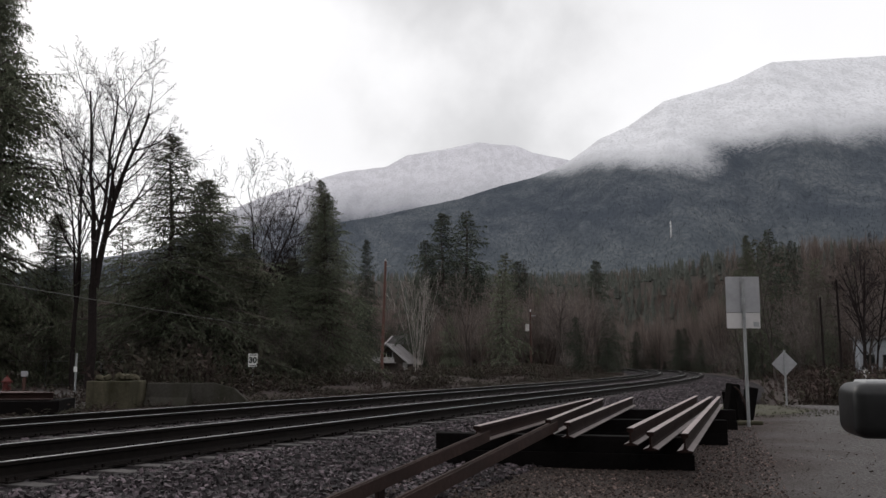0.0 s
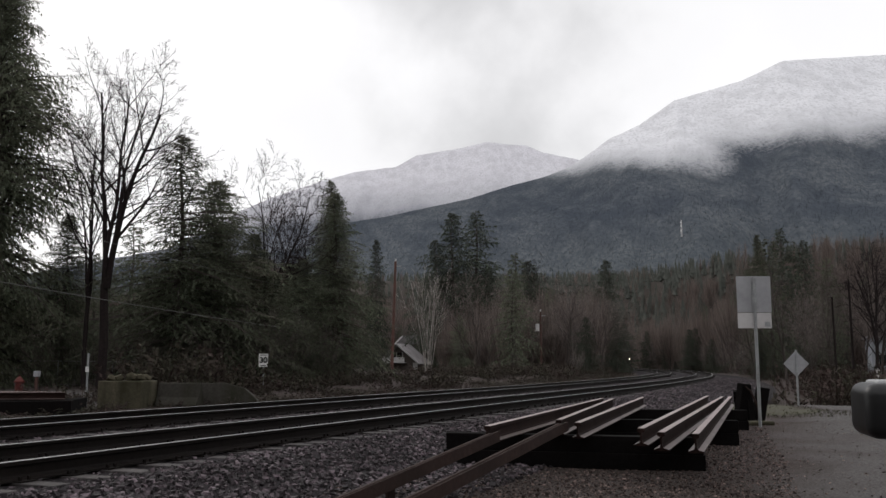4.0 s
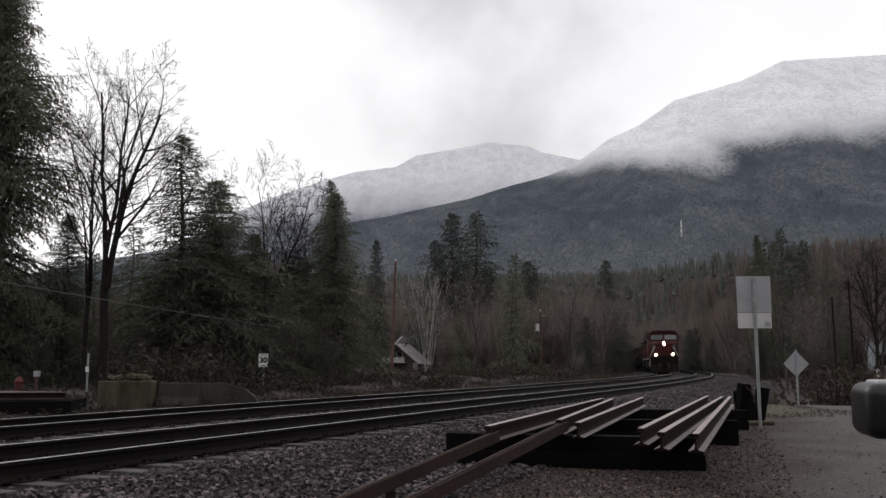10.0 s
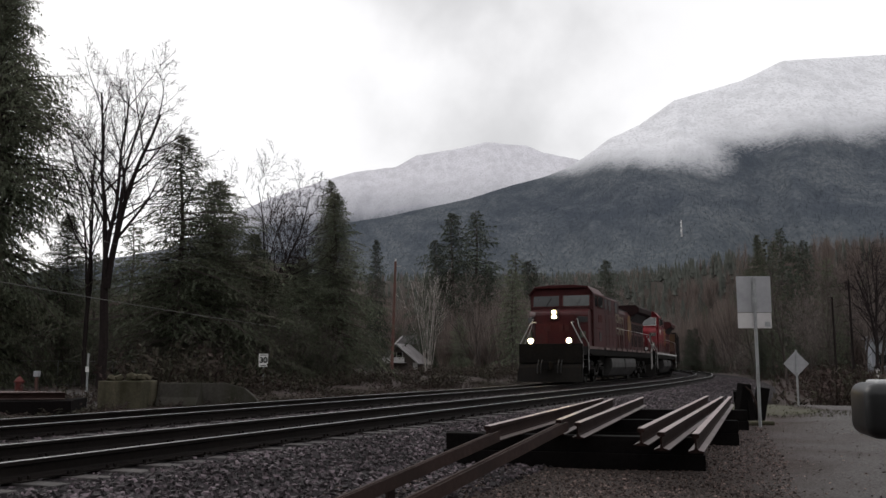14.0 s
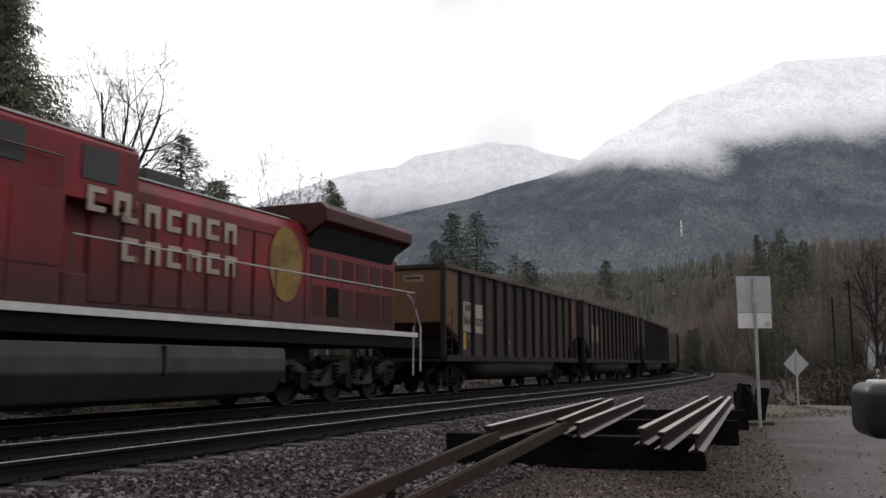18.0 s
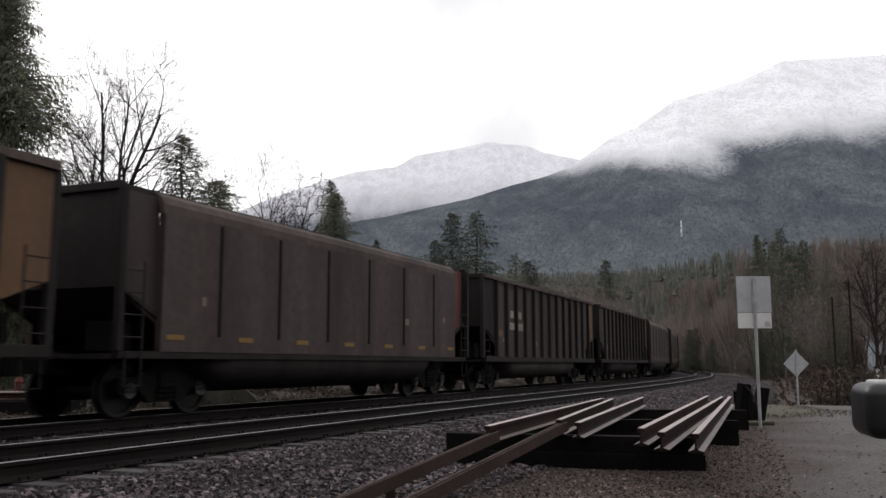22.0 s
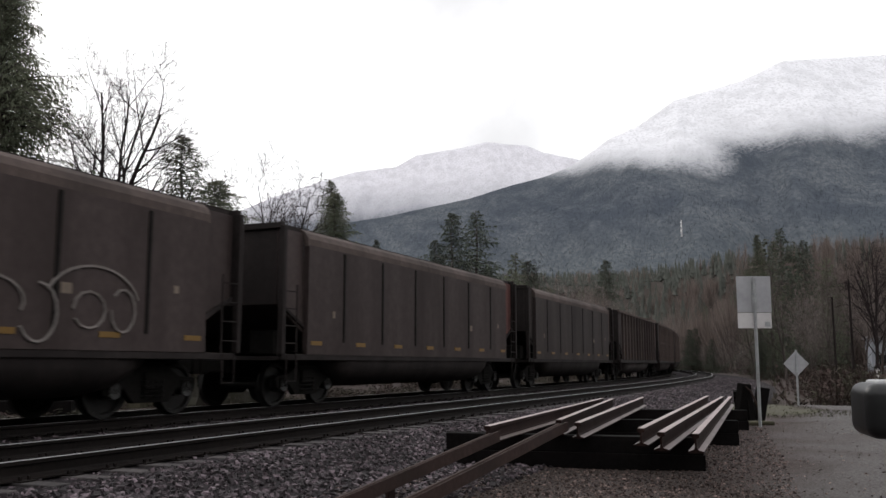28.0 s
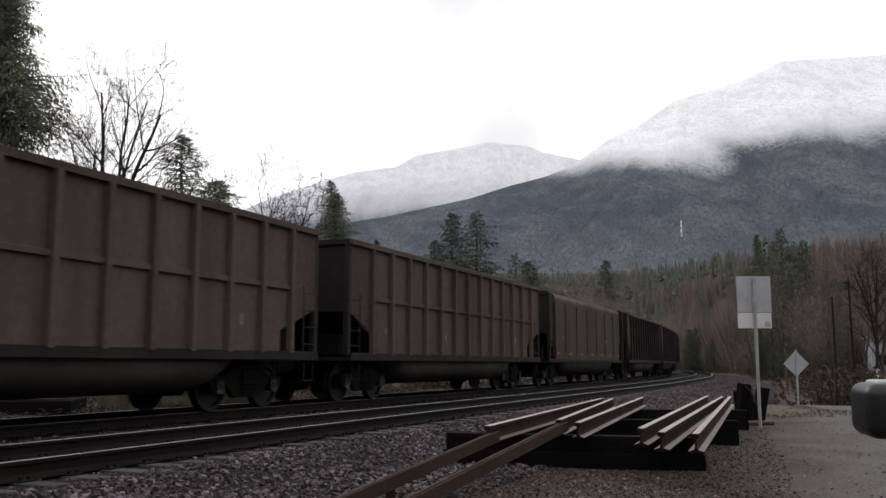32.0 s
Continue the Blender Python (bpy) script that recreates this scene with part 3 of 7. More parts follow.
def conifer_mesh(seed, branches, spread, ragged=0.4, cap=1.0, power=0.75, twigs=9, size=1.0, bare_top=0.0):
    """Trunk and crown of a conifer 10 m high: boughs that sag at their tips, each with side twigs hung with sprays."""
    rng = np.random.default_rng(seed)
    H = 10.0
    trunk = Shape()
    pts = [(0.07 * math.sin(i * 1.3 + seed), 0.07 * math.cos(i * 1.7), H * i / 8) for i in range(9)]
    trunk.tube(pts, 0.15, 7, 0.012)
    ph = rng.uniform(0, 6.28, 4)
    P, D, Ln = [], [], []
    for b in range(branches):
        f = 0.05 + 0.95 * (b / branches) ** 0.92
        az = b * 2.399963 + rng.uniform(-0.5, 0.5)
        lobe = 1 + ragged * (0.5 * math.sin(2 * az + ph[0] + 5 * f) + 0.4 * math.sin(az + ph[1] - 9 * f) + 0.5 * math.sin(31 * f + ph[2]))
        prof = min((1 - f) ** power, cap) * (0.6 + 0.4 * min(1, f * 5))
        L = H * spread * prof * max(lobe, 0.25) * rng.uniform(1 - ragged, 1 + 0.5 * ragged) + 0.12
        tilt = -0.28 + 0.75 * f ** 1.5 + rng.uniform(-0.15, 0.15)
        out = np.array((math.cos(az), math.sin(az), tilt))
        out /= np.linalg.norm(out)
        side = np.array((-math.sin(az), math.cos(az), 0.0))
        start = np.array((0.0, 0.0, H * f))
        sag = rng.uniform(0.08, 0.30)
        bough = lambda t: start + np.multiply.outer(t, out * L) + np.multiply.outer(t ** 2, (0, 0, -sag * L))
        trunk.tube([start, bough(0.5), bough(0.97)], 0.012 + 0.012 * L, 3, 0.004, False)
        k = max(3, int(twigs * (0.45 + 0.55 * L / (H * spread))))
        t = np.clip((np.arange(2 * k) // 2 + rng.random(2 * k)) / k, 0.1, 1.0)
        if f > 0.5 and bare_top:
            t = t[rng.random(len(t)) > bare_top]
        sg = np.where(np.arange(len(t)) % 2, 1.0, -1.0)
        l2 = (0.36 * L * (1.08 - t) + 0.14 * L + 0.08) * rng.uniform(0.6, 1.25, len(t))
        d2 = out * rng.uniform(0.5, 1.0, len(t))[:, None] + side * (sg * rng.uniform(0.5, 1.1, len(t)))[:, None] + np.stack([0 * t, 0 * t, rng.uniform(-0.55, 0.05, len(t))], 1)
        d2 /= np.linalg.norm(d2, axis=1, keepdims=True)
        c = bough(t)
        for u in (0.06, 0.17, 0.28, 0.39, 0.5, 0.61, 0.72, 0.83, 0.94):
            q = c + d2 * (l2 * u)[:, None] + np.stack([0 * t, 0 * t, -0.22 * l2 * u * u], 1)
            P.append(q + rng.normal(0, 0.015, q.shape))
            D.append(d2 + rng.normal(0, 0.42, q.shape) + (0, 0, -0.25))
            Ln.append((0.075 + 0.065 * l2) * rng.uniform(0.6, 1.25, len(t)) * size)
    P, D, Ln = np.concatenate(P), np.concatenate(D), np.concatenate(Ln)
    v = sprays(P, D, Ln, Ln * rng.uniform(0.14, 0.27, len(P)), rng.uniform(0.1, 0.45, len(P)), rng)
    return trunk.mesh("trunk"), soup("crown", v, np.arange(len(v)).reshape(-1, 4))


def leafless_mesh(seed, stems, kids, angle=36.0, fork=0.3, thick=0.1, lean=0.14, twig=0.006, rise=0.06, wander=0.10, wide=0.0, reach=0.60, bole=0.0):
    """A leafless tree 10 m high: ascending limbs that fork again and again into fine twigs."""
    rng = random.Random(seed)
    limbs, twigs = Shape(), Shape()

    def grow(p, d, length, r, level):
        n = (7, 5, 3, 2, 2)[level]
        pts, q, dd = [p], p, d
        for i in range(n):
            dd = (dd + Vector((rng.gauss(0, wander), rng.gauss(0, wander), rng.gauss(rise if level < 2 else 0.0, 0.5 * wander)))).normalized()
            q = q + dd * (length / n)
            pts.append(q)
        (limbs if level < 2 else twigs).tube(pts, r, (7, 5, 3, 3, 3)[level], max(r * (0.3, 0.3, 0.4, 0.5, 0.6)[level], twig * 0.6), False)
        if level >= len(kids):
            return
        az, lo = rng.uniform(0, 6.28), fork if level == 0 else 0.2
        for k in range(kids[level]):
            t = min(lo + (1 - lo) * (k + rng.random()) / kids[level], 0.995)
            i = min(int(t * n), n - 1)
            c, e = pts[i].lerp(pts[i + 1], t * n - i), (pts[i + 1] - pts[i]).normalized()
            az += 2.4 + rng.uniform(-0.5, 0.5)
            u = e.orthogonal().normalized()
            a = radians(angle) * rng.uniform(0.65, 1.35)
            nd = e * math.cos(a) + (u * math.cos(az) + e.cross(u) * math.sin(az)) * math.sin(a)
            if nd.z < 0:
                nd.z *= 0.3
            grow(c, nd.normalized(), length * (reach - 0.55 * reach * t) * rng.uniform(0.7, 1.3), max(r * (1 - 0.7 * t) * 0.55, twig), level + 1)

    if bole:
        limbs.tube([(0, 0, -0.2), (0.06, 0.0, bole * 5), (0.0, 0.05, bole * 10 + 0.1)], thick * 1.5, 9, thick * 1.15)
    for k in range(stems):
        a = 2 * math.pi * k / stems + rng.uniform(-0.6, 0.6)
        o = 0.0 if stems == 1 else 0.08 + 0.03 * stems
        d = Vector((math.cos(a) * lean * rng.uniform(0.5, 1.3), math.sin(a) * lean * rng.uniform(0.5, 1.3), 1)).normalized() if stems > 1 else Vector((rng.uniform(-0.05, 0.05), rng.uniform(-0.05, 0.05), 1))
        grow(Vector((math.cos(a) * o * 0.3, math.sin(a) * o * 0.3, bole * 10)) if bole else Vector((math.cos(a) * o * 0.6, math.sin(a) * o * 0.6, -0.15)), d, 10.0 * (1 - bole) * rng.uniform(0.70, 0.95), thick * rng.uniform(0.65, 1.1), 0)
    pts = np.array([tuple(q) for q in limbs.v + twigs.v])
    k = 10.0 / np.percentile(pts[:, 2], 99.9)
    w = wide / np.percentile(np.hypot(pts[:, 0], pts[:, 1]), 98) if wide else k
    for sh in (limbs, twigs):
        sh.v = [(q[0] * w, q[1] * w, q[2] * k) for q in sh.v]
    return limbs.mesh("trunk"), twigs.mesh("crown")


def shrub_points(rng, count, leafy):
    """A low thicket 1 m high: stems and leaves as slim diamonds."""
    a, r = rng.uniform(0, 6.28, count), rng.uniform(0, 0.85, count)
    p = np.stack([np.cos(a) * r, np.sin(a) * r, np.full(count, -0.08)], 1)
    d = np.stack([np.cos(a) * rng.uniform(0, 0.9, count), np.sin(a) * rng.uniform(0, 0.9, count), np.ones(count)], 1) + rng.normal(0, 0.25, (count, 3)) * (1, 1, 0.2)
    d /= np.linalg.norm(d, axis=1, keepdims=True)
    L = rng.uniform(0.4, 1.15, count)
    stems = sprays(p, d, L, L * 0.012 + 0.002, rng.uniform(0, 0.25, count), rng)
    i = rng.integers(0, count, count * leafy)
    q = p[i] + d[i] * (L[i] * rng.uniform(0.2, 1, len(i)))[:, None]
    Ln = rng.uniform(0.05, 0.17, len(i))
    leaves = sprays(q, rng.normal(0, 1, (len(i), 3)), Ln, Ln * 0.27, np.zeros(len(i)), rng)
    return stems, leaves


def plant(name, meshes, mats, names, x, y, h, turn, label, category, group, href=10.0, wide=1.0, sink=0.1):
    z = float(height(x, y)[0]) - sink
    k = h / href
    root = base(name, Matrix.LocRotScale((x, y, z), Euler((0, 0, radians(turn))), (k * wide, k * wide, k)), label, category, group)
    for me, mt, nm in zip(meshes, mats, names):
        link(nm, me, mt, root)
    return root


CON_A, CON_B, CON_C = conifer_mesh(1, 270, 0.34, 0.4, 0.58, 0.8, 12, 0.9), conifer_mesh(2, 220, 0.38, 0.6, 0.8, 0.8, 11, 0.9, 0.15), conifer_mesh(5, 270, 0.40, 0.5, 0.66, 0.72, 14, 0.9)
CON_P, CON_Q = conifer_mesh(21, 170, 0.34, 0.45, 0.9, 0.8, 8, 1.2), conifer_mesh(22, 130, 0.38, 0.6, 0.85, 0.8, 8, 1.2)
CON_T = conifer_mesh(3, 480, 0.42, 0.55, 0.47, 0.78, 17, 0.82)
CON_FAR = conifer_mesh(8, 90, 0.22, 0.35, 0.8, 0.7, 4, 1.6)
CON_FAR2 = conifer_mesh(9, 80, 0.30, 0.45, 0.7, 0.7, 4, 1.6)
BARE_A = leafless_mesh(31, 4, (7, 6, 5, 4), 40, 0.2, 0.11, 0.22, 0.0052, 0.06, 0.1, 2.6, 0.62, 0.3)
BARE_B = leafless_mesh(32, 4, (7, 6, 5, 3), 42, 0.2, 0.10, 0.34, 0.0085, 0.05, 0.13, 3.0, 0.62, 0.3)
BARE_C = leafless_mesh(13, 1, (16, 8, 5, 3), 46, 0.22, 0.17, 0.1, 0.008, 0.06, 0.1, 2.7, 0.5)
BIRCH = leafless_mesh(14, 13, (6, 5, 4), 22, 0.35, 0.038, 0.26, 0.007, 0.05, 0.05, 2.6, 0.4)
BARE_FAR = leafless_mesh(15, 1, (15, 8, 4), 42, 0.2, 0.10, 0.1, 0.009, 0.06, 0.1, 2.6, 0.5)
BARE_FAR2 = leafless_mesh(16, 3, (9, 8, 4), 38, 0.2, 0.08, 0.2, 0.009, 0.05, 0.12, 2.9)
THICKET = leafless_mesh(17, 9, (7, 6, 3), 34, 0.1, 0.045, 0.5, 0.010, 0.03, 0.14, 5.0)


def conifer(m, x, y, h, turn, wide=1.0, label="tall dark green conifer in dense undergrowth", group="conifers"):
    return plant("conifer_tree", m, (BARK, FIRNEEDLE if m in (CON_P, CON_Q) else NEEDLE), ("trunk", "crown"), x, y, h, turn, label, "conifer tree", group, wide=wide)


def bare(m, x, y, h, turn, wide=1.0, label="leafless tree with a spreading crown of fine twigs", mats=(DARKBARK, DARKTWIG), group="bare trees"):
    return plant("bare_tree", m, mats, ("trunk", "crown"), x, y, h, turn, label, "bare tree", group, wide=wide)


conifer(CON_T, -21.0, 40.0, 20.0, 10, 0.8, "very tall conifer with dense drooping branches")
conifer(CON_T, -27.5, 46.0, 24.0, 100, 0.9, "very tall conifer with dense drooping branches")
conifer(CON_C, -18.6, 43.0, 8.5, 200, 0.9)
conifer(CON_B, -12.75, 42.0, 12.3, 40, 1.2, "ragged thin-topped conifer with see-through branches")
conifer(CON_C, -11.6, 44.0, 10.4, 140, 1.35)
conifer(CON_A, -9.9, 45.5, 7.8, 290, 1.5)
conifer(CON_C, -14.9, 46.0, 5.6, 10, 1.4)
conifer(CON_A, -6.25, 50.0, 10.8, 77, 1.12)
conifer(CON_B, -6.9, 53.0, 12.2, 15, 0.8, "ragged thin-topped conifer with see-through branches")
conifer(CON_C, -9.0, 52.0, 7.0, 222, 1.4)
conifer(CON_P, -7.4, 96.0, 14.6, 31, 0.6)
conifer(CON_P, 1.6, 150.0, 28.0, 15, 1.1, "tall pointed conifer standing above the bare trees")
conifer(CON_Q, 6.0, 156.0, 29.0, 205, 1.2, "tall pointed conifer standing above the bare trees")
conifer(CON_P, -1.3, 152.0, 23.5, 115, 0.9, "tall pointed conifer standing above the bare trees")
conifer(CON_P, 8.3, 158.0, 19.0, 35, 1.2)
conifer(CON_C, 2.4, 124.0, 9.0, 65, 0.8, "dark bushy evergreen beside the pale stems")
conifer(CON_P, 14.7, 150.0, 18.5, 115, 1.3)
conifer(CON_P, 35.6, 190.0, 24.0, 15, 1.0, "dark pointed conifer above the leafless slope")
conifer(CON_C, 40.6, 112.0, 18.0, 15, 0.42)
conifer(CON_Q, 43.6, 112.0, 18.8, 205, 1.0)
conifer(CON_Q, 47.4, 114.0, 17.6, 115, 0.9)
bare(BARE_A, -14.35, 37.0, 15.2, 65, 0.95, "tall leafless tree with several stems and a spreading crown")
bare(BARE_A, -15.7, 38.6, 13.0, 200, 0.6, "leafless tree leaning among the conifers")
bare(BARE_B, -9.5, 47.0, 12.4, 60, 0.95)
bare(BARE_B, -7.7, 49.0, 11.6, 250, 0.8)
bare(BARE_C, -12.2, 50.0, 13.3, 100, 0.6)
bare(BIRCH, -1.7, 100.0, 12.6, 0, 1.0, "clump of pale leafless stems growing from one root", (PALEBARK, PALEBARK))
bare(BARE_C, 16.4, 152.0, 20.5, 45, 0.7, "tall slim leafless tree beside a conifer")
bare(BARE_C, 36.5, 74.0, 13.6, 10, mats=(BARK, TWIG))
bare(BARE_A, 39.5, 80.0, 13.0, 190, mats=(BARK, TWIG))
bare(BARE_C, 42.5, 84.0, 14.5, 250, mats=(BARK, TWIG))
for x, y, h, a in ((-18.8, 41.0, 3.4, 20), (-15.9, 40.5, 3.8, 130), (-11.3, 41.5, 3.6, 200), (-9.2, 44.0, 4.6, 75), (-7.6, 47.0, 4.4, 310), (-6.6, 48.0, 3.2, 160), (-8.4, 44.5, 3.0, 280), (-13.4, 41.0, 3.0, 350)):
    bare(THICKET, x, y, h, a, 1.0, "brown leafless thicket under the trees", (BARK, TWIG), "thickets")

# woods: bare trees and conifers on the slopes
wr = random.Random(40)


def wood(count, kinds, x0, x1, y0, y1, h0, h1, label, clear, fan=True, mats=None):
    made = 0
    while made < count:
        y = wr.uniform(y0, y1)
        x = wr.uniform(x0, x1) * (y / y1 if fan else 1)
        d = float(beside(x, y)[0])
        if -clear < d < clear or (y < 175 and -0.15 < x / y < 0.008) or (y < 108 and 0.085 < x / y < 0.14):
            continue
        k = wr.choice(kinds)
        h = wr.uniform(h0, h1)
        if k in (CON_FAR, CON_FAR2, CON_C):
            conifer(k, x, y, h * 1.15, wr.uniform(0, 360), wr.uniform(0.8, 1.2), label[0], "woods")
        else:
            bare(k, x, y, h, wr.uniform(0, 360), wr.uniform(0.9, 1.4), label[1], wr.choice(mats or ((BARK, TWIG), (BARK, REDTWIG), (DARKTWIG, TWIG))), "woods")
        made += 1


WOODS = ("dark conifer among leafless woods", "leafless grey-brown tree in dense woods")
wood(250, (BARE_FAR, BARE_FAR2) * 6 + (CON_FAR, CON_FAR2), 22, 190, 82, 290, 8, 14, WOODS, 9)
wood(90, (BARE_FAR, BARE_FAR2, THICKET, CON_FAR2), -70, 34, 85, 230, 7, 12, WOODS, 9)
wood(30, (BARE_FAR2, CON_FAR2, BARE_C, CON_C), -55, -6, 48, 80, 5, 8.5, WOODS, 12)
wood(6, (CON_C,), -20, -6, 44, 58, 4.5, 6, ("low wide conifer of the understory", ""), 11)
# the close trees round the bend, into which the tracks run; dark colours paint the shade inside the woods
for k in range(56):
    x, y, t = line(wr.uniform(85, 210), wr.choice((1, 1, -1)) * wr.uniform(5.5, 13) + 2)
    pick, h = wr.choice((BARE_FAR2, BARE_FAR, THICKET, THICKET, CON_P)), wr.uniform(4.5, 9)
    if pick is CON_P:
        conifer(pick, float(x), float(y), h, wr.uniform(0, 360), 1.2, WOODS[0], "woods")
    else:
        bare(pick, float(x), float(y), h * (0.6 if pick is THICKET else 1), wr.uniform(0, 360), 1.1, "leafless tree crowding the bend of the tracks, coloured dark as shaded woods", (DARKBARK, DARKTWIG), "woods")


def far_woods(count):
    """Simple ragged conifers and leafless crowns, out on the slopes."""
    rng = np.random.default_rng(77)
    vs = [[], []]
    y = 125 * (12 ** rng.random(count))
    x = rng.uniform(-0.62, 0.66, count) * y + rng.uniform(-20, 20, count)
    dd = np.abs(beside(x, y))
    z = height(x, y)
    for i in range(count):
        if dd[i] < 9 or (y[i] < 200 and -0.1 < x[i] / y[i] < 0.0):
            continue
        ever = rng.random() < (0.0 if y[i] < 300 else 0.35 if y[i] < 380 else 0.85)
        h = rng.uniform(6, 12) if ever else rng.uniform(8, 14)
        kind = 0 if ever else 1
        n = 70
        f = rng.random(n) ** 0.9
        a = rng.uniform(0, 6.28, n)
        if ever:
            tiers = []
            for k in range(4):
                b = np.arange(6) * 1.0472 + rng.uniform(0, 1.0)
                r = h * 0.21 * (1 - 0.22 * k) * rng.uniform(0.55, 1.1, 6)
                foot = np.stack([x[i] + r * np.cos(b), y[i] + r * np.sin(b), z[i] + h * (0.08 + 0.2 * k) + rng.uniform(-0.05, 0.05, 6) * h], 1)
                tip = np.broadcast_to((x[i], y[i], z[i] + h * (0.46 + 0.18 * k)), (6, 3))
                tiers.append(np.stack([foot, np.roll(foot, -1, 0), tip], 1))
            vs[kind].append(np.concatenate(tiers).reshape(-1, 3))
            continue
        else:
            r = h * 0.28 * np.sin(np.pi * np.clip(0.15 + 0.8 * f, 0, 1))
            c = np.stack([x[i] + 0.2 * r * np.cos(a), y[i] + 0.2 * r * np.sin(a), z[i] + h * 0.45 * f], 1)
            e = np.stack([x[i] + r * np.cos(a), y[i] + r * np.sin(a), z[i] + h * (0.35 + 0.65 * f)], 1)
            w = 0.012 * h
        s = np.stack([-np.sin(a) * w, np.cos(a) * w, 0 * a], 1)
        v = np.stack([c - s * 0.5, c + s * 0.5, e], 1)
        vs[kind].append(v.reshape(-1, 3))
    for kind, mt, lab in ((0, FARNEEDLE, "far dark conifers on the valley side"), (1, REDTWIG, "far leafless trees on the valley side")):
        v = np.concatenate(vs[kind])
        me = soup("far_woods", v, np.arange(len(v)).reshape(-1, 3))
        tagged(link("far_woods", me, mt), lab, "woods", kind="stuff")


far_woods(11000)


# brush along the tracks and under the trees: nobody could count it
def brush(name, label, spots, leaf_material, leafy, seed):
    rng = np.random.default_rng(seed)
    stems, leaves = [], []
    for x, y, h, w in spots:
        a, b = shrub_points(rng, 26, leafy)
        z = float(height(x, y)[0])
        for src, dst in ((a, stems), (b, leaves)):
            dst.append(src * (w, w, h) + (x, y, z - 0.05))
    root = base(name, Matrix.Identity(4), label, "brush", kind="stuff")
    for nm, pts, mt in (("stems", stems, BRUSH), ("leaves", leaves, leaf_material)):
        v = np.concatenate(pts)
        tagged(link(nm, soup(nm, v, np.arange(len(v)).reshape(-1, 4)), mt, root), kind="stuff")


br = random.Random(50)
green, brown = [], []
for i in range(330):
    s = br.uniform(16, 150)
    off = -br.uniform(6.4, 12 + s * 0.06)
    x, y, t = line(s, off)
    h = br.uniform(0.35, 0.8) + s * 0.003
    (green if br.random() < 0.8 else brown).append((float(x), float(y), h, h * br.uniform(0.9, 1.6)))
for i in range(150):
    x, y = br.uniform(-34, -9), br.uniform(33, 50)
    if float(beside(x, y)[0]) > -12 or (x < -12 and y < 43.5):
        continue
    h = br.uniform(0.8, 2.6)
    (green if br.random() < 0.7 else brown).append((x, y, h, h * br.uniform(0.6, 1.0)))
for i in range(220):
    y = br.uniform(33, 125)
    x = y * br.uniform(0.37, 0.64) + 1
    if float(beside(x, y)[0]) < 9:
        continue
    h = br.uniform(0.8, 2.6)
    (green if br.random() < 0.2 else brown).append((x, y, h, h * br.uniform(0.6, 1.2)))
for i in range(130):
    s, off = br.uniform(60, 190), br.uniform(9, 26)
    x, y, t = line(s, off)
    h = br.uniform(0.8, 2.4)
    brown.append((float(x), float(y), h, h * br.uniform(0.8, 1.3)))
for i in range(420):
    s = br.uniform(8, 150)
    x, y, t = line(s, -br.uniform(3.9, 7.5))
    h = br.uniform(0.15, 0.4)
    (green if br.random() < 0.75 else brown).append((float(x), float(y), h, br.uniform(0.5, 1.0)))
brush("bramble_brush", "low green brambles along the tracks and woods", green, SHRUB, 24, 61)
brush("dead_brush", "dead brown thickets along the tracks and woods", brown, BRUSH, 4, 62)

# an unseen slope behind the car park, added to hold back sky light
back = []
for j in range(13):
    for i in range(61):
        a = math.radians(168 + 204 * i / 60)
        r = 70 + 430 * (j / 12)
        hgt = 230 * (j / 12) ** 1.1 * (0.8 + 0.25 * math.sin(a * 5) + 0.1 * math.sin(a * 13 + j))
        back.append((r * math.cos(a), r * math.sin(a), -0.6 + hgt))
bme = soup("backdrop_valley_side", back, [(j * 61 + i, j * 61 + i + 1, (j + 1) * 61 + i + 1, (j + 1) * 61 + i) for j in range(12) for i in range(60)])
bme.shade_smooth()
tagged(link("backdrop_valley_side", bme, BLOCKERGREEN), "dark slope out of view behind the car park, added to cut sky light", "hillside", kind="structure")

wood(26, (BARE_FAR, BARE_FAR2), 30, 75, 130, 260, 8, 12, WOODS, 8, False)

# ---- the train ----
CARGREY = surf("grimy_grey_car_paint", (0.04514, 0.03517, 0.03349), (0.07215, 0.05635, 0.05424), 0.75, 7, 0.9, 0.1, dirt=(0.02399, 0.01818, 0.01734), dirt_amount=0.75, vary=0.22, streak=True, spec=0.12)
CARBROWN = surf("rusty_brown_car_paint", (0.066, 0.050, 0.0455), (0.098, 0.0745, 0.0675), 0.75, 7, 0.9, 0.1, dirt=(0.038, 0.031, 0.029), dirt_amount=0.75, vary=0.15, streak=True, spec=0.12)
# sooty, and darker than the sheets: the ribs' shadow side is in the paint
CARRIB = surf("sooty_shaded_car_ribs", (0.01688, 0.014, 0.0135), (0.02687, 0.02275, 0.02188), 0.75, 7, 0.9, 0.1, dirt=(0.01, 0.0085, 0.00825), dirt_amount=0.7, vary=0.2, streak=True, spec=0.12)
CARDARK = surf("sooty_black_car_paint", (0.01769, 0.0144, 0.01395), (0.02936, 0.02385, 0.02295), 0.75, 7, 0.9, 0.1, dirt=(0.008592, 0.00702, 0.00716), dirt_amount=0.7, vary=0.2, streak=True, spec=0.12)
SOOTRED = surf("sooted_red_paint", (0.016, 0.0075, 0.0078), (0.026, 0.011, 0.0112), 0.7, 6, 0.8, 0.05, dirt=(0.009, 0.0065, 0.0065), dirt_amount=0.8, spec=0.1)
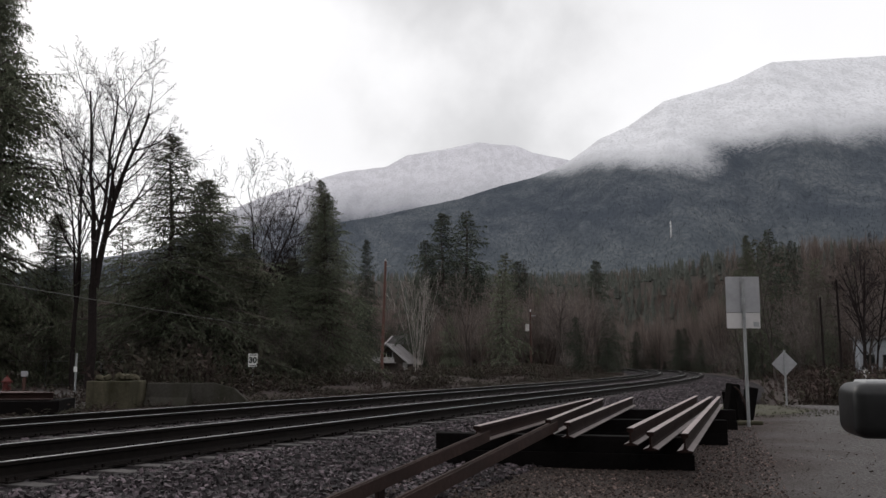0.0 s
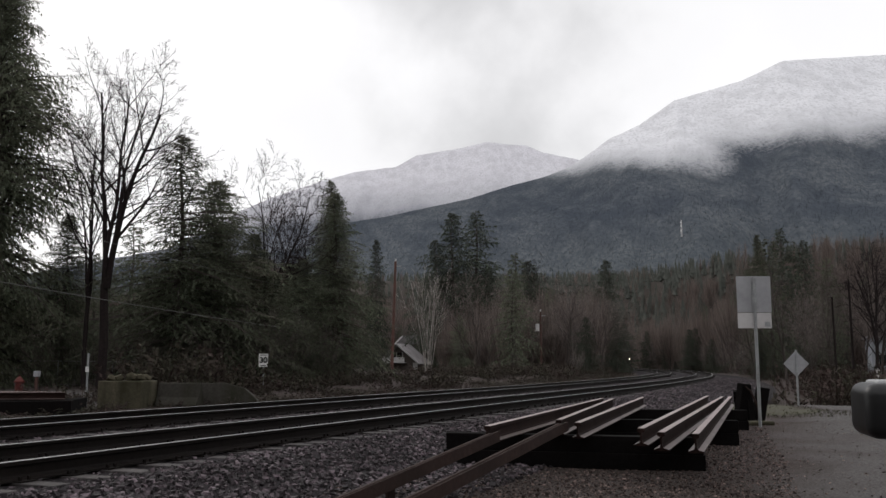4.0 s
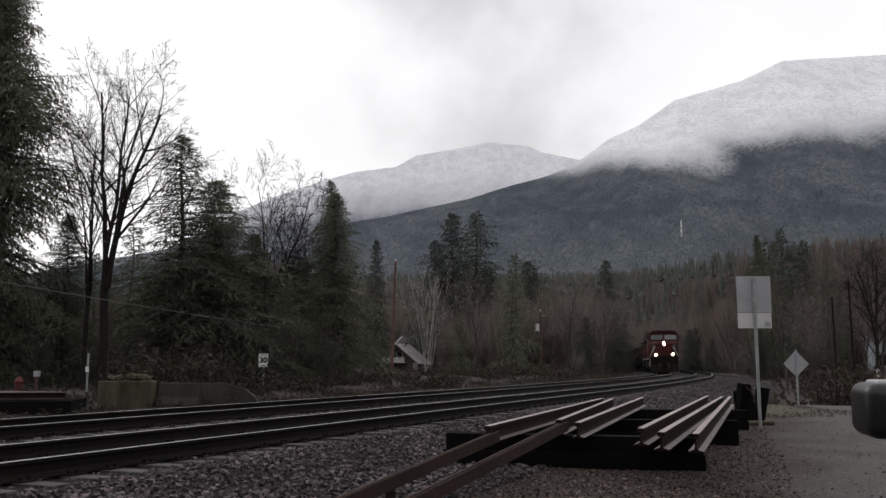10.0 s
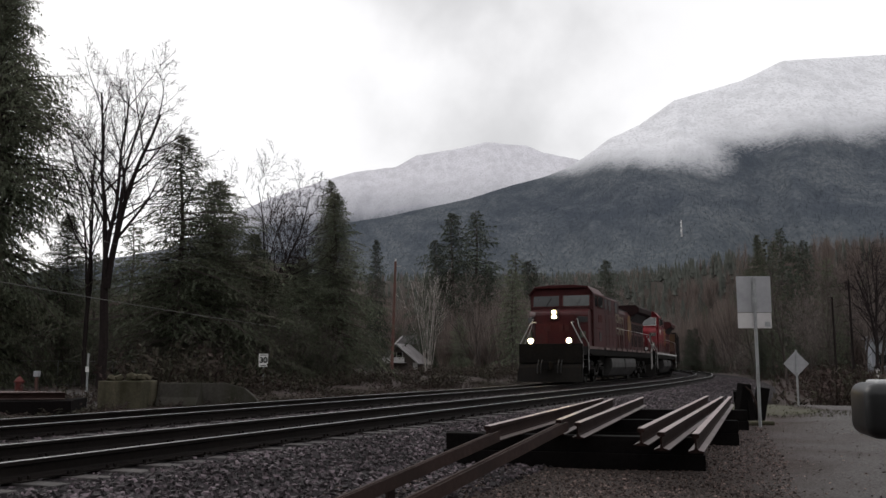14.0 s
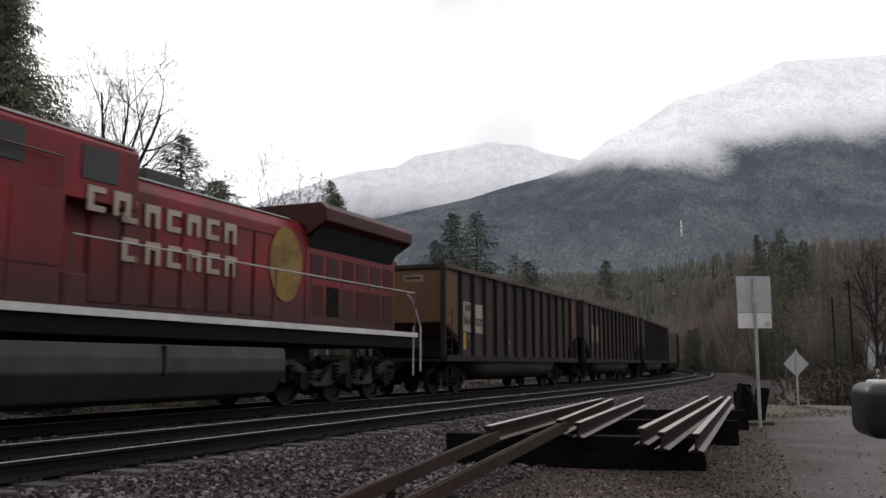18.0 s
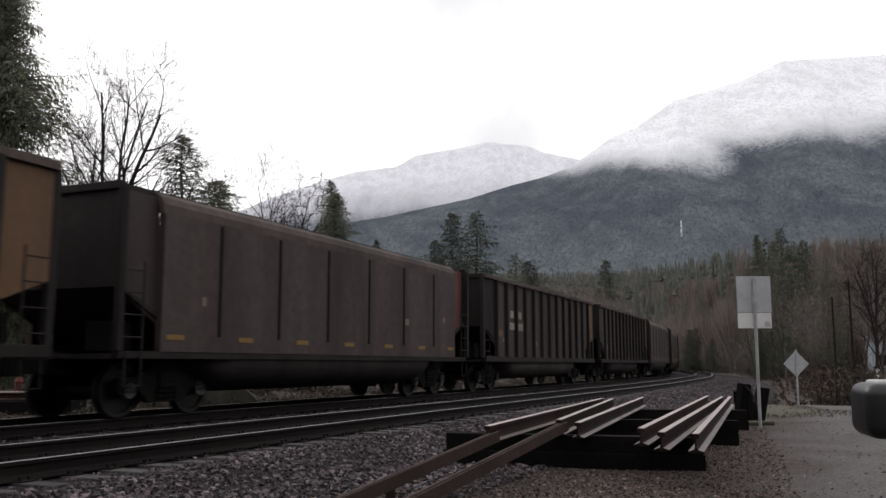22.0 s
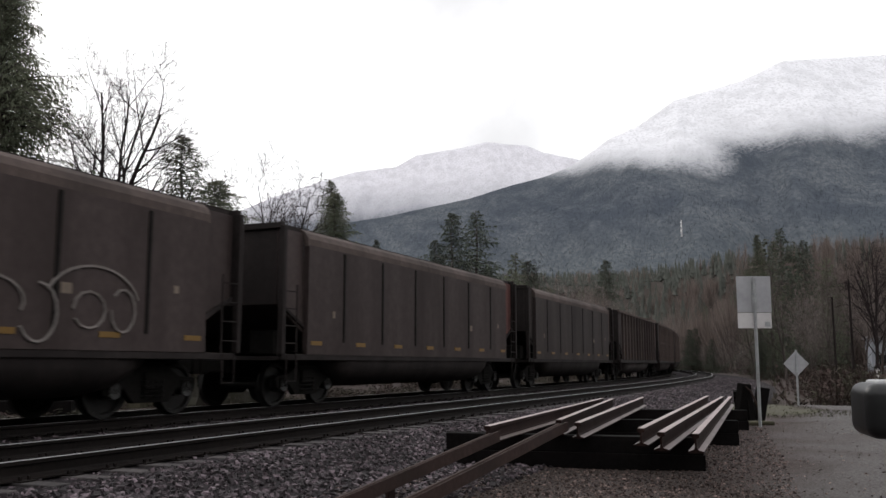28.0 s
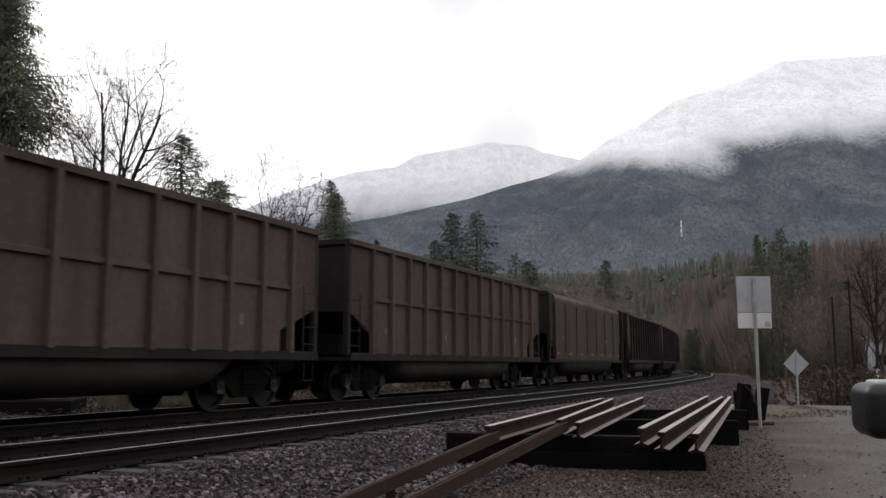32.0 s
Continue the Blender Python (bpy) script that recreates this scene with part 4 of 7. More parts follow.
CARPALE = surf("dull_aluminium_car_side", (0.04276, 0.03214, 0.0308), (0.06219, 0.04769, 0.04603), 0.6, 6, 0.7, 0.06, 0.1, dirt=(0.02487, 0.01797, 0.01665), dirt_amount=0.8, vary=0.16, streak=True, spec=0.12)
SOOTGREY = surf("sooty_aluminium_side", (0.03096, 0.0246, 0.02365), (0.04644, 0.03731, 0.03569), 0.65, 6, 0.7, 0.06, 0.1, dirt=(0.0172, 0.01353, 0.01286), dirt_amount=0.8, streak=True, spec=0.12)
ENDORANGE = surf("faded_orange_end_panel", (0.0918, 0.047, 0.02295), (0.1161, 0.06181, 0.0306), 0.75, 7, 0.9, 0.1, dirt=(0.04284, 0.02496, 0.0153), dirt_amount=0.7, streak=True)
ENDRED = surf("faded_red_end_panel", (0.07286, 0.01987, 0.01656), (0.09292, 0.02981, 0.02318), 0.75, 7, 0.9, 0.1, dirt=(0.02981, 0.01656, 0.0149), dirt_amount=0.8, streak=True)
TUBGREY = surf("dusty_tub_steel", (0.0442, 0.0369, 0.0357), (0.0629, 0.05289, 0.05124), 0.7, 7, 0.9, 0.1, dirt=(0.0255, 0.0205, 0.01932), dirt_amount=0.7, vary=0.2, spec=0.12)
UNDER = surf("sooty_running_gear", (0.0063, 0.00595, 0.0056), (0.014, 0.01295, 0.01225), 0.7, 12, 2.0, 0.2, 0.2, dirt=(0.0175, 0.0154, 0.014), dirt_amount=0.4, spec=0.04)
WHEEL = surf("rolled_wheel_steel", (0.0108, 0.0101, 0.00972), (0.0216, 0.0198, 0.0187), 0.55, 12, 3.0, 0.1, 0.5, dirt=(0.0072, 0.0072, 0.0072), dirt_amount=0.5)
CAPSTEEL = surf("bearing_cap_steel", (0.05, 0.05, 0.05), (0.1, 0.1, 0.1), 0.4, 12, 3.0, 0.05, 0.5, dirt=(0.02, 0.0175, 0.0165), dirt_amount=0.7)
MARKPALE = surf("pale_lettering_panel", (0.2525, 0.2238, 0.1888), (0.3225, 0.2875, 0.245), 0.7, 8, 1.5, 0.0, dirt=(0.14, 0.119, 0.098), dirt_amount=0.6)
MARKBROWN = surf("faded_lettering_panel", (0.154, 0.119, 0.091), (0.196, 0.154, 0.119), 0.7, 8, 1.5, 0.0, dirt=(0.091, 0.07, 0.056), dirt_amount=0.6)
YELLOW = surf("dirty_yellow_reflector", (0.1458, 0.07616, 0.008752), (0.1809, 0.1015, 0.01458), 0.5, 8, 1.5, 0.0, dirt=(0.06416, 0.03554, 0.01166), dirt_amount=0.6)
BRIGHTYELLOW = surf("bright_yellow_reflector", (0.34, 0.20, 0.018), (0.42, 0.26, 0.03), 0.5, 8, 1.5, 0.0, dirt=(0.2, 0.12, 0.03), dirt_amount=0.4)
CHALK = surf("sprayed_white_scrawl", (0.13, 0.115, 0.11), (0.19, 0.17, 0.16), 0.8, 8, 1.5, 0.0, dirt=(0.14, 0.12, 0.11), dirt_amount=0.7)
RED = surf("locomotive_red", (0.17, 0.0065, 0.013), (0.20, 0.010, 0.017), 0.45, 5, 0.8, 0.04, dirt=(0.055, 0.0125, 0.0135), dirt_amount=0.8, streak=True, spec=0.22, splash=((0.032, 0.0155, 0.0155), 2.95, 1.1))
REDDIRTY = surf("grimy_locomotive_red", (0.04247, 0.006508, 0.007194), (0.05823, 0.009248, 0.009937), 0.55, 5, 0.7, 0.05, dirt=(0.02055, 0.009248, 0.008908), dirt_amount=0.85, streak=True, spec=0.2)
GRIME = surf("brown_road_grime", (0.050, 0.018, 0.017), (0.075, 0.026, 0.024), 0.75, 6, 1.0, 0.08, dirt=(0.09, 0.012, 0.014), dirt_amount=0.6, spec=0.15)
TANKGREY = surf("dusty_fuel_tank", (0.03291, 0.03094, 0.03094), (0.05025, 0.04715, 0.04641), 0.65, 7, 1.2, 0.08, dirt=(0.01931, 0.01744, 0.01669), dirt_amount=0.7)
TRUCKGREY = surf("oily_cast_steel", (0.0308, 0.02816, 0.0275), (0.0572, 0.0528, 0.0517), 0.7, 9, 1.5, 0.1, dirt=(0.0176, 0.01584, 0.0154), dirt_amount=0.7, spec=0.15)
LETTER = surf("cream_lettering", (0.3255, 0.273, 0.2205), (0.3675, 0.315, 0.2625), 0.6, 8, 1.5, 0.0, dirt=(0.21, 0.147, 0.1155), dirt_amount=0.5)
EMBLEM = surf("faded_gold_emblem", (0.189, 0.1125, 0.018), (0.234, 0.144, 0.027), 0.6, 6, 2.5, 0.0, dirt=(0.09, 0.0495, 0.018), dirt_amount=0.8)
GRIMEGOLD = surf("soot_covered_emblem", (0.1445, 0.0765, 0.027), (0.187, 0.102, 0.036), 0.7, 6, 2.5, 0.0, dirt=(0.068, 0.034, 0.021), dirt_amount=0.8)
STRIPE = surf("white_sill_stripe", (0.528, 0.52, 0.512), (0.6, 0.592, 0.584), 0.5, 8, 1.5, 0.0, dirt=(0.288, 0.264, 0.256), dirt_amount=0.5)
DIRTSTRIPE = surf("dirt_covered_sill_stripe", (0.15, 0.115, 0.11), (0.22, 0.17, 0.165), 0.7, 8, 1.5, 0.0, dirt=(0.07, 0.04, 0.038), dirt_amount=0.8, spec=0.15)
SAFETYGREEN = surf("faded_green_square", (0.05, 0.075, 0.05), (0.07, 0.10, 0.07), 0.6, 8, 1.5, 0.0, dirt=(0.04, 0.04, 0.03), dirt_amount=0.5)
HANDRAIL = surf("white_handrail", (0.39, 0.384, 0.377), (0.455, 0.448, 0.442), 0.5, 8, 1.5, 0.0, dirt=(0.227, 0.195, 0.189))
DARKRAIL = surf("sooty_handrail", (0.07, 0.035, 0.035), (0.112, 0.056, 0.056), 0.6, 8, 1.5, 0.0)
CABGLASS = surf("cab_window_glass", (0.05, 0.056, 0.056), (0.07, 0.078, 0.078), 0.08, 3, 0.7, 0.0, 0.0, spec=0.9)
DARKGLASS = surf("dark_window_glass", (0.012, 0.014, 0.015), (0.02, 0.022, 0.024), 0.1, 3, 0.7, 0.0, spec=0.7)
LAMP = surf("lit_headlamp", (0.9, 0.8, 0.6), (1, 0.9, 0.7), 0.2, 4, 1, 0.0, glow=(1.0, 0.74, 0.42, 140.0))
LAMPOFF = surf("unlit_lamp_lens", (0.55, 0.55, 0.55), (0.7, 0.7, 0.7), 0.15, 4, 1, 0.0)
STENCIL = surf("white_numerals", (0.612, 0.595, 0.578), (0.68, 0.663, 0.646), 0.5, 8, 1.5, 0.0, dirt=(0.425, 0.357, 0.34), dirt_amount=0.4)

CAR = 15.885
HB = CAR / 2 - 0.72                  # half the body
TOP, SILL, HW = 3.84, 1.10, 1.58


def words(text, size, depth=0.004, bold=0.0):
    """Upright lettering as a mesh: x to the right, z up, facing -y."""
    cu = bpy.data.curves.new("lettering", "FONT")
    cu.offset = bold
    cu.body, cu.size, cu.extrude, cu.align_x, cu.align_y = text, size, depth, "CENTER", "CENTER"
    ob = new("lettering", cu)
    me = bpy.data.meshes.new_from_object(ob.evaluated_get(bpy.context.evaluated_depsgraph_get()))
    bpy.data.objects.remove(ob)
    me.transform(Matrix.Rotation(radians(90), 4, "X"))
    return me


def wheelset_mesh(r):
    sh = Shape()
    sh.tube([(0, -1.06, 0), (0, 1.06, 0)], 0.085, 10)
    for s in (-1, 1):
        pts = [(0.0, s * 0.70), (0.11, s * 0.68), (r * 0.80, s * 0.735), (r * 0.86, s * 0.70), (r + 0.03, s * 0.70), (r + 0.03, s * 0.72), (r + 0.002, s * 0.735),
               (r - 0.005, s * 0.84), (r * 0.85, s * 0.84), (r * 0.80, s * 0.79), (0.14, s * 0.80), (0.11, s * 0.85), (0.0, s * 0.85)]
        n, k = len(pts), 22
        for i in range(k):
            a = 2 * math.pi * i / k
            sh.v += [(q * math.cos(a), y, q * math.sin(a)) for q, y in pts]
        o = len(sh.v) - n * k
        sh.f += [(o + i * n + j, o + i * n + j + 1, o + ((i + 1) % k) * n + j + 1, o + ((i + 1) % k) * n + j) for i in range(k) for j in range(n - 1)]
        for h in range(3):           # cast holes and cap bolts that show the turning
            a = 2.094 * h
            sh.disc((0.07 * math.cos(a), s * 1.07, 0.07 * math.sin(a)), (0, 1, 0), 0.022, 0.05, 6)
        sh.disc((0, s * 1.02, 0), (0, 1, 0), 0.135, 0.12, 12)
    return sh.mesh("wheelset")


WHEELS, LWHEELS = wheelset_mesh(0.457), wheelset_mesh(0.52)
for me in (WHEELS,):
    me.materials.append(WHEEL)
    me.materials.append(CAPSTEEL)
    for p in me.polygons:
        if abs(p.center.y) > 1.0 and math.hypot(p.center.x, p.center.z) < 0.14:
            p.material_index = 1


def truck_frame(y):
    sh = Shape()
    poly = [(-1.16, 0.60), (-1.10, 0.66), (-0.72, 0.68), (-0.38, 0.86), (0.38, 0.86), (0.72, 0.68), (1.10, 0.66), (1.16, 0.60), (1.12, 0.40), (1.02, 0.36),
            (0.78, 0.36), (0.70, 0.50), (0.42, 0.24), (-0.42, 0.24), (-0.70, 0.50), (-0.78, 0.36), (-1.02, 0.36), (-1.12, 0.40)]
    sh.prism(poly, y - 0.07, y + 0.07)
    for x in (-0.2, -0.07, 0.07, 0.2):
        for k in range(4):
            sh.disc((x, y + (0.09 if y > 0 else -0.09), 0.34 + 0.085 * k), (0, 0, 1), 0.055, 0.05, 8)
    for x in (-0.89, 0.89):
        sh.box(x - 0.15, x + 0.15, y - 0.1, y + 0.1, 0.40, 0.62)
    return sh.mesh("side_frame", 0.012)


FRAMES = (truck_frame(0.98), truck_frame(-0.98))
BOLSTER = Shape().box(-0.22, 0.22, -1.1, 1.1, 0.48, 0.78).box(-0.75, -0.62, -0.95, 0.95, 0.5, 0.6).box(0.62, 0.75, -0.95, 0.95, 0.5, 0.6).disc((0, 0, 0.86), (0, 0, 1), 0.2, 0.2, 12).mesh("bolster", 0.015)


def truck(car, x):
    tr = link("truck", BOLSTER, UNDER, car)
    tr.location = (x, 0, 0)
    for me in FRAMES:
        link("side_frame", me, UNDER, tr)
    for a in (-0.89, 0.89):
        w = link("wheelset", WHEELS, WHEEL, tr)
        w.location = (a, 0, 0.457)
    return tr


def gondola(style):
    """One coal car: 'ribbed', 'belted' (ribbed with a waist rail) or 'smooth'."""
    names = {"ribbed": "grimy coal gondola with ribbed steel sides", "belted": "grimy coal gondola with ribbed sides and a waist rail",
             "smooth": "dull grey coal gondola with smooth panelled sides, rounded top"}
    car = base("coal_gondola", Matrix.Identity(4), names[style], "railway car", "coal cars of the train")
    shell = CARPALE if style == "smooth" else CARGREY
    cut = 1.35
    side = [(-HB, TOP - 0.1), (-HB, 2.12), (-HB + cut, 1.58), (-HB + cut, SILL), (HB - cut, SILL), (HB - cut, 1.58), (HB, 2.12), (HB, TOP - 0.1)]
    if style == "smooth":
        inset = 0.95
        side = [(-HB + inset, TOP - 0.38), (-HB + inset, SILL), (HB - inset, SILL), (HB - inset, TOP - 0.38)]
    for s in (1, -1):
        y = s * HW
        sheet = part("side_sheet", Shape().prism(side, y - 0.03 * s, y - 0.07 * s if style != "smooth" else y - 0.16 * s), shell, car)
        if style == "smooth":
            # the end bays stand back, with an open platform below
            for e in (1, -1):
                sh = Shape().prism([(e * HB, 2.12), (e * HB, TOP - 0.12), (e * (HB - inset), TOP - 0.12), (e * (HB - inset), 1.58)], y - 0.17 * s, y - 0.22 * s)
                part("front_bay_sheet" if e > 0 else "rear_bay_sheet", sh, shell, car)
                sh = Shape().box(e * HB - 0.06, e * HB + 0.06, y - 0.05 * s - 0.06, y - 0.05 * s + 0.06, SILL, TOP - 0.1)
                part("end_post", sh, CARDARK, car, bevel=0.01)
            curve = [(y - 0.03 * s, TOP - 0.40), (y - 0.04 * s, TOP - 0.24), (y - 0.10 * s, TOP - 0.12), (y - 0.20 * s, TOP - 0.04), (y - 0.32 * s, TOP), (y - 0.32 * s, TOP - 0.06), (y - 0.16 * s, TOP - 0.22), (y - 0.12 * s, TOP - 0.40)]
            part("rounded_top_edge", Shape().prism(curve, -HB + 0.9, HB - 0.9, "x"), CARBROWN, car, smooth=False)
            part("top_chord", Shape().box(-HB, HB, y - 0.30 * s - 0.06, y - 0.30 * s + 0.06, TOP - 0.10, TOP - 0.01), CARDARK, car)
            seam = Shape().box(-0.04, 0.04, -0.012, 0.012, SILL + 0.28, TOP - 0.42).mesh("seam_post", 0.003)
            for k in range(6):
                q = link("seam_post", seam, UNDER, car)
                q.location = ((k - 2.5) * (2 * HB - 2 * inset) / 6.6, y - 0.028 * s, 0)
            for k in range(7):
                q = part("reflector", Shape().box(-0.22, 0.22, -0.004, 0.004, 0, 0.09), YELLOW, car, "dirty yellow reflective strip") if k == 0 else link("reflector", strip_mesh, YELLOW, car, "dirty yellow reflective strip")
                strip_mesh = q.data
                q.location = ((k - 3) * (2 * HB - 2.6) / 6, y - 0.024 * s, SILL + 0.20)
            part("side_sill", Shape().box(-HB, HB, y - 0.10 * s - 0.06, y - 0.10 * s + 0.06, SILL - 0.12, SILL + 0.0), CARDARK, car, bevel=0.01)
        else:
            rib = Shape().prism([(-0.07, 0.0), (-0.055, 0.12 * s), (0.055, 0.12 * s), (0.07, 0.0)], SILL + 0.02, TOP - 0.13, "z").mesh("rib", 0.008)
            n = 13
            for k in range(n):
                q = link("rib", rib, CARRIB, car)
                q.location = ((k - (n - 1) / 2) * (2 * HB - 2.1) / (n - 1), y - 0.03 * s, 0)
            if style == "belted":
                part("waist_rail", Shape().box(-HB + 0.95, HB - 0.95, y - 0.06, y + 0.03, 2.42, 2.52), shell, car, bevel=0.01)
            part("top_chord", Shape().prism([(y - 0.10 * s, TOP - 0.15), (y + 0.06 * s, TOP - 0.15), (y + 0.06 * s, TOP - 0.02), (y - 0.02 * s, TOP), (y - 0.10 * s, TOP)], -HB, HB, "x"), CARBROWN, car, bevel=0.008)
            for e in (1, -1):
                part("end_post", Shape().box(e * HB - 0.07, e * HB + 0.07, y - 0.09 * s - 0.05, y - 0.09 * s + 0.08, SILL, TOP - 0.12), CARDARK, car, bevel=0.01)
                panel = Shape().prism([(e * (HB - 0.05), TOP - 0.16), (e * (HB - 0.05), 2.08), (e * (HB - 0.96), 1.72), (e * (HB - 0.96), TOP - 0.16)], y - 0.03 * s, y - 0.015 * s)
                part("front_end_panel" if e > 0 else "rear_end_panel", panel, CARGREY, car)
            for k in range(6):
                sh = Shape().box(-0.07, 0.07, -0.004, 0.004, 0, 0.30)
                q = part("reflector", sh, YELLOW, car, "dirty yellow reflective strip") if k == 0 else link("reflector", patch_mesh, YELLOW, car, "dirty yellow reflective strip")
                patch_mesh = q.data
                q.location = ((k - 2.5) * (2 * HB - 2.1) / 6, y - 0.024 * s, SILL + 0.16)
            part("side_sill", Shape().prism([(y - 0.12 * s, SILL - 0.12), (y + 0.06 * s, SILL - 0.12), (y + 0.06 * s, SILL + 0.06), (y - 0.12 * s, SILL + 0.06)], -HB, HB, "x"), CARDARK, car, bevel=0.01)
        # ladder and grab irons at both corners
        for e in (1, -1):
            sh = Shape()
            for k in range(4):
                z = SILL + 0.22 + 0.36 * k
                sh.tube([(e * (HB + 0.02), y - 0.02 * s, z), (e * (HB - 0.5), y - 0.02 * s, z)], 0.014, 5)
            sh.tube([(e * (HB - 0.5), y - 0.02 * s, SILL), (e * (HB - 0.5), y - 0.02 * s, SILL + 1.45)], 0.018, 5)
            sh.tube([(e * (HB - 0.12), y, SILL - 0.02), (e * (HB - 0.12), y, 0.55), (e * (HB - 0.48), y, 0.55), (e * (HB - 0.48), y, SILL - 0.02)], 0.016, 5)
            part("ladder", sh, CARDARK, car)
    for e in (1, -1):
        # end wall that slopes in underneath, over the platform
        part("end_sheet", Shape().prism([(e * HB, TOP - 0.05), (e * HB, 2.12), (e * (HB - 1.9), 1.2), (e * (HB - 1.98), 1.24), (e * (HB - 0.07), 2.16), (e * (HB - 0.07), TOP - 0.05)], -HW + 0.12, HW - 0.12), CARDARK, car)
        part("end_chord", Shape().box(e * HB - 0.06, e * HB + 0.06, -HW + 0.06, HW - 0.06, TOP - 0.14, TOP - 0.01), CARDARK, car, bevel=0.01)
        part("end_platform", Shape().box(e * (HB - 1.4) - 0.0, e * (HB + 0.02), -HW + 0.12, HW - 0.12, SILL - 0.12, SILL - 0.04), CARDARK, car)
        sh = Shape().box(e * (HB - 0.6), e * (CAR / 2 - 0.14), -0.10, 0.10, 0.74, 0.98)
        sh.box(e * (CAR / 2 - 0.20), e * (CAR / 2 + 0.06), -0.14, 0.14, 0.70, 1.0)
        part("coupler", sh, UNDER, car, bevel=0.02)
        part("brake_box", Shape().box(e * (HB - 0.75), e * (HB - 0.35), 0.5, 1.1, SILL, SILL + 0.5), UNDER, car, bevel=0.02)
    # small stencilled squares low on the sides
    for s in (1, -1):
        for x, z, w, h in ((5.35, 1.72, 0.13, 0.17), (1.6, 1.66, 0.11, 0.15), (-4.55, 1.74, 0.12, 0.2)) if style != "smooth" else ((-3.05, 2.0, 0.2, 0.16), (-5.45, 2.16, 0.12, 0.13), (5.2, 2.0, 0.1, 0.16)):
            part("stencil_square", Shape().box(x - w / 2, x + w / 2, s * (HW - 0.027) - 0.003, s * (HW - 0.027) + 0.003, z - h / 2, z + h / 2), MARKBROWN, car, "small pale stencilled square")
    belly = [(HW * 0.96 * math.copysign(abs(math.sin(a)) ** 0.6, a), 1.12 - 0.76 * max(math.cos(a), 0) ** 0.65) for a in np.linspace(-math.pi / 2, math.pi / 2, 17)]
    xs = 4.6 if style != "smooth" else 5.0
    sh = Shape()
    n = len(belly)
    for x, k in ((-xs, 0.55), (-xs + 0.55, 0.92), (-xs + 0.9, 1.0), (xs - 0.9, 1.0), (xs - 0.55, 0.92), (xs, 0.55)):
        sh.v += [(x, y * (0.75 + 0.25 * k), 1.12 - (1.12 - z) * k) for y, z in belly]
    sh.f += [(i * n + j, i * n + j + 1, (i + 1) * n + j + 1, (i + 1) * n + j) for i in range(5) for j in range(n - 1)]
    sh.f += [tuple(range(n))[::-1], tuple(range(5 * n, 6 * n))]
    part("tub", sh, TUBGREY if style != "smooth" else CARDARK, car, "rounded belly between the trucks", smooth=True)
    part("floor", Shape().box(-HB + 1.9, HB - 1.9, -HW + 0.1, HW - 0.1, 1.14, 1.22), CARDARK, car)
    part("centre_sill", Shape().box(-HB, HB, -0.18, 0.18, 0.72, 1.10), UNDER, car)
    for x in (CAR / 2 - 2.42, -CAR / 2 + 2.42):
        truck(car, x)
    return car


# ---- locomotives ----
LL = 22.3


def six_wheel_truck(loco, x, lead):
    sh = Shape().box(-2.5, 2.5, -0.5, 0.5, 0.55, 0.85).box(-0.3, 0.3, -1.1, 1.1, 0.55, 0.95)
    tr = part("truck", sh, UNDER, loco, bevel=0.02)
    tr.location = (x, 0, 0)
    for s in (1, -1):
        y = s * 1.05
        poly = [(-2.75, 0.72), (-2.6, 0.98), (-2.2, 1.0), (-1.4, 0.78), (-0.5, 0.78), (-0.2, 0.98), (0.4, 0.98), (0.8, 0.78), (1.5, 0.78), (2.2, 1.0), (2.6, 0.98), (2.75, 0.72),
                (2.6, 0.5), (2.3, 0.52), (1.8, 0.58), (1.3, 0.40), (0.6, 0.40), (0.2, 0.55), (-0.2, 0.55), (-0.6, 0.40), (-1.3, 0.40), (-1.8, 0.58), (-2.3, 0.52), (-2.6, 0.5)]
        fr = Shape().prism(poly, y - 0.08, y + 0.08)
        part("side_frame", fr, TRUCKGREY, tr, "dusty cast side frame", bevel=0.015)
        gear = Shape()
        for a in (-1.95, 0.0, 1.95):
            gear.disc((a, y + 0.12 * s, 0.52), (0, 1, 0), 0.19, 0.22, 14)
            gear.box(a - 0.26, a + 0.26, y - 0.06, y + 0.12 * s + 0.06, 0.44, 0.62)
            for b in (-0.42, 0.42):
                for k in range(4):
                    gear.disc((a + b, y + 0.12 * s, 0.58 + 0.09 * k), (0, 0, 1), 0.10, 0.055, 8)
        for a in (-1.0, 1.0):
            gear.tube([(a - 0.35, y + 0.16 * s, 1.0), (a + 0.25, y + 0.16 * s, 0.55)], 0.055, 8)
            gear.tube([(a - 0.55, y + 0.18 * s, 1.02), (a + 0.35, y + 0.18 * s, 1.02)], 0.08, 8)
            gear.box(a - 0.06, a + 0.10, y - 0.3 * s - 0.04, y - 0.3 * s + 0.04, 0.2, 0.8)
        gear.tube([(-2.5, y + 0.15 * s, 0.8), (-1.6, y + 0.15 * s, 0.62)], 0.05, 8)
        gear.tube([(1.6, y + 0.15 * s, 0.62), (2.5, y + 0.15 * s, 0.8)], 0.05, 8)
        part("springs_and_rigging", gear, UNDER, tr)
    for a in (-1.5, 0.45, 1.5):
        part("traction_motor", Shape().box(a - 0.42, a + 0.42, -0.62, 0.62, 0.22, 0.95), UNDER, tr, bevel=0.04)
    for a in (-1.95, 0.0, 1.95):
        w = link("wheelset", LWHEELS, WHEEL, tr)
        w.location = (a, 0, 0.52)
    return tr


def X(q):
    return LL / 2 - q


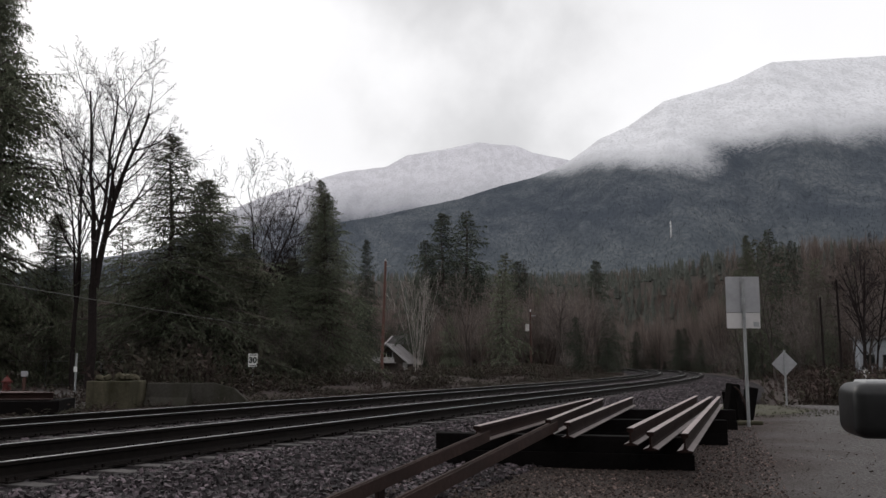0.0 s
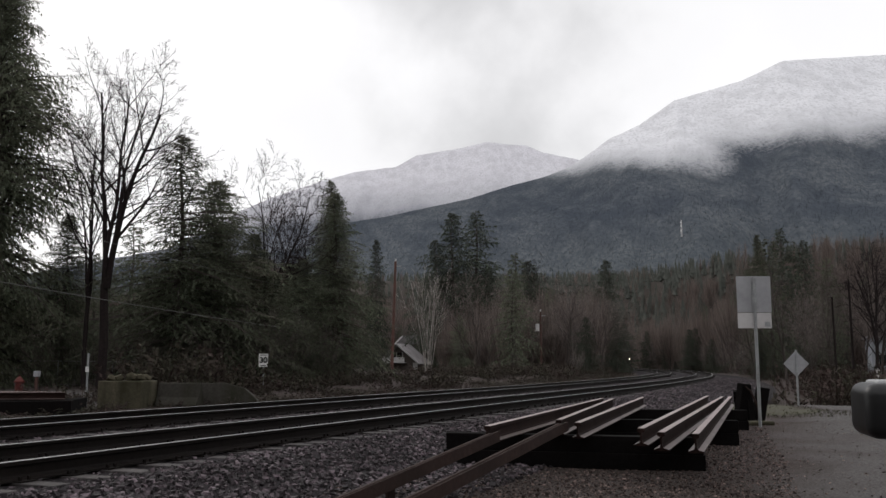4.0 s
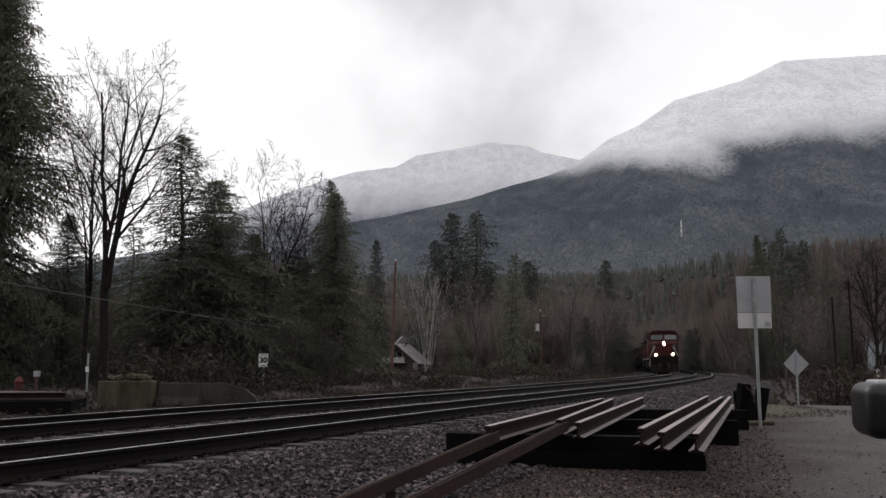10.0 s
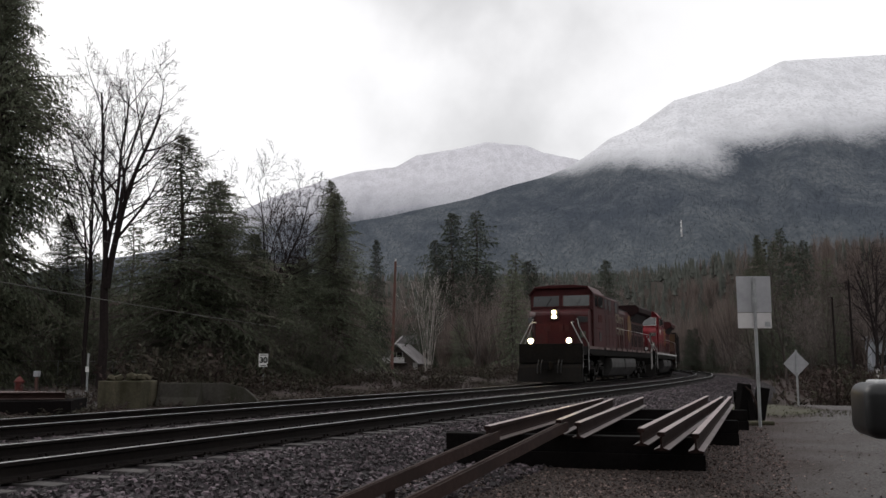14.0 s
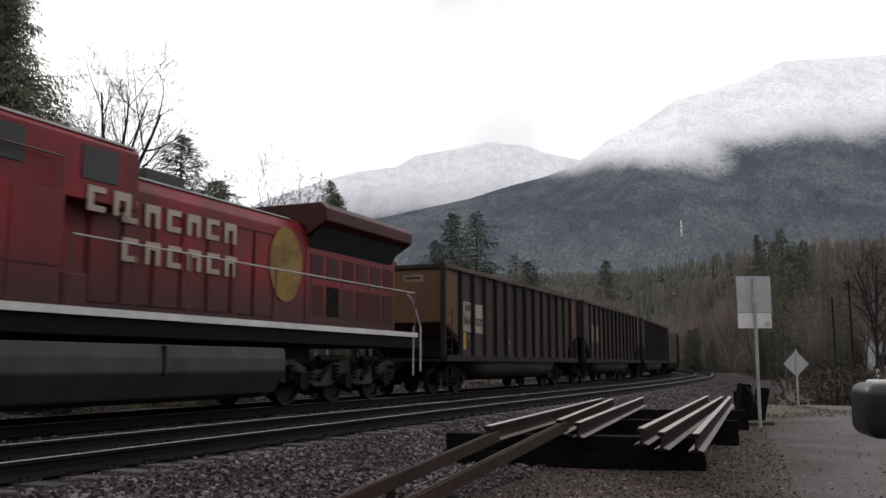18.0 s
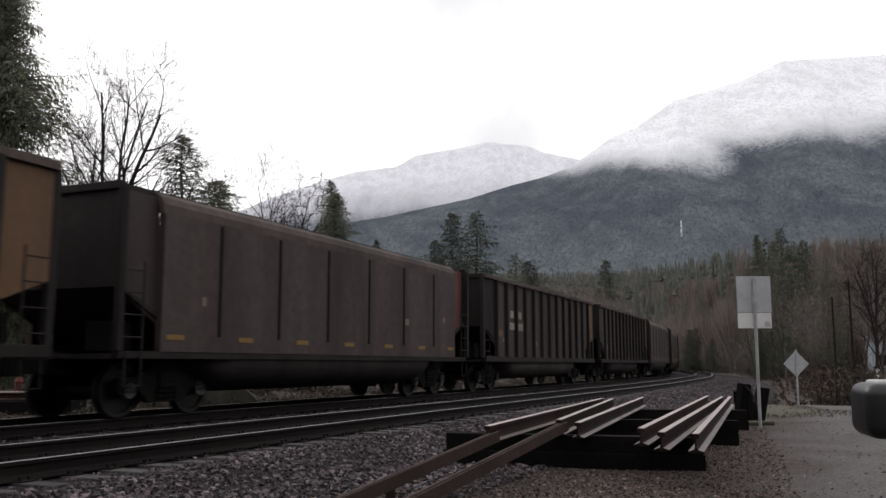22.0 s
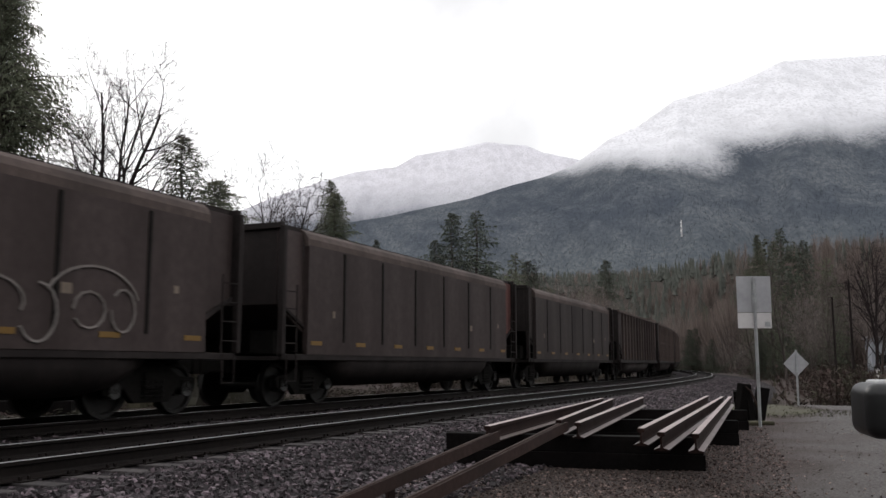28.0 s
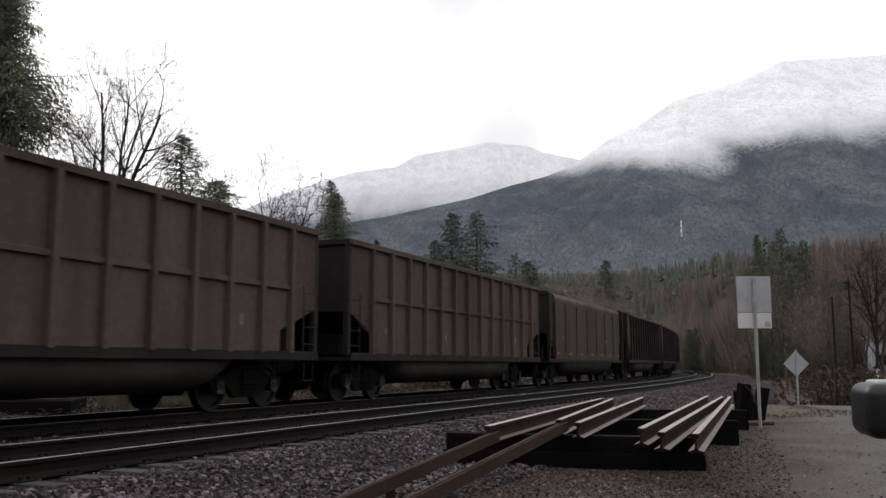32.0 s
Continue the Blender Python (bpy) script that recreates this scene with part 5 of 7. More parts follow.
def frame_of(sh, q0, q1, z0, z1, y, w=0.05, d=0.03):
    """A raised border round an opening in a side wall."""
    sh.box(X(q1), X(q0), y - d, y + d, z0 - w, z0).box(X(q1), X(q0), y - d, y + d, z1, z1 + w)
    sh.box(X(q0), X(q0) + w, y - d, y + d, z0 - w, z1 + w).box(X(q1) - w, X(q1), y - d, y + d, z0 - w, z1 + w)
    return sh


def locomotive(paint, lit, label, number):
    lo = base("diesel_locomotive", Matrix.Identity(4), label, "locomotive", "locomotives of the train")
    grime = GRIME
    deck = 1.72
    part("underframe", Shape().box(X(21.4), X(0.9), -1.5, 1.5, 1.32, deck).box(X(16.5), X(6.4), -1.1, 1.1, 0.9, 1.33), UNDER, lo, bevel=0.02)
    stripe = Shape()
    for s in (1, -1):
        stripe.box(X(5.35), X(1.95), s * 1.545 - 0.02, s * 1.545 + 0.02, deck - 0.10, deck + 0.02)
        stripe.box(X(21.2), X(5.9), s * 1.545 - 0.02, s * 1.545 + 0.02, deck - 0.10, deck + 0.02)
    part("sill_stripe", stripe, STRIPE if not lit else DIRTSTRIPE, lo, "white reflective stripe along the deck edge")
    if lit:
        for k in range(9):
            for y in (-1.568, 1.568):
                part("dirt_patch", Shape().box(X(7.2 + k * 1.62), X(6.95 + k * 1.62 - 0.2 * (k % 2)), y - 0.003, y + 0.003, deck - 0.11, deck + 0.03), SOOTRED, lo)
    for s in (1, -1):
        part("side_skirt", Shape().prism([(X(1.95), deck - 0.15), (X(2.6), deck - 0.38), (X(5.2), deck - 0.38), (X(5.35), deck - 0.15)], s * 1.52 - 0.02, s * 1.52 + 0.02), UNDER, lo)
    # nose and cab
    hw = 1.5
    plan = [(3.4, -1.46), (2.35, -1.46), (1.78, -1.02), (1.72, -0.95), (1.72, 0.95), (1.78, 1.02), (2.35, 1.46), (3.4, 1.46)]
    nz = Shape()
    n = len(plan)
    for z0, z1, lean in ((deck, deck, 0.0), (3.2, 3.2, 0.02), (3.32, 3.58, 0.10), (3.36, 3.60, 0.22)):
        nz.v += [(X(q + lean * (q < 3)), y * (1 - 0.25 * lean), z0 + (z1 - z0) * (q - 1.72) / 1.68) for q, y in plan]
    nz.f += [(k * n + i, k * n + (i + 1) % n, (k + 1) * n + (i + 1) % n, (k + 1) * n + i) for k in range(3) for i in range(n)]
    nz.f += [tuple(range(n))[::-1], tuple(range(3 * n, 4 * n))]
    nz = part("nose", nz, paint, lo, bevel=0.05)
    part("nose_door", Shape().box(X(1.75), X(1.70), -0.92, -0.36, deck + 0.1, 2.8), grime, nz, bevel=0.01)
    cb = part("cab", Shape().prism([(y, z) for y, z in ((-1.56, deck), (-1.56, 4.26), (-1.28, 4.60), (1.28, 4.60), (1.56, 4.26), (1.56, deck))], X(5.5), X(3.1), "x"), paint, lo, bevel=0.03)
    part("cab_front", Shape().prism([(X(3.16), 3.4), (X(2.96), 3.52), (X(3.13), 4.40), (X(3.16), 4.46)], -1.5, 1.5), paint, lo, bevel=0.01)
    roof = Shape()
    prof = [(-1.6, 4.20), (-1.6, 4.28), (-1.30, 4.64), (-0.6, 4.72), (0.6, 4.72), (1.30, 4.64), (1.6, 4.28), (1.6, 4.20), (1.28, 4.56), (-1.28, 4.56)]
    roof.prism(prof, X(5.55), X(2.95), "x")
    part("cab_roof", roof, paint, lo, bevel=0.015)
    for a, b in ((-1.38, -0.10), (0.10, 1.38)):
        pane = Shape().prism([(X(2.965), 3.68), (X(3.065), 4.20), (X(3.125), 4.20), (X(3.02), 3.68)], a, b)
        # one lead pane is coloured darker, for its weaker sky reflection
        part("windshield", pane, DARKGLASS if lit and a < 0 else CABGLASS, cb, "raked windshield reflecting the sky")
        fr = Shape()
        for y0, y1 in ((a - 0.04, a), (b, b + 0.04)):
            fr.prism([(X(2.945), 3.64), (X(3.055), 4.24), (X(3.12), 4.24), (X(3.01), 3.64)], y0, y1)
        for z in (3.64, 4.20):
            q = 2.945 + (z - 3.64) * 0.19
            fr.box(X(q + 0.08), X(q), a - 0.04, b + 0.04, z, z + 0.04)
        part("windshield_frame", fr, HANDRAIL if not lit else grime, cb)
        wip = Shape().tube([(X(2.945), (a + b) / 2, 3.68), (X(3.02), (a + b) / 2 + 0.25, 4.08)], 0.012, 5)
        part("wiper", wip, BLACKPAINT, cb)
    for s in (1, -1):
        for q0, q1, mt in ((3.45, 3.85, DARKGLASS), (4.05, 4.6, DARKGLASS), (4.65, 5.2, CABGLASS)):
            part("side_window", Shape().box(X(q1), X(q0), s * 1.57 - 0.012, s * 1.57 + 0.012, 3.68, 4.20), mt, cb, "cab side window")
        part("window_frame", frame_of(Shape(), 4.02, 5.23, 3.66, 4.22, s * 1.575, 0.04, 0.02), HANDRAIL if not lit else grime, cb)
        part("mirror", Shape().box(X(3.98), X(3.93), s * 1.62, s * 1.80, 3.72, 4.12), BLACKPAINT, cb, bevel=0.01)
        # grab irons, steps and stanchions at the front corner
        st = Shape().box(X(1.95), X(1.0), s * 1.05 - 0.03, s * 1.05 + 0.03, 0.45, deck)
        well = part("step_well", st, UNDER, lo)
        for k in range(4):
            part("step", Shape().box(X(1.9), X(1.15), s * 1.1, s * 1.5, 0.42 + 0.34 * k, 0.46 + 0.34 * k), UNDER, well)
        part("step_end_plate", Shape().prism([(X(2.0), 0.42), (X(1.88), 0.42), (X(1.88), deck), (X(2.0), deck)], s * 1.1, s * 1.52), UNDER, well)
        hr = Shape().tube([(X(0.98), s * 1.48, 0.75), (X(0.98), s * 1.48, 1.8), (X(1.02), s * 1.02, 2.70), (X(1.12), s * 0.95, 2.82), (X(1.5), s * 0.9, 2.85), (X(1.74), s * 0.9, 2.85)], 0.024, 8)
        hr.tube([(X(1.98), s * 1.53, 0.6), (X(1.98), s * 1.53, 1.85), (X(1.80), s * 1.14, 2.65), (X(1.74), s * 1.08, 3.0), (X(1.84), s * 1.02, 3.0)], 0.022, 8)
        part("step_handrail", hr, HANDRAIL, lo, "white bent grab rail")
    part("front_plate", Shape().box(X(1.02), X(0.86), -1.5, 1.5, 0.95, deck + 0.12), UNDER, lo, bevel=0.02)
    part("plow", Shape().prism([(X(0.95), 0.98), (X(0.95), 0.14), (X(0.45), 0.10), (X(0.75), 0.75)], -1.5, 1.5), UNDER, lo, bevel=0.02)
    for q, d in ((0.9, 1), (21.4, -1)):
        sh = Shape().box(X(q) - 0.1, X(q) + d * 0.62, -0.13, 0.13, 0.70, 1.0).box(X(q) + d * 0.55, X(q) + d * 0.95, -0.17, 0.17, 0.66, 1.02)
        part("coupler", sh, UNDER, lo, bevel=0.02)
        for y in (-0.55, -0.4, 0.4, 0.55):
            hose = Shape().tube([(X(q) + d * 0.02, y, 1.1), (X(q) + d * 0.28, y, 0.85), (X(q) + d * 0.32, y, 0.5)], 0.025, 6)
            part("air_hose", hose, BLACKPAINT, lo)
    # lamps
    head = part("headlight", Shape().box(X(1.80), X(1.64), -0.2, 0.2, 2.98, 3.46), BLACKPAINT, lo, bevel=0.02)
    for z in (3.11, 3.33):
        part("headlight_lens", Shape().disc((X(1.62), 0, z), (1, 0, 0), 0.085, 0.03, 14), LAMP if lit else LAMPOFF, head, "round headlight lens")
    for y in (-0.9, 0.9):
        bx = part("ditch_light", Shape().disc((X(0.84), y, 1.97), (1, 0, 0), 0.15, 0.14, 14).box(X(0.98), X(0.86), y - 0.1, y + 0.1, deck, 1.9), BLACKPAINT, lo)
        part("ditch_light_lens", Shape().disc((X(0.76), y, 1.97), (1, 0, 0), 0.11, 0.03, 14), LAMP if lit else LAMPOFF, bx, "round ditch light lens")
    for s in (1, -1):
        for nm, z0, z1, w, mt, lb in (("number_board", 2.86, 3.12, 0.30, BLACKPAINT, ""), ("nose_emblem", 2.14, 2.43, 0.15, SAFETYGREEN, "small dull green square with a pale cross")):
            q = part(nm, Shape().box(-0.02, 0.02, -w, w, z0, z1), mt, lo, lb, bevel=0.01)
            q.matrix_local = pose(X(2.04), s * 1.255, 0, 0, 0, s * 52)
            if nm == "nose_emblem":
                for a, b in ((0.11, 0.035), (0.035, 0.11)):
                    part("cross", Shape().box(0.02, 0.026, -a, a, 2.285 - b, 2.285 + b), STENCIL if not lit else MARKBROWN, q, "pale cross")
            elif number:
                t9 = link("board_number", words(number, 0.25), MARKPALE, q, "pale numerals on the number board")
                t9.matrix_local = pose(0.024, 0, 2.99, 0, 0, 90)
        for k in range(2):
            part("nose_letter", Shape().box(X(1.72), X(1.69), s * (0.30 + 0.28 * k) - 0.09, s * (0.30 + 0.28 * k) + 0.09, 2.46, 2.76), LETTER if not lit else GRIME, lo, "pale nose letter drawn as a plain block")
    # body behind the cab: full-width cabinets below, narrow hood above
    part("cabinet", Shape().box(X(9.05), X(5.5), -1.48, 1.48, deck, 3.45), paint, lo, bevel=0.03)
    up = part("upper_hood", Shape().prism([(-1.34, 3.4), (-1.34, 4.34), (-1.15, 4.52), (1.15, 4.52), (1.34, 4.34), (1.34, 3.4)], X(10.7), X(5.5), "x"), paint, lo, bevel=0.02)
    for s in (1, -1):
        for q0, q1 in ((6.75, 7.35), (7.65, 8.4), (9.45, 10.2)):
            part("intake_screen", Shape().box(X(q1), X(q0), s * 1.345 - 0.015, s * 1.345 + 0.015, 3.74, 4.26), BLACKPAINT, up, "dark intake screen")
        rr = Shape().tube([(X(5.7), s * 1.44, 3.95), (X(9.0), s * 1.44, 3.95)], 0.02, 6)
        for q in (5.7, 7.3, 9.0):
            rr.tube([(X(q), s * 1.44, 3.45), (X(q), s * 1.44, 3.95)], 0.018, 6)
        part("roof_rail", rr, DARKRAIL, lo)
        seam = Shape()
        for q in (6.3, 7.2, 8.1):
            seam.box(X(q) - 0.008, X(q) + 0.008, s * 1.483 - 0.006, s * 1.483 + 0.006, deck + 0.1, 3.35)
        seam.box(X(9.0), X(5.6), s * 1.483 - 0.006, s * 1.483 + 0.006, 2.30, 2.325)
        seam.box(X(5.2), X(3.5), s * 1.563 - 0.006, s * 1.563 + 0.006, 2.62, 2.65)
        part("door_seams", seam, grime, lo)
        part("vent_grille", Shape().box(X(4.75), X(4.3), s * 1.565 - 0.012, s * 1.565 + 0.012, 2.05, 2.45), BLACKPAINT, lo, "dark square grille")
        # walkway handrail along the hood
        wr_ = Shape().tube([(X(9.2), s * 1.5, 2.82), (X(21.15), s * 1.5, 2.82)], 0.015, 6)
        part("walkway_handrail", wr_, HANDRAIL, lo, "pale pipe handrail along the walkway")
        post = Shape().tube([(0, 0, deck - 0.1), (0, 0, 2.82)], 0.02, 6).mesh("handrail_post")
        for k in range(10):
            p = link("handrail_post", post, DARKRAIL, lo)
            p.location = (X(9.2 + k * 1.325), s * 1.5, 0)
        hr = Shape().tube([(X(20.7), s * 1.5, 2.75), (X(21.1), s * 1.45, 2.6), (X(21.55), s * 1.48, 1.9), (X(21.55), s * 1.48, 0.7)], 0.028, 8)
        hr.tube([(X(21.0), s * 1.52, 1.9), (X(21.0), s * 1.52, 0.6)], 0.024, 8)
        part("step_handrail", hr, HANDRAIL, lo, "white bent grab rail")
    hood = [(-0.98, deck), (-0.98, 3.85), (-0.82, 4.12), (-0.5, 4.2), (0.5, 4.2), (0.82, 4.12), (0.98, 3.85), (0.98, deck)]
    hd = part("engine_hood", Shape().prism(hood, X(16.4), X(9.05), "x"), paint, lo, bevel=0.02)
    for s in (1, -1):
        for k in range(8):
            q = 9.3 + k * 0.74
            part("hood_door", frame_of(Shape(), q, q + 0.66, deck + 0.18, 3.62, s * 0.985, 0.018, 0.012), grime, hd)
    part("exhaust_housing", Shape().box(X(12.9), X(11.8), -0.45, 0.45, 4.16, 4.46).box(X(12.8), X(11.9), -0.35, 0.35, 4.46, 4.50), BLACKPAINT, lo, bevel=0.03)
    rad = part("radiator_compartment", Shape().box(X(21.2 if lit else 20.9), X(16.4), -1.0, 1.0, deck, 4.05), paint, lo, bevel=0.02)
    wing = [(-1.52, 4.12), (-1.52, 4.40), (-1.35, 4.55), (1.35, 4.55), (1.52, 4.40), (1.52, 4.12), (1.0, 3.80), (-1.0, 3.80)]
    part("radiator_roof", Shape().prism(wing, X(21.6 if lit else 20.9), X(16.4), "x"), SOOTRED if lit else REDDIRTY, lo, "overhanging radiator roof", bevel=0.02)
    part("radiator_core", Shape().prism([(-1.40, 4.10), (-1.02, 3.55), (1.02, 3.55), (1.40, 4.10)], X(20.6), X(16.5), "x"), BLACKPAINT, rad, "black screened radiator underside")
    for s in (1, -1):
        for k in range(6):
            q = 16.6 + k * 0.72
            for z0, z1 in ((2.85, 3.4), (2.0, 2.7)):
                part("access_panel", Shape().box(X(q + 0.56), X(q), s * 1.0 - 0.012, s * 1.0 + 0.012, z0, z1), UNDER if k == 1 and z0 < 2.5 else (SOOTRED if lit else REDDIRTY if (k + (z0 > 2.5)) % 3 else grime), rad)
    # lettering as plain blocks, and the emblem
    letters = [Shape().box(-0.37, 0, -0.012, 0.012, -0.20, -0.10).box(-0.12, 0, -0.012, 0.012, -0.10, 0.10).box(-0.37, 0, -0.012, 0.012, 0.10, 0.20).mesh("letter_block"),
               Shape().box(-0.11, 0, -0.012, 0.012, -0.20, 0.20).box(-0.37, -0.26, -0.012, 0.012, -0.20, 0.20).box(-0.26, -0.11, -0.012, 0.012, 0.06, 0.20).mesh("letter_block")]
    for s in (1, -1):
        for n, z, q0 in ((8, 3.45, 9.58), (6, 2.80, 10.72)):
            for k in range(n):
                q = link("letter_block", letters[(k + n) % 2], LETTER if not lit else MARKBROWN, lo, "cream letter drawn as a plain block")
                q.location = (X(q0 + k * 0.55), s * (1.5 if q0 + k * 0.55 < 8.7 else 1.005 if q0 + k * 0.55 > 10.3 or z < 3.4 else 1.36), z)
        # sky highlights along the roof edges, laid on as pale strips
        part("roof_edge_trim", Shape().box(X(10.7), X(5.55), s * 1.25 - 0.025, s * 1.25 + 0.025, 4.435, 4.465), HANDRAIL if not lit else TANKGREY, lo, "sky highlight on the roof edge, drawn as a pale strip")
        part("roof_edge_trim", Shape().box(X(15.9), X(10.72), s * 0.84 - 0.025, s * 0.84 + 0.025, 4.10, 4.13), HANDRAIL if not lit else TANKGREY, lo, "sky highlight on the roof edge, drawn as a pale strip")
        part("cabinet_ledge", Shape().box(X(9.05), X(5.52), s * 1.44 - 0.04, s * 1.44 + 0.04, 3.44, 3.465), paint, lo)
        part("access_box", Shape().box(X(9.6), X(9.1), s * 1.0, s * 1.42, deck, 2.25), paint, lo, bevel=0.02)
    em = Shape()
    for s in (1, -1):
        ring = [(X(15.9 if lit else 15.6) + 0.62 * math.cos(a), 3.05 + 0.82 * math.sin(a)) for a in np.linspace(0, 2 * math.pi, 25)[:-1]]
        em = Shape().prism(ring, s * 1.0 - 0.01, s * 1.0 + 0.01)
        part("gold_emblem", em, EMBLEM if not lit else GRIMEGOLD, lo, "tall oval faded gold emblem")
    for s in (1, -1):
        if number:
            me = words(number, 0.56)
            nm = link("road_number", me, STENCIL, lo, "white painted numerals")
            nm.matrix_local = pose(X(4.45), s * 1.572, 3.2, 0, 0, 180 if s > 0 else 0) @ Matrix.Diagonal((1.12, 1, 0.92, 1))
        else:
            part("road_number", Shape().box(X(5.0), X(4.1), s * 1.57 - 0.005, s * 1.57 + 0.005, 2.95, 3.3), GRIME, lo, "dirt-covered number patch")
    # tank, trucks
    tank = [(-1.48, 1.22), (-1.52, 1.0), (-1.52, 0.75), (-1.25, 0.32), (-0.9, 0.22), (0.9, 0.22), (1.25, 0.32), (1.52, 0.75), (1.52, 1.0), (1.48, 1.22)]
    tk = part("fuel_tank", Shape().prism(tank, X(14.9), X(7.6), "x"), TANKGREY, lo, "dusty grey fuel tank slung below the deck", bevel=0.03)
    part("tank_band", Shape().box(X(11.3), X(11.24), -1.535, 1.535, 0.7, 1.2), UNDER, tk)
    part("tank_top_box", Shape().box(X(14.7), X(7.9), -1.2, 1.2, 1.2, 1.36), UNDER, tk)
    six_wheel_truck(lo, X(4.35), True)
    six_wheel_truck(lo, X(17.95), False)
    part("horn", Shape().tube([(X(7.4), 0, 4.46), (X(7.4), 0, 4.62), (X(7.0), 0, 4.66)], 0.05, 8, 0.08), BLACKPAINT, lo)
    part("antenna_dome", Shape().disc((X(4.4), 0, 4.74), (0, 0, 1), 0.22, 0.1, 14), STRIPE, lo)
    return lo


loco_lead = locomotive(REDDIRTY, True, "grimy red diesel freight locomotive leading with its headlights lit", "")
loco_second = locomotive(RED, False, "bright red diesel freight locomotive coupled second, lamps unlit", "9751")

ribbed, belted, smooth_car = gondola("ribbed"), gondola("belted"), gondola("smooth")


def repaint(car, names, material):
    for o in car.children:
        if o.name.split(".")[0] in names:
            o.material_slots[0].link = "OBJECT"
            o.material_slots[0].material = material


def panels(car, spots, material, label):
    """Plain lettering panels on both sides: (place along, z, width, height)."""
    for s in (1, -1):
        for x, z, w, h in spots:
            part("lettering_panel", Shape().box(x - w / 2, x + w / 2, s * 1.555 - 0.004, s * 1.555 + 0.004, z - h / 2, z + h / 2), material, car, label)


CARS = []
kinds = "r r r s r r s s s s s r b b s r r r r r".split()
used = set()
for i, k in enumerate(kinds):
    proto = {"r": ribbed, "s": smooth_car, "b": belted}[k]
    if k in used:
        c = copy_thing(proto, Matrix.Identity(4))
    else:
        c = proto
        used.add(k)
    CARS.append(c)
SHEETS = ("side_sheet", "waist_rail")
for i, mt in ((2, CARDARK), (11, CARBROWN), (12, CARBROWN), (13, CARBROWN), (16, CARDARK), (18, CARBROWN)):
    repaint(CARS[i], SHEETS, mt)
# car 11 has ribs darker than its sheets, as painted shade
for i, mt in ((11, CARGREY), (12, CARBROWN), (13, CARBROWN)):
    repaint(CARS[i], ("rib",), mt)
for i, where, mt in ((0, "front_end_panel", ENDORANGE), (0, "rear_end_panel", ENDRED), (1, "rear_end_panel", ENDRED), (2, "rear_end_panel", ENDORANGE), (3, "rear_bay_sheet", ENDRED), (4, "rear_end_panel", ENDORANGE),
                     (5, "rear_end_panel", ENDRED), (9, "rear_bay_sheet", ENDRED), (10, "rear_bay_sheet", CARBROWN), (11, "rear_end_panel", ENDRED), (4, "front_end_panel", CARDARK)):
    repaint(CARS[i], (where,), mt)
repaint(CARS[0], ("end_sheet",), ENDORANGE)
repaint(CARS[10], ("side_sheet", "front_bay_sheet"), SOOTGREY)
panels(CARS[0], ((5.5, 2.35, 0.66, 0.92), (4.5, 2.32, 0.66, 0.90)), MARKPALE, "pale lettering panel with unreadable dark marks")
for s in (1, -1):
    for x in (5.58, 5.36):
        part("letter_block", Shape().box(x - 0.085, x + 0.085, s * 1.560 - 0.004, s * 1.560 + 0.004, 2.52, 2.72), CARGREY, CARS[0], "dark letter drawn as a plain block")
    for x, number in ((5.5, "864"), (4.5, "820")):
        nm = link("car_number", words(number, 0.36), CARDARK, CARS[0], "dark painted numerals")
        nm.matrix_local = pose(x, s * 1.562, 2.2, 0, 0, 180 if s > 0 else 0)
    part("reflector", Shape().box(5.62, 5.82, s * 1.560 - 0.004, s * 1.560 + 0.004, 1.35, 1.85), BRIGHTYELLOW, CARS[0], "bright yellow reflective panel")
end_x = HB + 0.006
part("end_notice", Shape().box(end_x - 0.004, end_x + 0.004, 0.2, 0.85, 3.32, 3.54), MARKBROWN, CARS[0], "small pale notice on the end sheet")
part("unreadable_mark", Shape().box(end_x + 0.003, end_x + 0.008, 0.28, 0.77, 3.40, 3.46), CARDARK, CARS[0], "dark mark, unreadable")
panels(CARS[1], ((5.5, 2.35, 0.62, 0.8), (4.5, 2.35, 0.64, 0.8)), MARKBROWN, "faded brown lettering panel")
panels(CARS[4], [(x, z, 0.13, 0.25) for z, xs in ((2.64, (4.52, 4.34, 3.66, 3.48)), (2.22, (4.60, 4.43, 4.26, 3.66, 3.49, 3.32))) for x in xs], MARKPALE, "pale stencilled mark, unreadable")
panels(CARS[4], ((5.62, 1.95, 0.42, 0.22),), ENDORANGE, "faded orange patch")
panels(CARS[11], ((-4.6, 1.72, 0.34, 0.26),), MARKPALE, "pale stencilled box")
panels(CARS[11], ((-4.6, 1.72, 0.24, 0.16),), CARBROWN, "brown middle of the stencilled box")
scr = Shape()
for s in (1, -1):
    y = s * (HW - 0.022)
    for x, z, rx, rz, a0, a1 in ((-3.6, 1.75, 0.95, 0.62, 20, 165), (-3.5, 1.70, 0.32, 0.28, 0, 330), (-4.2, 1.72, 0.26, 0.34, 40, 360), (-1.6, 1.75, 0.7, 0.36, 10, 200), (-0.9, 1.62, 0.3, 0.3, 150, 420), (-2.55, 1.62, 0.34, 0.42, 90, 330)):
        scr.tube([(x + rx * math.cos(radians(a)), y, z + rz * math.sin(radians(a))) for a in np.linspace(a0, a1, 12)], 0.026, 4)
part("sprayed_scrawl", scr, CHALK, CARS[8], "faded pale spray-paint scrawl, unreadable")


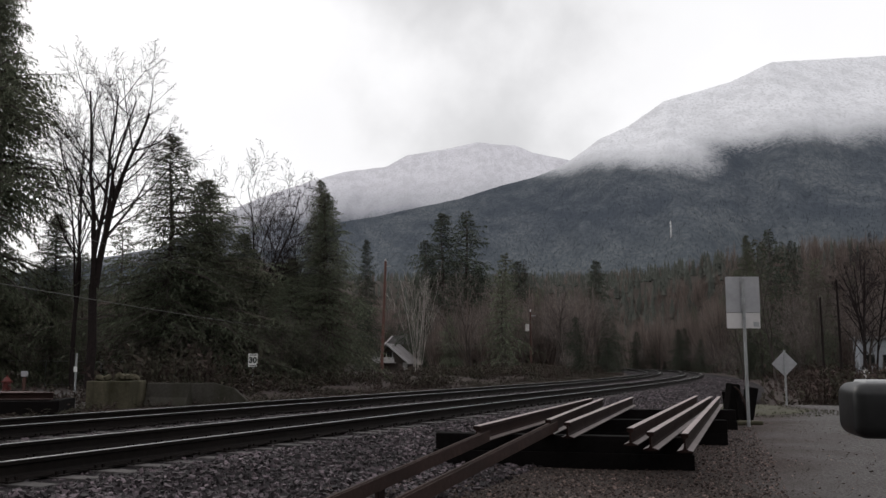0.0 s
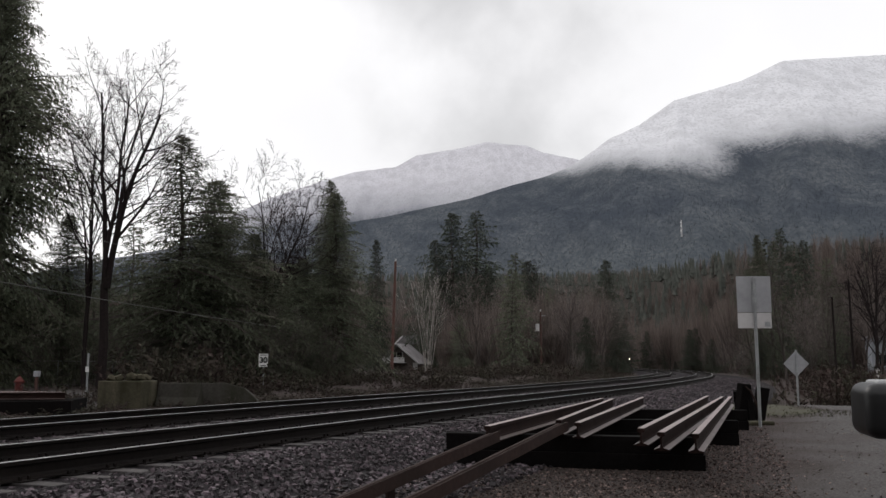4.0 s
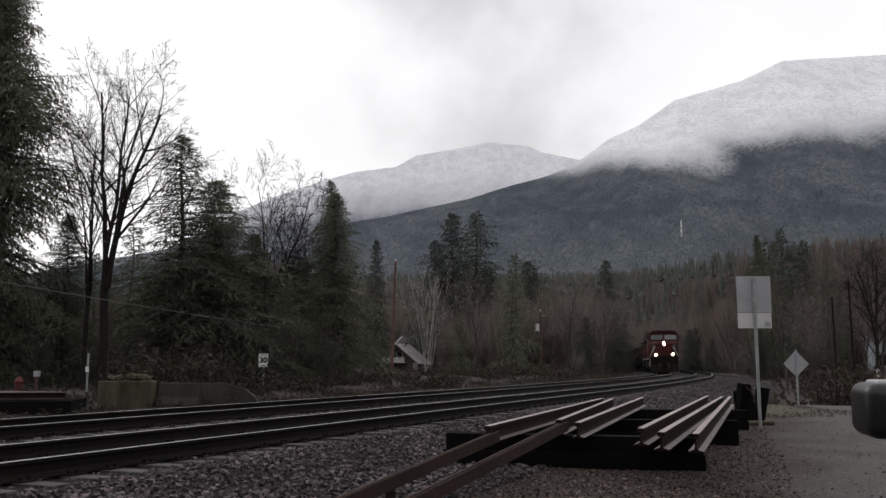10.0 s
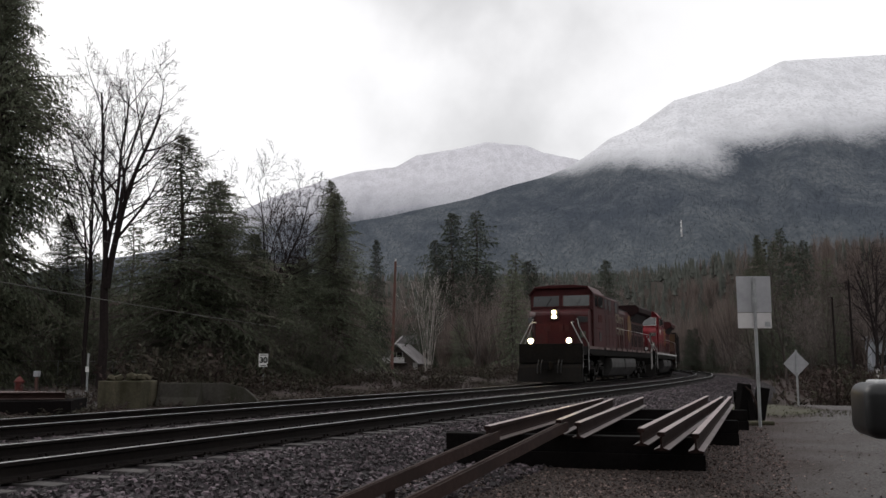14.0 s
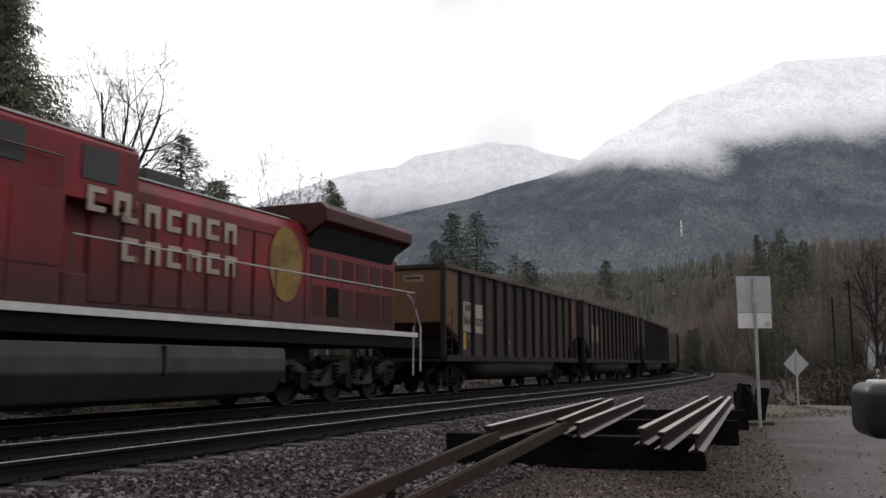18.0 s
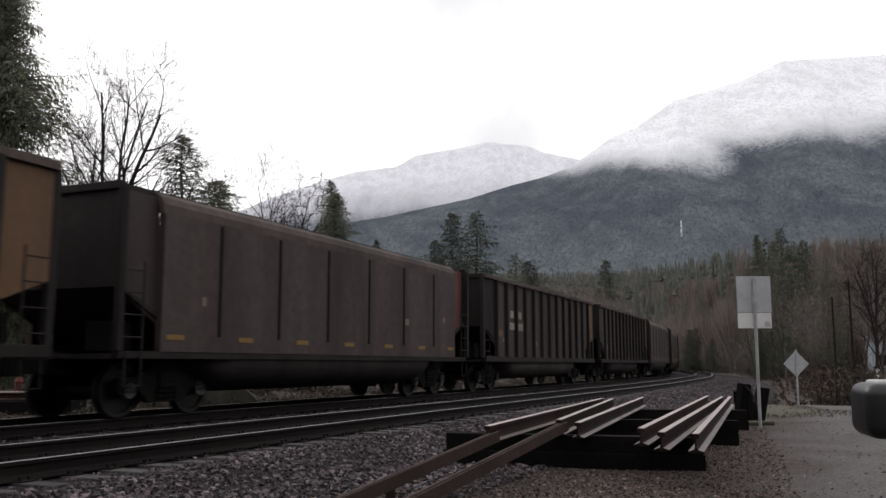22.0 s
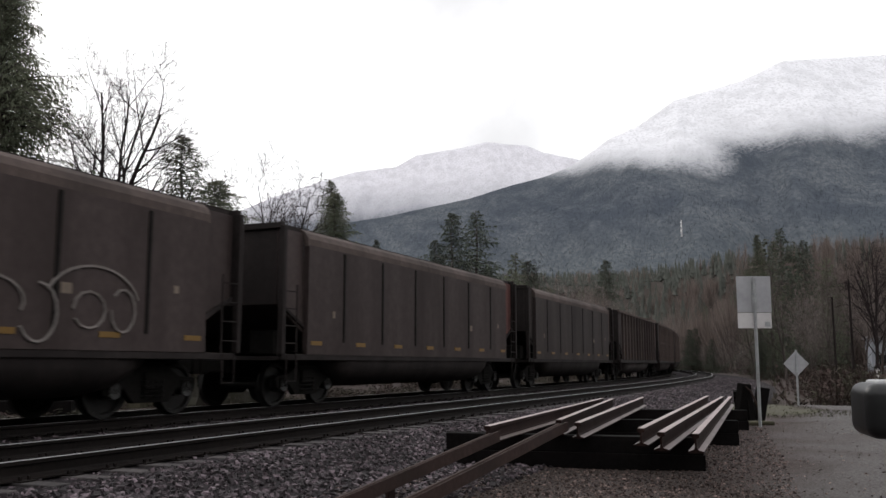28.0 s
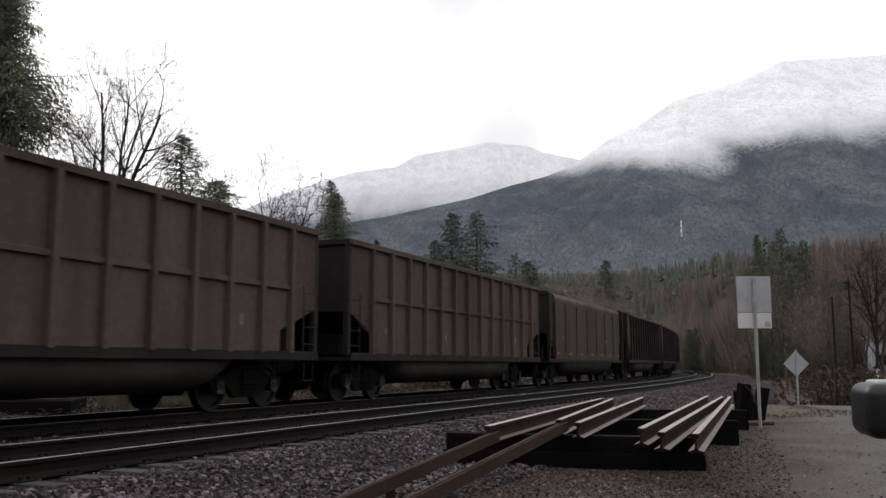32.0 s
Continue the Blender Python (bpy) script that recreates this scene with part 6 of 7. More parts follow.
# ---- stones of the ballast and the car park ----
def stones(name, label, spots, sizes, material, seed, flat=0.85):
    rng = np.random.default_rng(seed)
    n = len(spots)
    cube = np.array([(x, y, z) for z in (-1, 1) for x, y in ((-1, -1), (1, -1), (1, 1), (-1, 1))], float) * 0.72
    tri = np.array([(0, 2, 1), (0, 3, 2), (4, 5, 6), (4, 6, 7), (0, 1, 5), (0, 5, 4), (1, 2, 6), (1, 6, 5), (2, 3, 7), (2, 7, 6), (3, 0, 4), (3, 4, 7)])
    v = cube[None] + rng.normal(0, 0.26, (n, 8, 3))
    v = v * (np.asarray(sizes)[:, None, None] * rng.uniform(0.6, 1.3, (n, 1, 3))) * (1, 1, flat)
    a, b = rng.uniform(0, 6.28, n), rng.normal(0, 0.8, n)
    ca, sa, cb, sb = np.cos(a)[:, None], np.sin(a)[:, None], np.cos(b)[:, None], np.sin(b)[:, None]
    x, y, z = v[..., 0] * cb + v[..., 2] * sb, v[..., 1], v[..., 2] * cb - v[..., 0] * sb
    v = np.stack([x * ca - y * sa, x * sa + y * ca, z], -1) + np.asarray(spots)[:, None]
    f = (tri[None] + 8 * np.arange(n)[:, None, None]).reshape(-1, 3)
    return tagged(link(name, soup(name, v.reshape(-1, 3), f), material), label, "gravel", kind="stuff")


def bed_z(off):
    return np.interp(off, (-4.0, -2.1, 5.8, 8.0, 9.2), (-0.75, -0.21, -0.21, -0.43, -0.75))


gr = np.random.default_rng(91)


def along_bed(n, s0, s1, o0, o1, power=1.0):
    s = s0 + (s1 - s0) * gr.random(n) ** power
    o = gr.uniform(o0, o1, n)
    t = np.interp(s, LINE_S, LINE_T)
    x, y = np.interp(s, LINE_S, LINE_X) + o * np.sin(t), np.interp(s, LINE_S, LINE_Y) - o * np.cos(t)
    z = np.maximum(bed_z(o), height(x, y))
    return np.stack([x, y, z + 0.005], 1)


near_side = np.concatenate([along_bed(38000, -4, 36, 3.962 + 1.3, 3.962 + 4.6, 1.35), along_bed(2600, -4, 36, 3.962 + 0.85, 3.962 + 1.3, 1.2) - (0, 0, 0.02)])
far_side = along_bed(9000, 30, 75, 3.962 + 0.9, 3.962 + 4.2, 1.2)
between = along_bed(9000, -2, 60, 0.9, 3.962 - 0.9, 1.2)
inside = np.concatenate([along_bed(7000, -6, 45, 3.962 - 0.7, 3.962 + 0.7, 1.3), along_bed(4000, 0, 45, -0.7, 0.7, 1.3), along_bed(4000, 2, 50, -3.0, -0.9, 1.2)])
inside[:, 2] -= 0.015
behind = along_bed(5000, -22, -3, -3.0, 3.962 + 4.0)
sp = np.concatenate([behind, near_side, far_side, between, inside])
stones("ballast_stones", "grey crushed ballast stones beside the tracks", sp, gr.uniform(0.011, 0.037, len(sp)), GRAVEL, 92)

gy = 5.5 + 14.5 * gr.random(60000) ** 1.3
gx = gr.uniform(-0.22, 0.5, 60000) * gy
keep = (beside(gx, gy) > 5.0)
gx, gy = gx[keep], gy[keep]
keep = gr.random(len(gx)) < np.where(gx > 0.33 * gy + 0.6, 0.05, 0.9)
gx, gy = gx[keep], gy[keep]
sp = np.stack([gx, gy, height(gx, gy) + 0.003], 1)
stones("loose_grit", "loose stones and grit on damp earth", sp, gr.uniform(0.004, 0.014, len(sp)) * gr.choice([0.7, 1.0, 1.6], len(sp), p=[0.4, 0.5, 0.1]), LITTER, 93, 0.55)


def ground_patch(name, label, category, material, inside_of, x0, x1, y0, y1, step, lift):
    """A sheet of another surface that follows the ground a few millimetres above it, with a ragged edge."""
    nx, ny = int((x1 - x0) / step), int((y1 - y0) / step)
    X_, Y_ = np.meshgrid(np.linspace(x0, x1, nx + 1), np.linspace(y0, y1, ny + 1))
    m = inside_of(X_ + 0.35 * wave(X_, Y_, 1.7), Y_ + 0.35 * wave(Y_, X_, 1.3, 2.0))
    Z_ = height(X_.ravel(), Y_.ravel()).reshape(X_.shape) + lift * np.clip(m * 4, -1, 1)
    k = nx + 1
    f = [(j * k + i, j * k + i + 1, (j + 1) * k + i + 1, (j + 1) * k + i) for j in range(ny) for i in range(nx) if m[j, i] > -0.4 or m[j + 1, i + 1] > -0.4]
    me = soup(name, np.stack([X_.ravel(), Y_.ravel(), Z_.ravel()], 1), f)
    me.shade_smooth()
    return tagged(link(name, me, material), label, category, kind="structure")


ground_patch("moss_verge", "mossy grass verge below the signs", "grass", MOSS, lambda x, y: 1.5 - np.hypot((x - 8.8) / 1.1, (y - 25.5) / 2.2), 4, 14, 17, 32, 0.3, 0.045)

# tufts of grass on the verge
tg = np.random.default_rng(95)
a = tg.uniform(0, 6.28, 2600)
r = np.sqrt(tg.random(2600))
tx, ty = 8.7 + 2.2 * r * np.cos(a), 25.0 + 4.2 * r * np.sin(a)
tp = np.stack([tx, ty, height(tx, ty)], 1)
tl = tg.uniform(0.03, 0.09, 2600)
tv = sprays(tp, np.stack([tg.normal(0, 0.5, 2600), tg.normal(0, 0.5, 2600), np.ones(2600)], 1), tl, tl * 0.12, np.zeros(2600), tg)
tagged(link("grass", soup("grass", tv, np.arange(len(tv)).reshape(-1, 4)), MOSS), "short mossy grass beside the sign posts", "grass", kind="stuff")


# ---- the stack of old rails ----
def lying(a, b, roll=0.0):
    """The pose of a thing that lies from a to b along its own y."""
    a, b = Vector(a), Vector(b)
    y = (b - a).normalized()
    x = y.cross(Vector((0, 0, 1))).normalized()
    z = x.cross(y)
    m = Matrix((x, y, z)).transposed().to_4x4()
    return Matrix.Translation((a + b) / 2) @ m @ pose(0, 0, 0, 0, roll, 0)


def old_rail(a, b, roll=0.0, web=OLDRAIL, top=OLDTOP, label="old rusty rail with a worn shiny head, stacked on timbers", name="old_rail", k=1.0):
    L = (Vector(b) - Vector(a)).length
    ob = tagged(part(name, Shape().prism([(p * k, (z + 0.005) * k) for p, z in RAIL_WEB], -L / 2, L / 2), web), label, "rail", "stacked rails")
    if web is OLDRAIL:               # the foot's flat faces are coloured paler, as sky sheen on them
        ob.data.materials.append(SHEENFOOT)
        for q in ob.data.polygons:
            if abs(q.normal.z) > 0.7 and q.center.z < -0.1:
                q.material_index = 1
    ob.matrix_world = lying(a, b, roll)
    head = part("rail_head", Shape().prism([(p * k, q * k) for p, q in ((-0.034, 0.0015), (0.034, 0.0015), (0.030, 0.006), (-0.030, 0.006))], -L / 2 + 0.002, L / 2 - 0.002), top, ob, "worn pale running surface")
    return ob


ZR = 0.215
for a, b in (((0.48, 9.76), (3.18, 17.72)), ((1.41, 10.85), (3.35, 17.5)), ((1.56, 10.32), (4.14, 18.34)), ((2.09, 9.41), (5.70, 19.1)), ((2.17, 8.87), (5.88, 18.66)), ((2.45, 8.65), (6.05, 18.66))):
    old_rail((*a, ZR), (*b, ZR))
# two that lean from the ground on to the stack, foot towards the car park
old_rail((-0.62, 6.6, -0.27), (1.36, 10.55, 0.17), -90, RUSTDARK, RUSTDARK, "rusty light rail leaning on its side against the stack", k=0.74)
old_rail((-1.18, 6.6, -0.27), (0.50, 9.70, 0.12), -90, RUSTDARK, RUSTDARK, "rusty light rail leaning on its side against the stack", k=0.74)


def timber(a, b, z0, h, w, label="black creosoted timber laid under the rails"):
    L = (Vector(b) - Vector(a)).length
    ob = tagged(part("timber", Shape().box(-w / 2, w / 2, -L / 2, L / 2, -h / 2, h / 2), TIMBER, bevel=0.012), label, "timber", "stacked timbers")
    ob.matrix_world = lying((*a, z0 + h / 2), (*b, z0 + h / 2))
    return ob


for (a, b) in (((0.04, 11.45), (3.12, 10.62)), ((2.6, 17.35), (5.82, 17.0))):
    timber(a, b, -0.375, 0.2, 0.27)
    timber((a[0] + 0.03, a[1] + 0.02), (b[0] - 0.02, b[1]), -0.175, 0.2, 0.25)
timber((0.3, 11.75), (3.2, 10.95), -0.375, 0.21, 0.25)
timber((1.2, 14.4), (4.6, 13.9), -0.375, 0.21, 0.26)
timber((1.2, 14.4), (4.6, 13.9), -0.165, 0.19, 0.26)
for a, b, r in (((-0.5, 7.9), (-0.44, 8.12), 0), ((-0.18, 7.75), (-0.12, 7.95), 0)):
    jb = tagged(part("joint_bar", Shape().box(-0.02, 0.02, -0.09, 0.09, 0, 0.15), RUSTDARK, bevel=0.006), "dark steel joint bar beside the rusty rail", "joint bar", "joint bars")
    jb.matrix_world = lying((*a, -0.36), (*b, -0.36))

# dark heap of tie ends with a bent strap, by the sign post
for k, (x, y, h, t, l) in enumerate(((6.65, 19.9, 0.86, 12, 20), (6.88, 19.95, 0.82, -8, 40), (7.1, 20.05, 0.78, 15, 10), (6.8, 20.25, 0.7, -14, 75))):
    ob = tagged(part("tie_butt", Shape().box(-0.12, 0.12, -0.10, 0.10, 0, h), TIMBER, bevel=0.012), "black tie butt standing in a heap", "timber", "heap of tie butts")
    ob.matrix_world = pose(x, y, -0.39, t * 0.4, t * 0.6, l)
strap = Shape().tube([(6.75, 19.75, 0.40), (6.86, 19.72, 0.30), (6.98, 19.70, 0.0), (7.02, 19.70, -0.3), (7.05, 19.70, -0.37)], 0.022, 6)
tagged(part("bent_strap", strap, RUSTDARK), "bent rusty steel strap hanging off the heap", "strap")
pl = tagged(part("concrete_lump", Shape().box(-0.28, 0.22, -0.15, 0.15, 0, 0.09), CONC, bevel=0.035), "flat pale lump of concrete by the sign post", "concrete lump")
pl.location = (6.55, 18.25, float(height(6.55, 18.25)[0]) - 0.01)


# ---- signs ----
def post_sign(name, x, y, h, label, category, r=0.03, square=False):
    z = float(height(x, y)[0]) - 0.05
    sg = base(name, Matrix.Translation((x, y, z)), label, category)
    if square:
        part("post", Shape().box(-r, r, -r * 0.6, r * 0.6, 0, h), GALV, sg, bevel=0.004)
    else:
        part("post", Shape().tube([(0, 0, 0), (0, 0, h)], r, 10), GALV, sg)
    return sg


sg = post_sign("road_sign", 6.28, 17.6, 3.03, "large two-panel road sign seen from its grey back", "road sign", 0.032)
part("upper_panel", Shape().prism([(-0.34, 2.32), (0.35, 2.32), (0.35, 3.05), (-0.34, 3.05)], 0.036, 0.046), SIGNBACK, sg, "grey upper panel", bevel=0.004)
part("lower_panel", Shape().prism([(-0.34, 2.0), (0.34, 2.0), (0.34, 2.31), (-0.34, 2.31)], 0.036, 0.046), SIGNPALE, sg, "paler lower panel", bevel=0.004)
part("stiffener", Shape().box(-0.045, 0.045, 0.0, 0.037, 2.32, 3.0), GALV, sg, bevel=0.004)
part("sticker", Shape().box(0.2, 0.31, 0.030, 0.0365, 2.03, 2.13), GALV, sg)

sg = post_sign("diamond_sign", 11.75, 29.3, 2.0, "diamond warning sign seen from its grey back", "road sign", 0.03, True)
dz = 1.54
part("diamond_panel", Shape().prism([(0, dz - 0.43), (0.43, dz), (0, dz + 0.43), (-0.43, dz)], 0.02, 0.03), SIGNBACK, sg, "grey diamond-shaped panel", bevel=0.004)
sg = post_sign("diamond_sign", 33.5, 68, 1.9, "small far diamond warning sign", "road sign", 0.03, True)
part("diamond_panel", Shape().prism([(0, 1.15), (0.36, 1.5), (0, 1.85), (-0.36, 1.5)], -0.03, -0.02), SIGNPALE, sg)

sg = post_sign("speed_sign", -7.72, 37.9, 1.58, "white railway speed sign on a pale post", "speed sign", 0.025)
part("panel", Shape().prism([(-0.2, 1.06), (0.2, 1.06), (0.2, 1.61), (-0.2, 1.61)], -0.045, -0.035), WHITE, sg, bevel=0.003)
me = words("30", 0.33, bold=0.014)
nm = link("numerals", me, BLACKPAINT, sg, "black speed numerals")
nm.location = (0, -0.051, 1.33)
part("unreadable_line", Shape().box(-0.15, 0.15, -0.049, -0.045, 1.535, 1.57), BLACKPAINT, sg)
part("unreadable_line", Shape().box(-0.13, 0.13, -0.049, -0.045, 1.09, 1.125), BLACKPAINT, sg)

# ---- beyond the tracks ----
blk = base("concrete_block", pose(-9.2, 25.9, -0.38, 0, 0, -4), "mossy concrete block heaped with rubble", "concrete block")
part("block", Shape().box(-0.66, 0.62, -0.6, 0.6, 0, 0.80), CONC, blk, bevel=0.03)
rb = random.Random(7)
for k in range(14):
    q = part("rubble_lump", Shape().box(-0.14, 0.14, -0.1, 0.1, -0.06, 0.08), CONC, blk, bevel=0.03) if k == 0 else link("rubble_lump", lump, CONC, blk)
    lump = q.data
    q.matrix_local = pose(rb.uniform(-0.5, 0.5), rb.uniform(-0.45, 0.45), 0.83 + rb.uniform(0, 0.08), rb.uniform(-30, 30), rb.uniform(-30, 30), rb.uniform(0, 360))
BARRIER = [(-0.36, 0.0), (0.36, 0.0), (0.33, 0.10), (0.18, 0.30), (0.11, 0.72), (-0.11, 0.72), (-0.18, 0.30), (-0.33, 0.10)]
for x, y, L, t in ((-7.86, 26.45, 1.28, 174),):
    ob = tagged(part("concrete_barrier", Shape().prism(BARRIER, -L / 2, L / 2), CONCDARK, bevel=0.02), "dark mossy concrete barrier beside the tracks", "concrete barrier", "barriers")
    ob.matrix_world = pose(x, y, float(height(x, y)[0]) - 0.03, 0, 0, t - 90)
ob = tagged(part("concrete_barrier", Shape().prism([(-0.92, 0.0), (-1.06, 0.70), (-0.2, 0.72), (0.42, 0.55), (0.80, 0.22), (0.84, 0.0)], -0.16, 0.16), CONCDARK, bevel=0.025), "broken sloping concrete barrier beside the tracks", "concrete barrier", "barriers")
ob.matrix_world = pose(-6.42, 26.9, float(height(-6.42, 26.9)[0]) - 0.03, -8, 0, -4)
bu = base("bumper_timbers", pose(-10.95, 21.7, -0.40, 0, 0, 10), "low black timber crib beyond the tracks", "timber")
part("front_beam", Shape().box(-2.6, 1.78, -0.15, 0.15, 0.0, 0.40), TIMBER, bu, bevel=0.015)
part("rear_beam", Shape().box(-2.6, 1.5, 0.7, 1.0, 0.0, 0.42), TIMBER, bu, bevel=0.015)
part("end_beam", Shape().box(1.45, 1.72, 0.15, 1.9, 0.0, 0.41), TIMBER, bu, bevel=0.015)
for a, b in (((-14.9, 21.55), (-9.6, 22.5)), ((-15.4, 22.25), (-10.4, 23.15))):
    old_rail((*a, 0.19), (*b, 0.19), 0, OLDRAIL, OLDTOP, "old rail lying on the black timber crib")
for x, y, h in ((-14.5, 36.0, 1.65), ):
    mp = base("marker_post", Matrix.Translation((x, y, float(height(x, y)[0]) - 0.05)), "slim white marker post with a small plate", "post")
    part("post", Shape().tube([(0, 0, 0), (0, 0, h)], 0.045, 8), GALV, mp)
    part("plate", Shape().box(-0.07, 0.07, -0.06, -0.05, 0.9, 1.12), WHITE, mp)
fence = base("wire_fence", Matrix.Translation((-21.0, 42.0, -0.4)), "grey pipe-and-wire fence below the trees", "fence")
for k in range(5):
    part("fence_post", Shape().tube([(k * 2.5, k * 0.35, 0), (k * 2.5, k * 0.35, 1.5)], 0.03, 6), GALV, fence)
part("top_rail", Shape().tube([(0, 0, 1.48), (10, 1.4, 1.38)], 0.022, 6), GALV, fence)
net = Shape()
for k in range(34):
    net.tube([(k * 0.3, k * 0.042, 0.05), (k * 0.3, k * 0.042, 1.45)], 0.004, 3)
for k in range(6):
    net.tube([(0, 0, 0.1 + 0.25 * k), (10, 1.4, 0.1 + 0.23 * k)], 0.004, 3)
part("wire_mesh", net, GALV, fence)
REDPAINT = surf("faded_red_paint", (0.08, 0.01, 0.008), (0.11, 0.0175, 0.014), 0.6, 8, 2.0, 0.05, dirt=(0.04, 0.015, 0.0125), dirt_amount=0.5)
hy = base("fire_hydrant", pose(-16.3, 34.0, float(height(-16.3, 34.0)[0]) - 0.02, 0, 0, 25), "faded red fire hydrant beside the yard", "hydrant")
part("barrel", Shape().tube([(0, 0, 0), (0, 0, 0.60)], 0.15, 16).disc((0, 0, 0.05), (0, 0, 1), 0.21, 0.06, 16).disc((0, 0, 0.56), (0, 0, 1), 0.20, 0.07, 16), REDPAINT, hy, bevel=0.01)
part("bonnet", Shape().tube([(0, 0, 0.59), (0, 0, 0.66), (0, 0, 0.74)], 0.17, 16, 0.06), REDPAINT, hy)
part("top_nut", Shape().tube([(0, 0, 0.73), (0, 0, 0.80)], 0.035, 6), REDPAINT, hy)
for y in (-1, 1):
    part("outlet_cap", Shape().disc((0, y * 0.2, 0.42), (0, 1, 0), 0.075, 0.12, 12), REDPAINT, hy)
mb = base("meter_box", pose(-16.1, 35.0, float(height(-16.1, 35.0)[0]) - 0.03), "small pale box on a post", "box")
part("post", Shape().box(-0.05, 0.05, -0.05, 0.05, 0, 0.73), POLEWOOD, mb)
part("box", Shape().box(-0.11, 0.11, -0.08, 0.08, 0.72, 0.94), SIGNBACK, mb, bevel=0.015)


# ---- poles and wires ----
def pole(x, y, h, r, label, box=False, arm=True, lean=0.0, wood_of=POLEWOOD):
    z = float(height(x, y)[0]) - 0.2
    p = base("utility_pole", pose(x, y, z, 0, lean, 0), label, "utility pole", "utility poles")
    part("shaft", Shape().tube([(0, 0, 0), (0, 0, h)], r, 10, r * 0.7), wood_of, p)
    if arm:
        part("insulator", Shape().tube([(0, 0, h), (0, 0, h + 0.25)], 0.07, 8), SIGNPALE, p)
        part("bracket", Shape().box(-0.05, 0.6, -0.03, 0.03, h - 0.5, h - 0.42), GALV, p)
    if box:
        part("transformer", Shape().tube([(-0.38, 0, h - 2.2), (-0.38, 0, h - 1.4)], 0.22, 12), SIGNPALE, p, "pale grey transformer can", bevel=0.03)
    return p


pole(-4.95, 85.0, 11.0, 0.17, "tall brown wooden utility pole by the house", lean=1.6)
pole(11.15, 100.0, 7.0, 0.13, "slim wooden utility pole with a pale transformer", True)
pole(31.2, 70.0, 7.6, 0.10, "slim dark pole among the bare trees", arm=False, wood_of=DARKBARK)
pole(35.4, 76.0, 9.5, 0.12, "slim dark pole among the bare trees", arm=False, wood_of=DARKBARK)


def wire(a, b, sag, label="overhead wire sagging between poles", r=0.018):
    a, b = Vector(a), Vector(b)
    pts = [a.lerp(b, k / 16) - Vector((0, 0, sag * 4 * (k / 16) * (1 - k / 16))) for k in range(17)]
    return tagged(part("overhead_wire", Shape().tube(pts, r, 4), WIRE), label, "wire", "overhead wires")


wire((-11.03, 10.25, 2.9), (-4.75, 84.8, 3.55), 0.45, r=0.013)
wire((-11.6, 10.25, 4.4), (-4.75, 84.8, 6.4), 0.4, r=0.007)
wire((-4.75, 85.0, 4.6), (11.15, 100.0, 4.3), 1.6)
wire((-4.75, 85.0, 6.6), (11.15, 100.0, 6.2), 1.2, r=0.012)

# ---- the house behind the tracks ----
ROOF = surf("grey_shingle_roof", (0.19, 0.175, 0.18), (0.27, 0.25, 0.26), 0.85, 6, 0.6, 0.3, dirt=(0.09, 0.09, 0.08), dirt_amount=0.6)
SIDING = surf("white_siding", (0.36, 0.35, 0.35), (0.45, 0.44, 0.44), 0.7, 6, 0.5, 0.05, dirt=(0.3, 0.29, 0.27), dirt_amount=0.5)
DARKWALL = surf("brown_siding", (0.06, 0.05, 0.045), (0.10, 0.085, 0.075), 0.8, 6, 0.5, 0.1)
ho = base("house", pose(-6.2, 140, float(height(-6.2, 140)[0]) - 0.1, 0, 0, -14), "small house with a steep grey roof and white balcony", "house")
part("wall", Shape().box(-3.0, 2.2, -0.1, 6.0, 0, 2.3).prism([(-3.0, 2.3), (2.2, 2.3), (-0.9, 4.9)], -0.1, 6.0), DARKWALL, ho)
part("roof", Shape().prism([(-0.9, 5.15), (2.95, 1.95), (2.85, 1.8), (-0.9, 4.9)], -1.3, 6.6), ROOF, ho, bevel=0.02)
part("roof", Shape().prism([(-0.9, 5.15), (-0.9, 4.9), (-3.7, 2.2), (-3.8, 2.35)], -1.3, 6.6), ROOF, ho, bevel=0.02)
part("roof_trim", Shape().prism([(-0.9, 5.17), (2.97, 1.97), (2.85, 1.78), (-0.9, 4.88)], -1.36, -1.3), SIDING, ho)
part("balcony", Shape().box(-3.1, 0.4, -1.3, -1.2, 2.15, 2.95).box(-3.1, 0.4, -1.3, -0.1, 2.05, 2.15), SIDING, ho)
win = part("window", Shape().box(-2.2, -0.2, -0.16, -0.1, 2.6, 3.7), DARKGLASS, ho)
part("window_frame", Shape().box(-2.25, -2.15, -0.2, -0.12, 2.55, 3.75).box(-0.25, -0.15, -0.2, -0.12, 2.55, 3.75).box(-1.25, -1.15, -0.2, -0.12, 2.55, 3.75), SIDING, win)
part("gable_vent", Shape().box(1.6, 2.3, -0.4, -0.12, 1.0, 2.1), SIDING, ho)
ho = base("house", pose(-6.0, 165, float(height(-6.0, 165)[0]) - 0.3, 0, 0, 8), "pale-roofed house half hidden behind the first", "house")
part("wall", Shape().box(-2.5, 2.5, 0, 5, 0, 5.2), DARKWALL, ho)
part("roof", Shape().prism([(-2.9, 5.1), (2.9, 5.1), (1.4, 6.7), (-1.4, 6.7)], -0.4, 5.4), ROOF, ho)
bl = base("pale_building", pose(49.5, 95, float(height(49.5, 95)[0]) - 0.3, 0, 0, -20), "pale blue-grey building behind bare trees", "building")
PALEBLUE = surf("pale_blue_cladding", (0.42, 0.45, 0.5), (0.5, 0.53, 0.58), 0.7, 4, 0.5, 0.05, dirt=(0.3, 0.31, 0.33))
part("wall", Shape().box(-2.9, 4.5, 0, 6, 0, 4.6), PALEBLUE, bl)
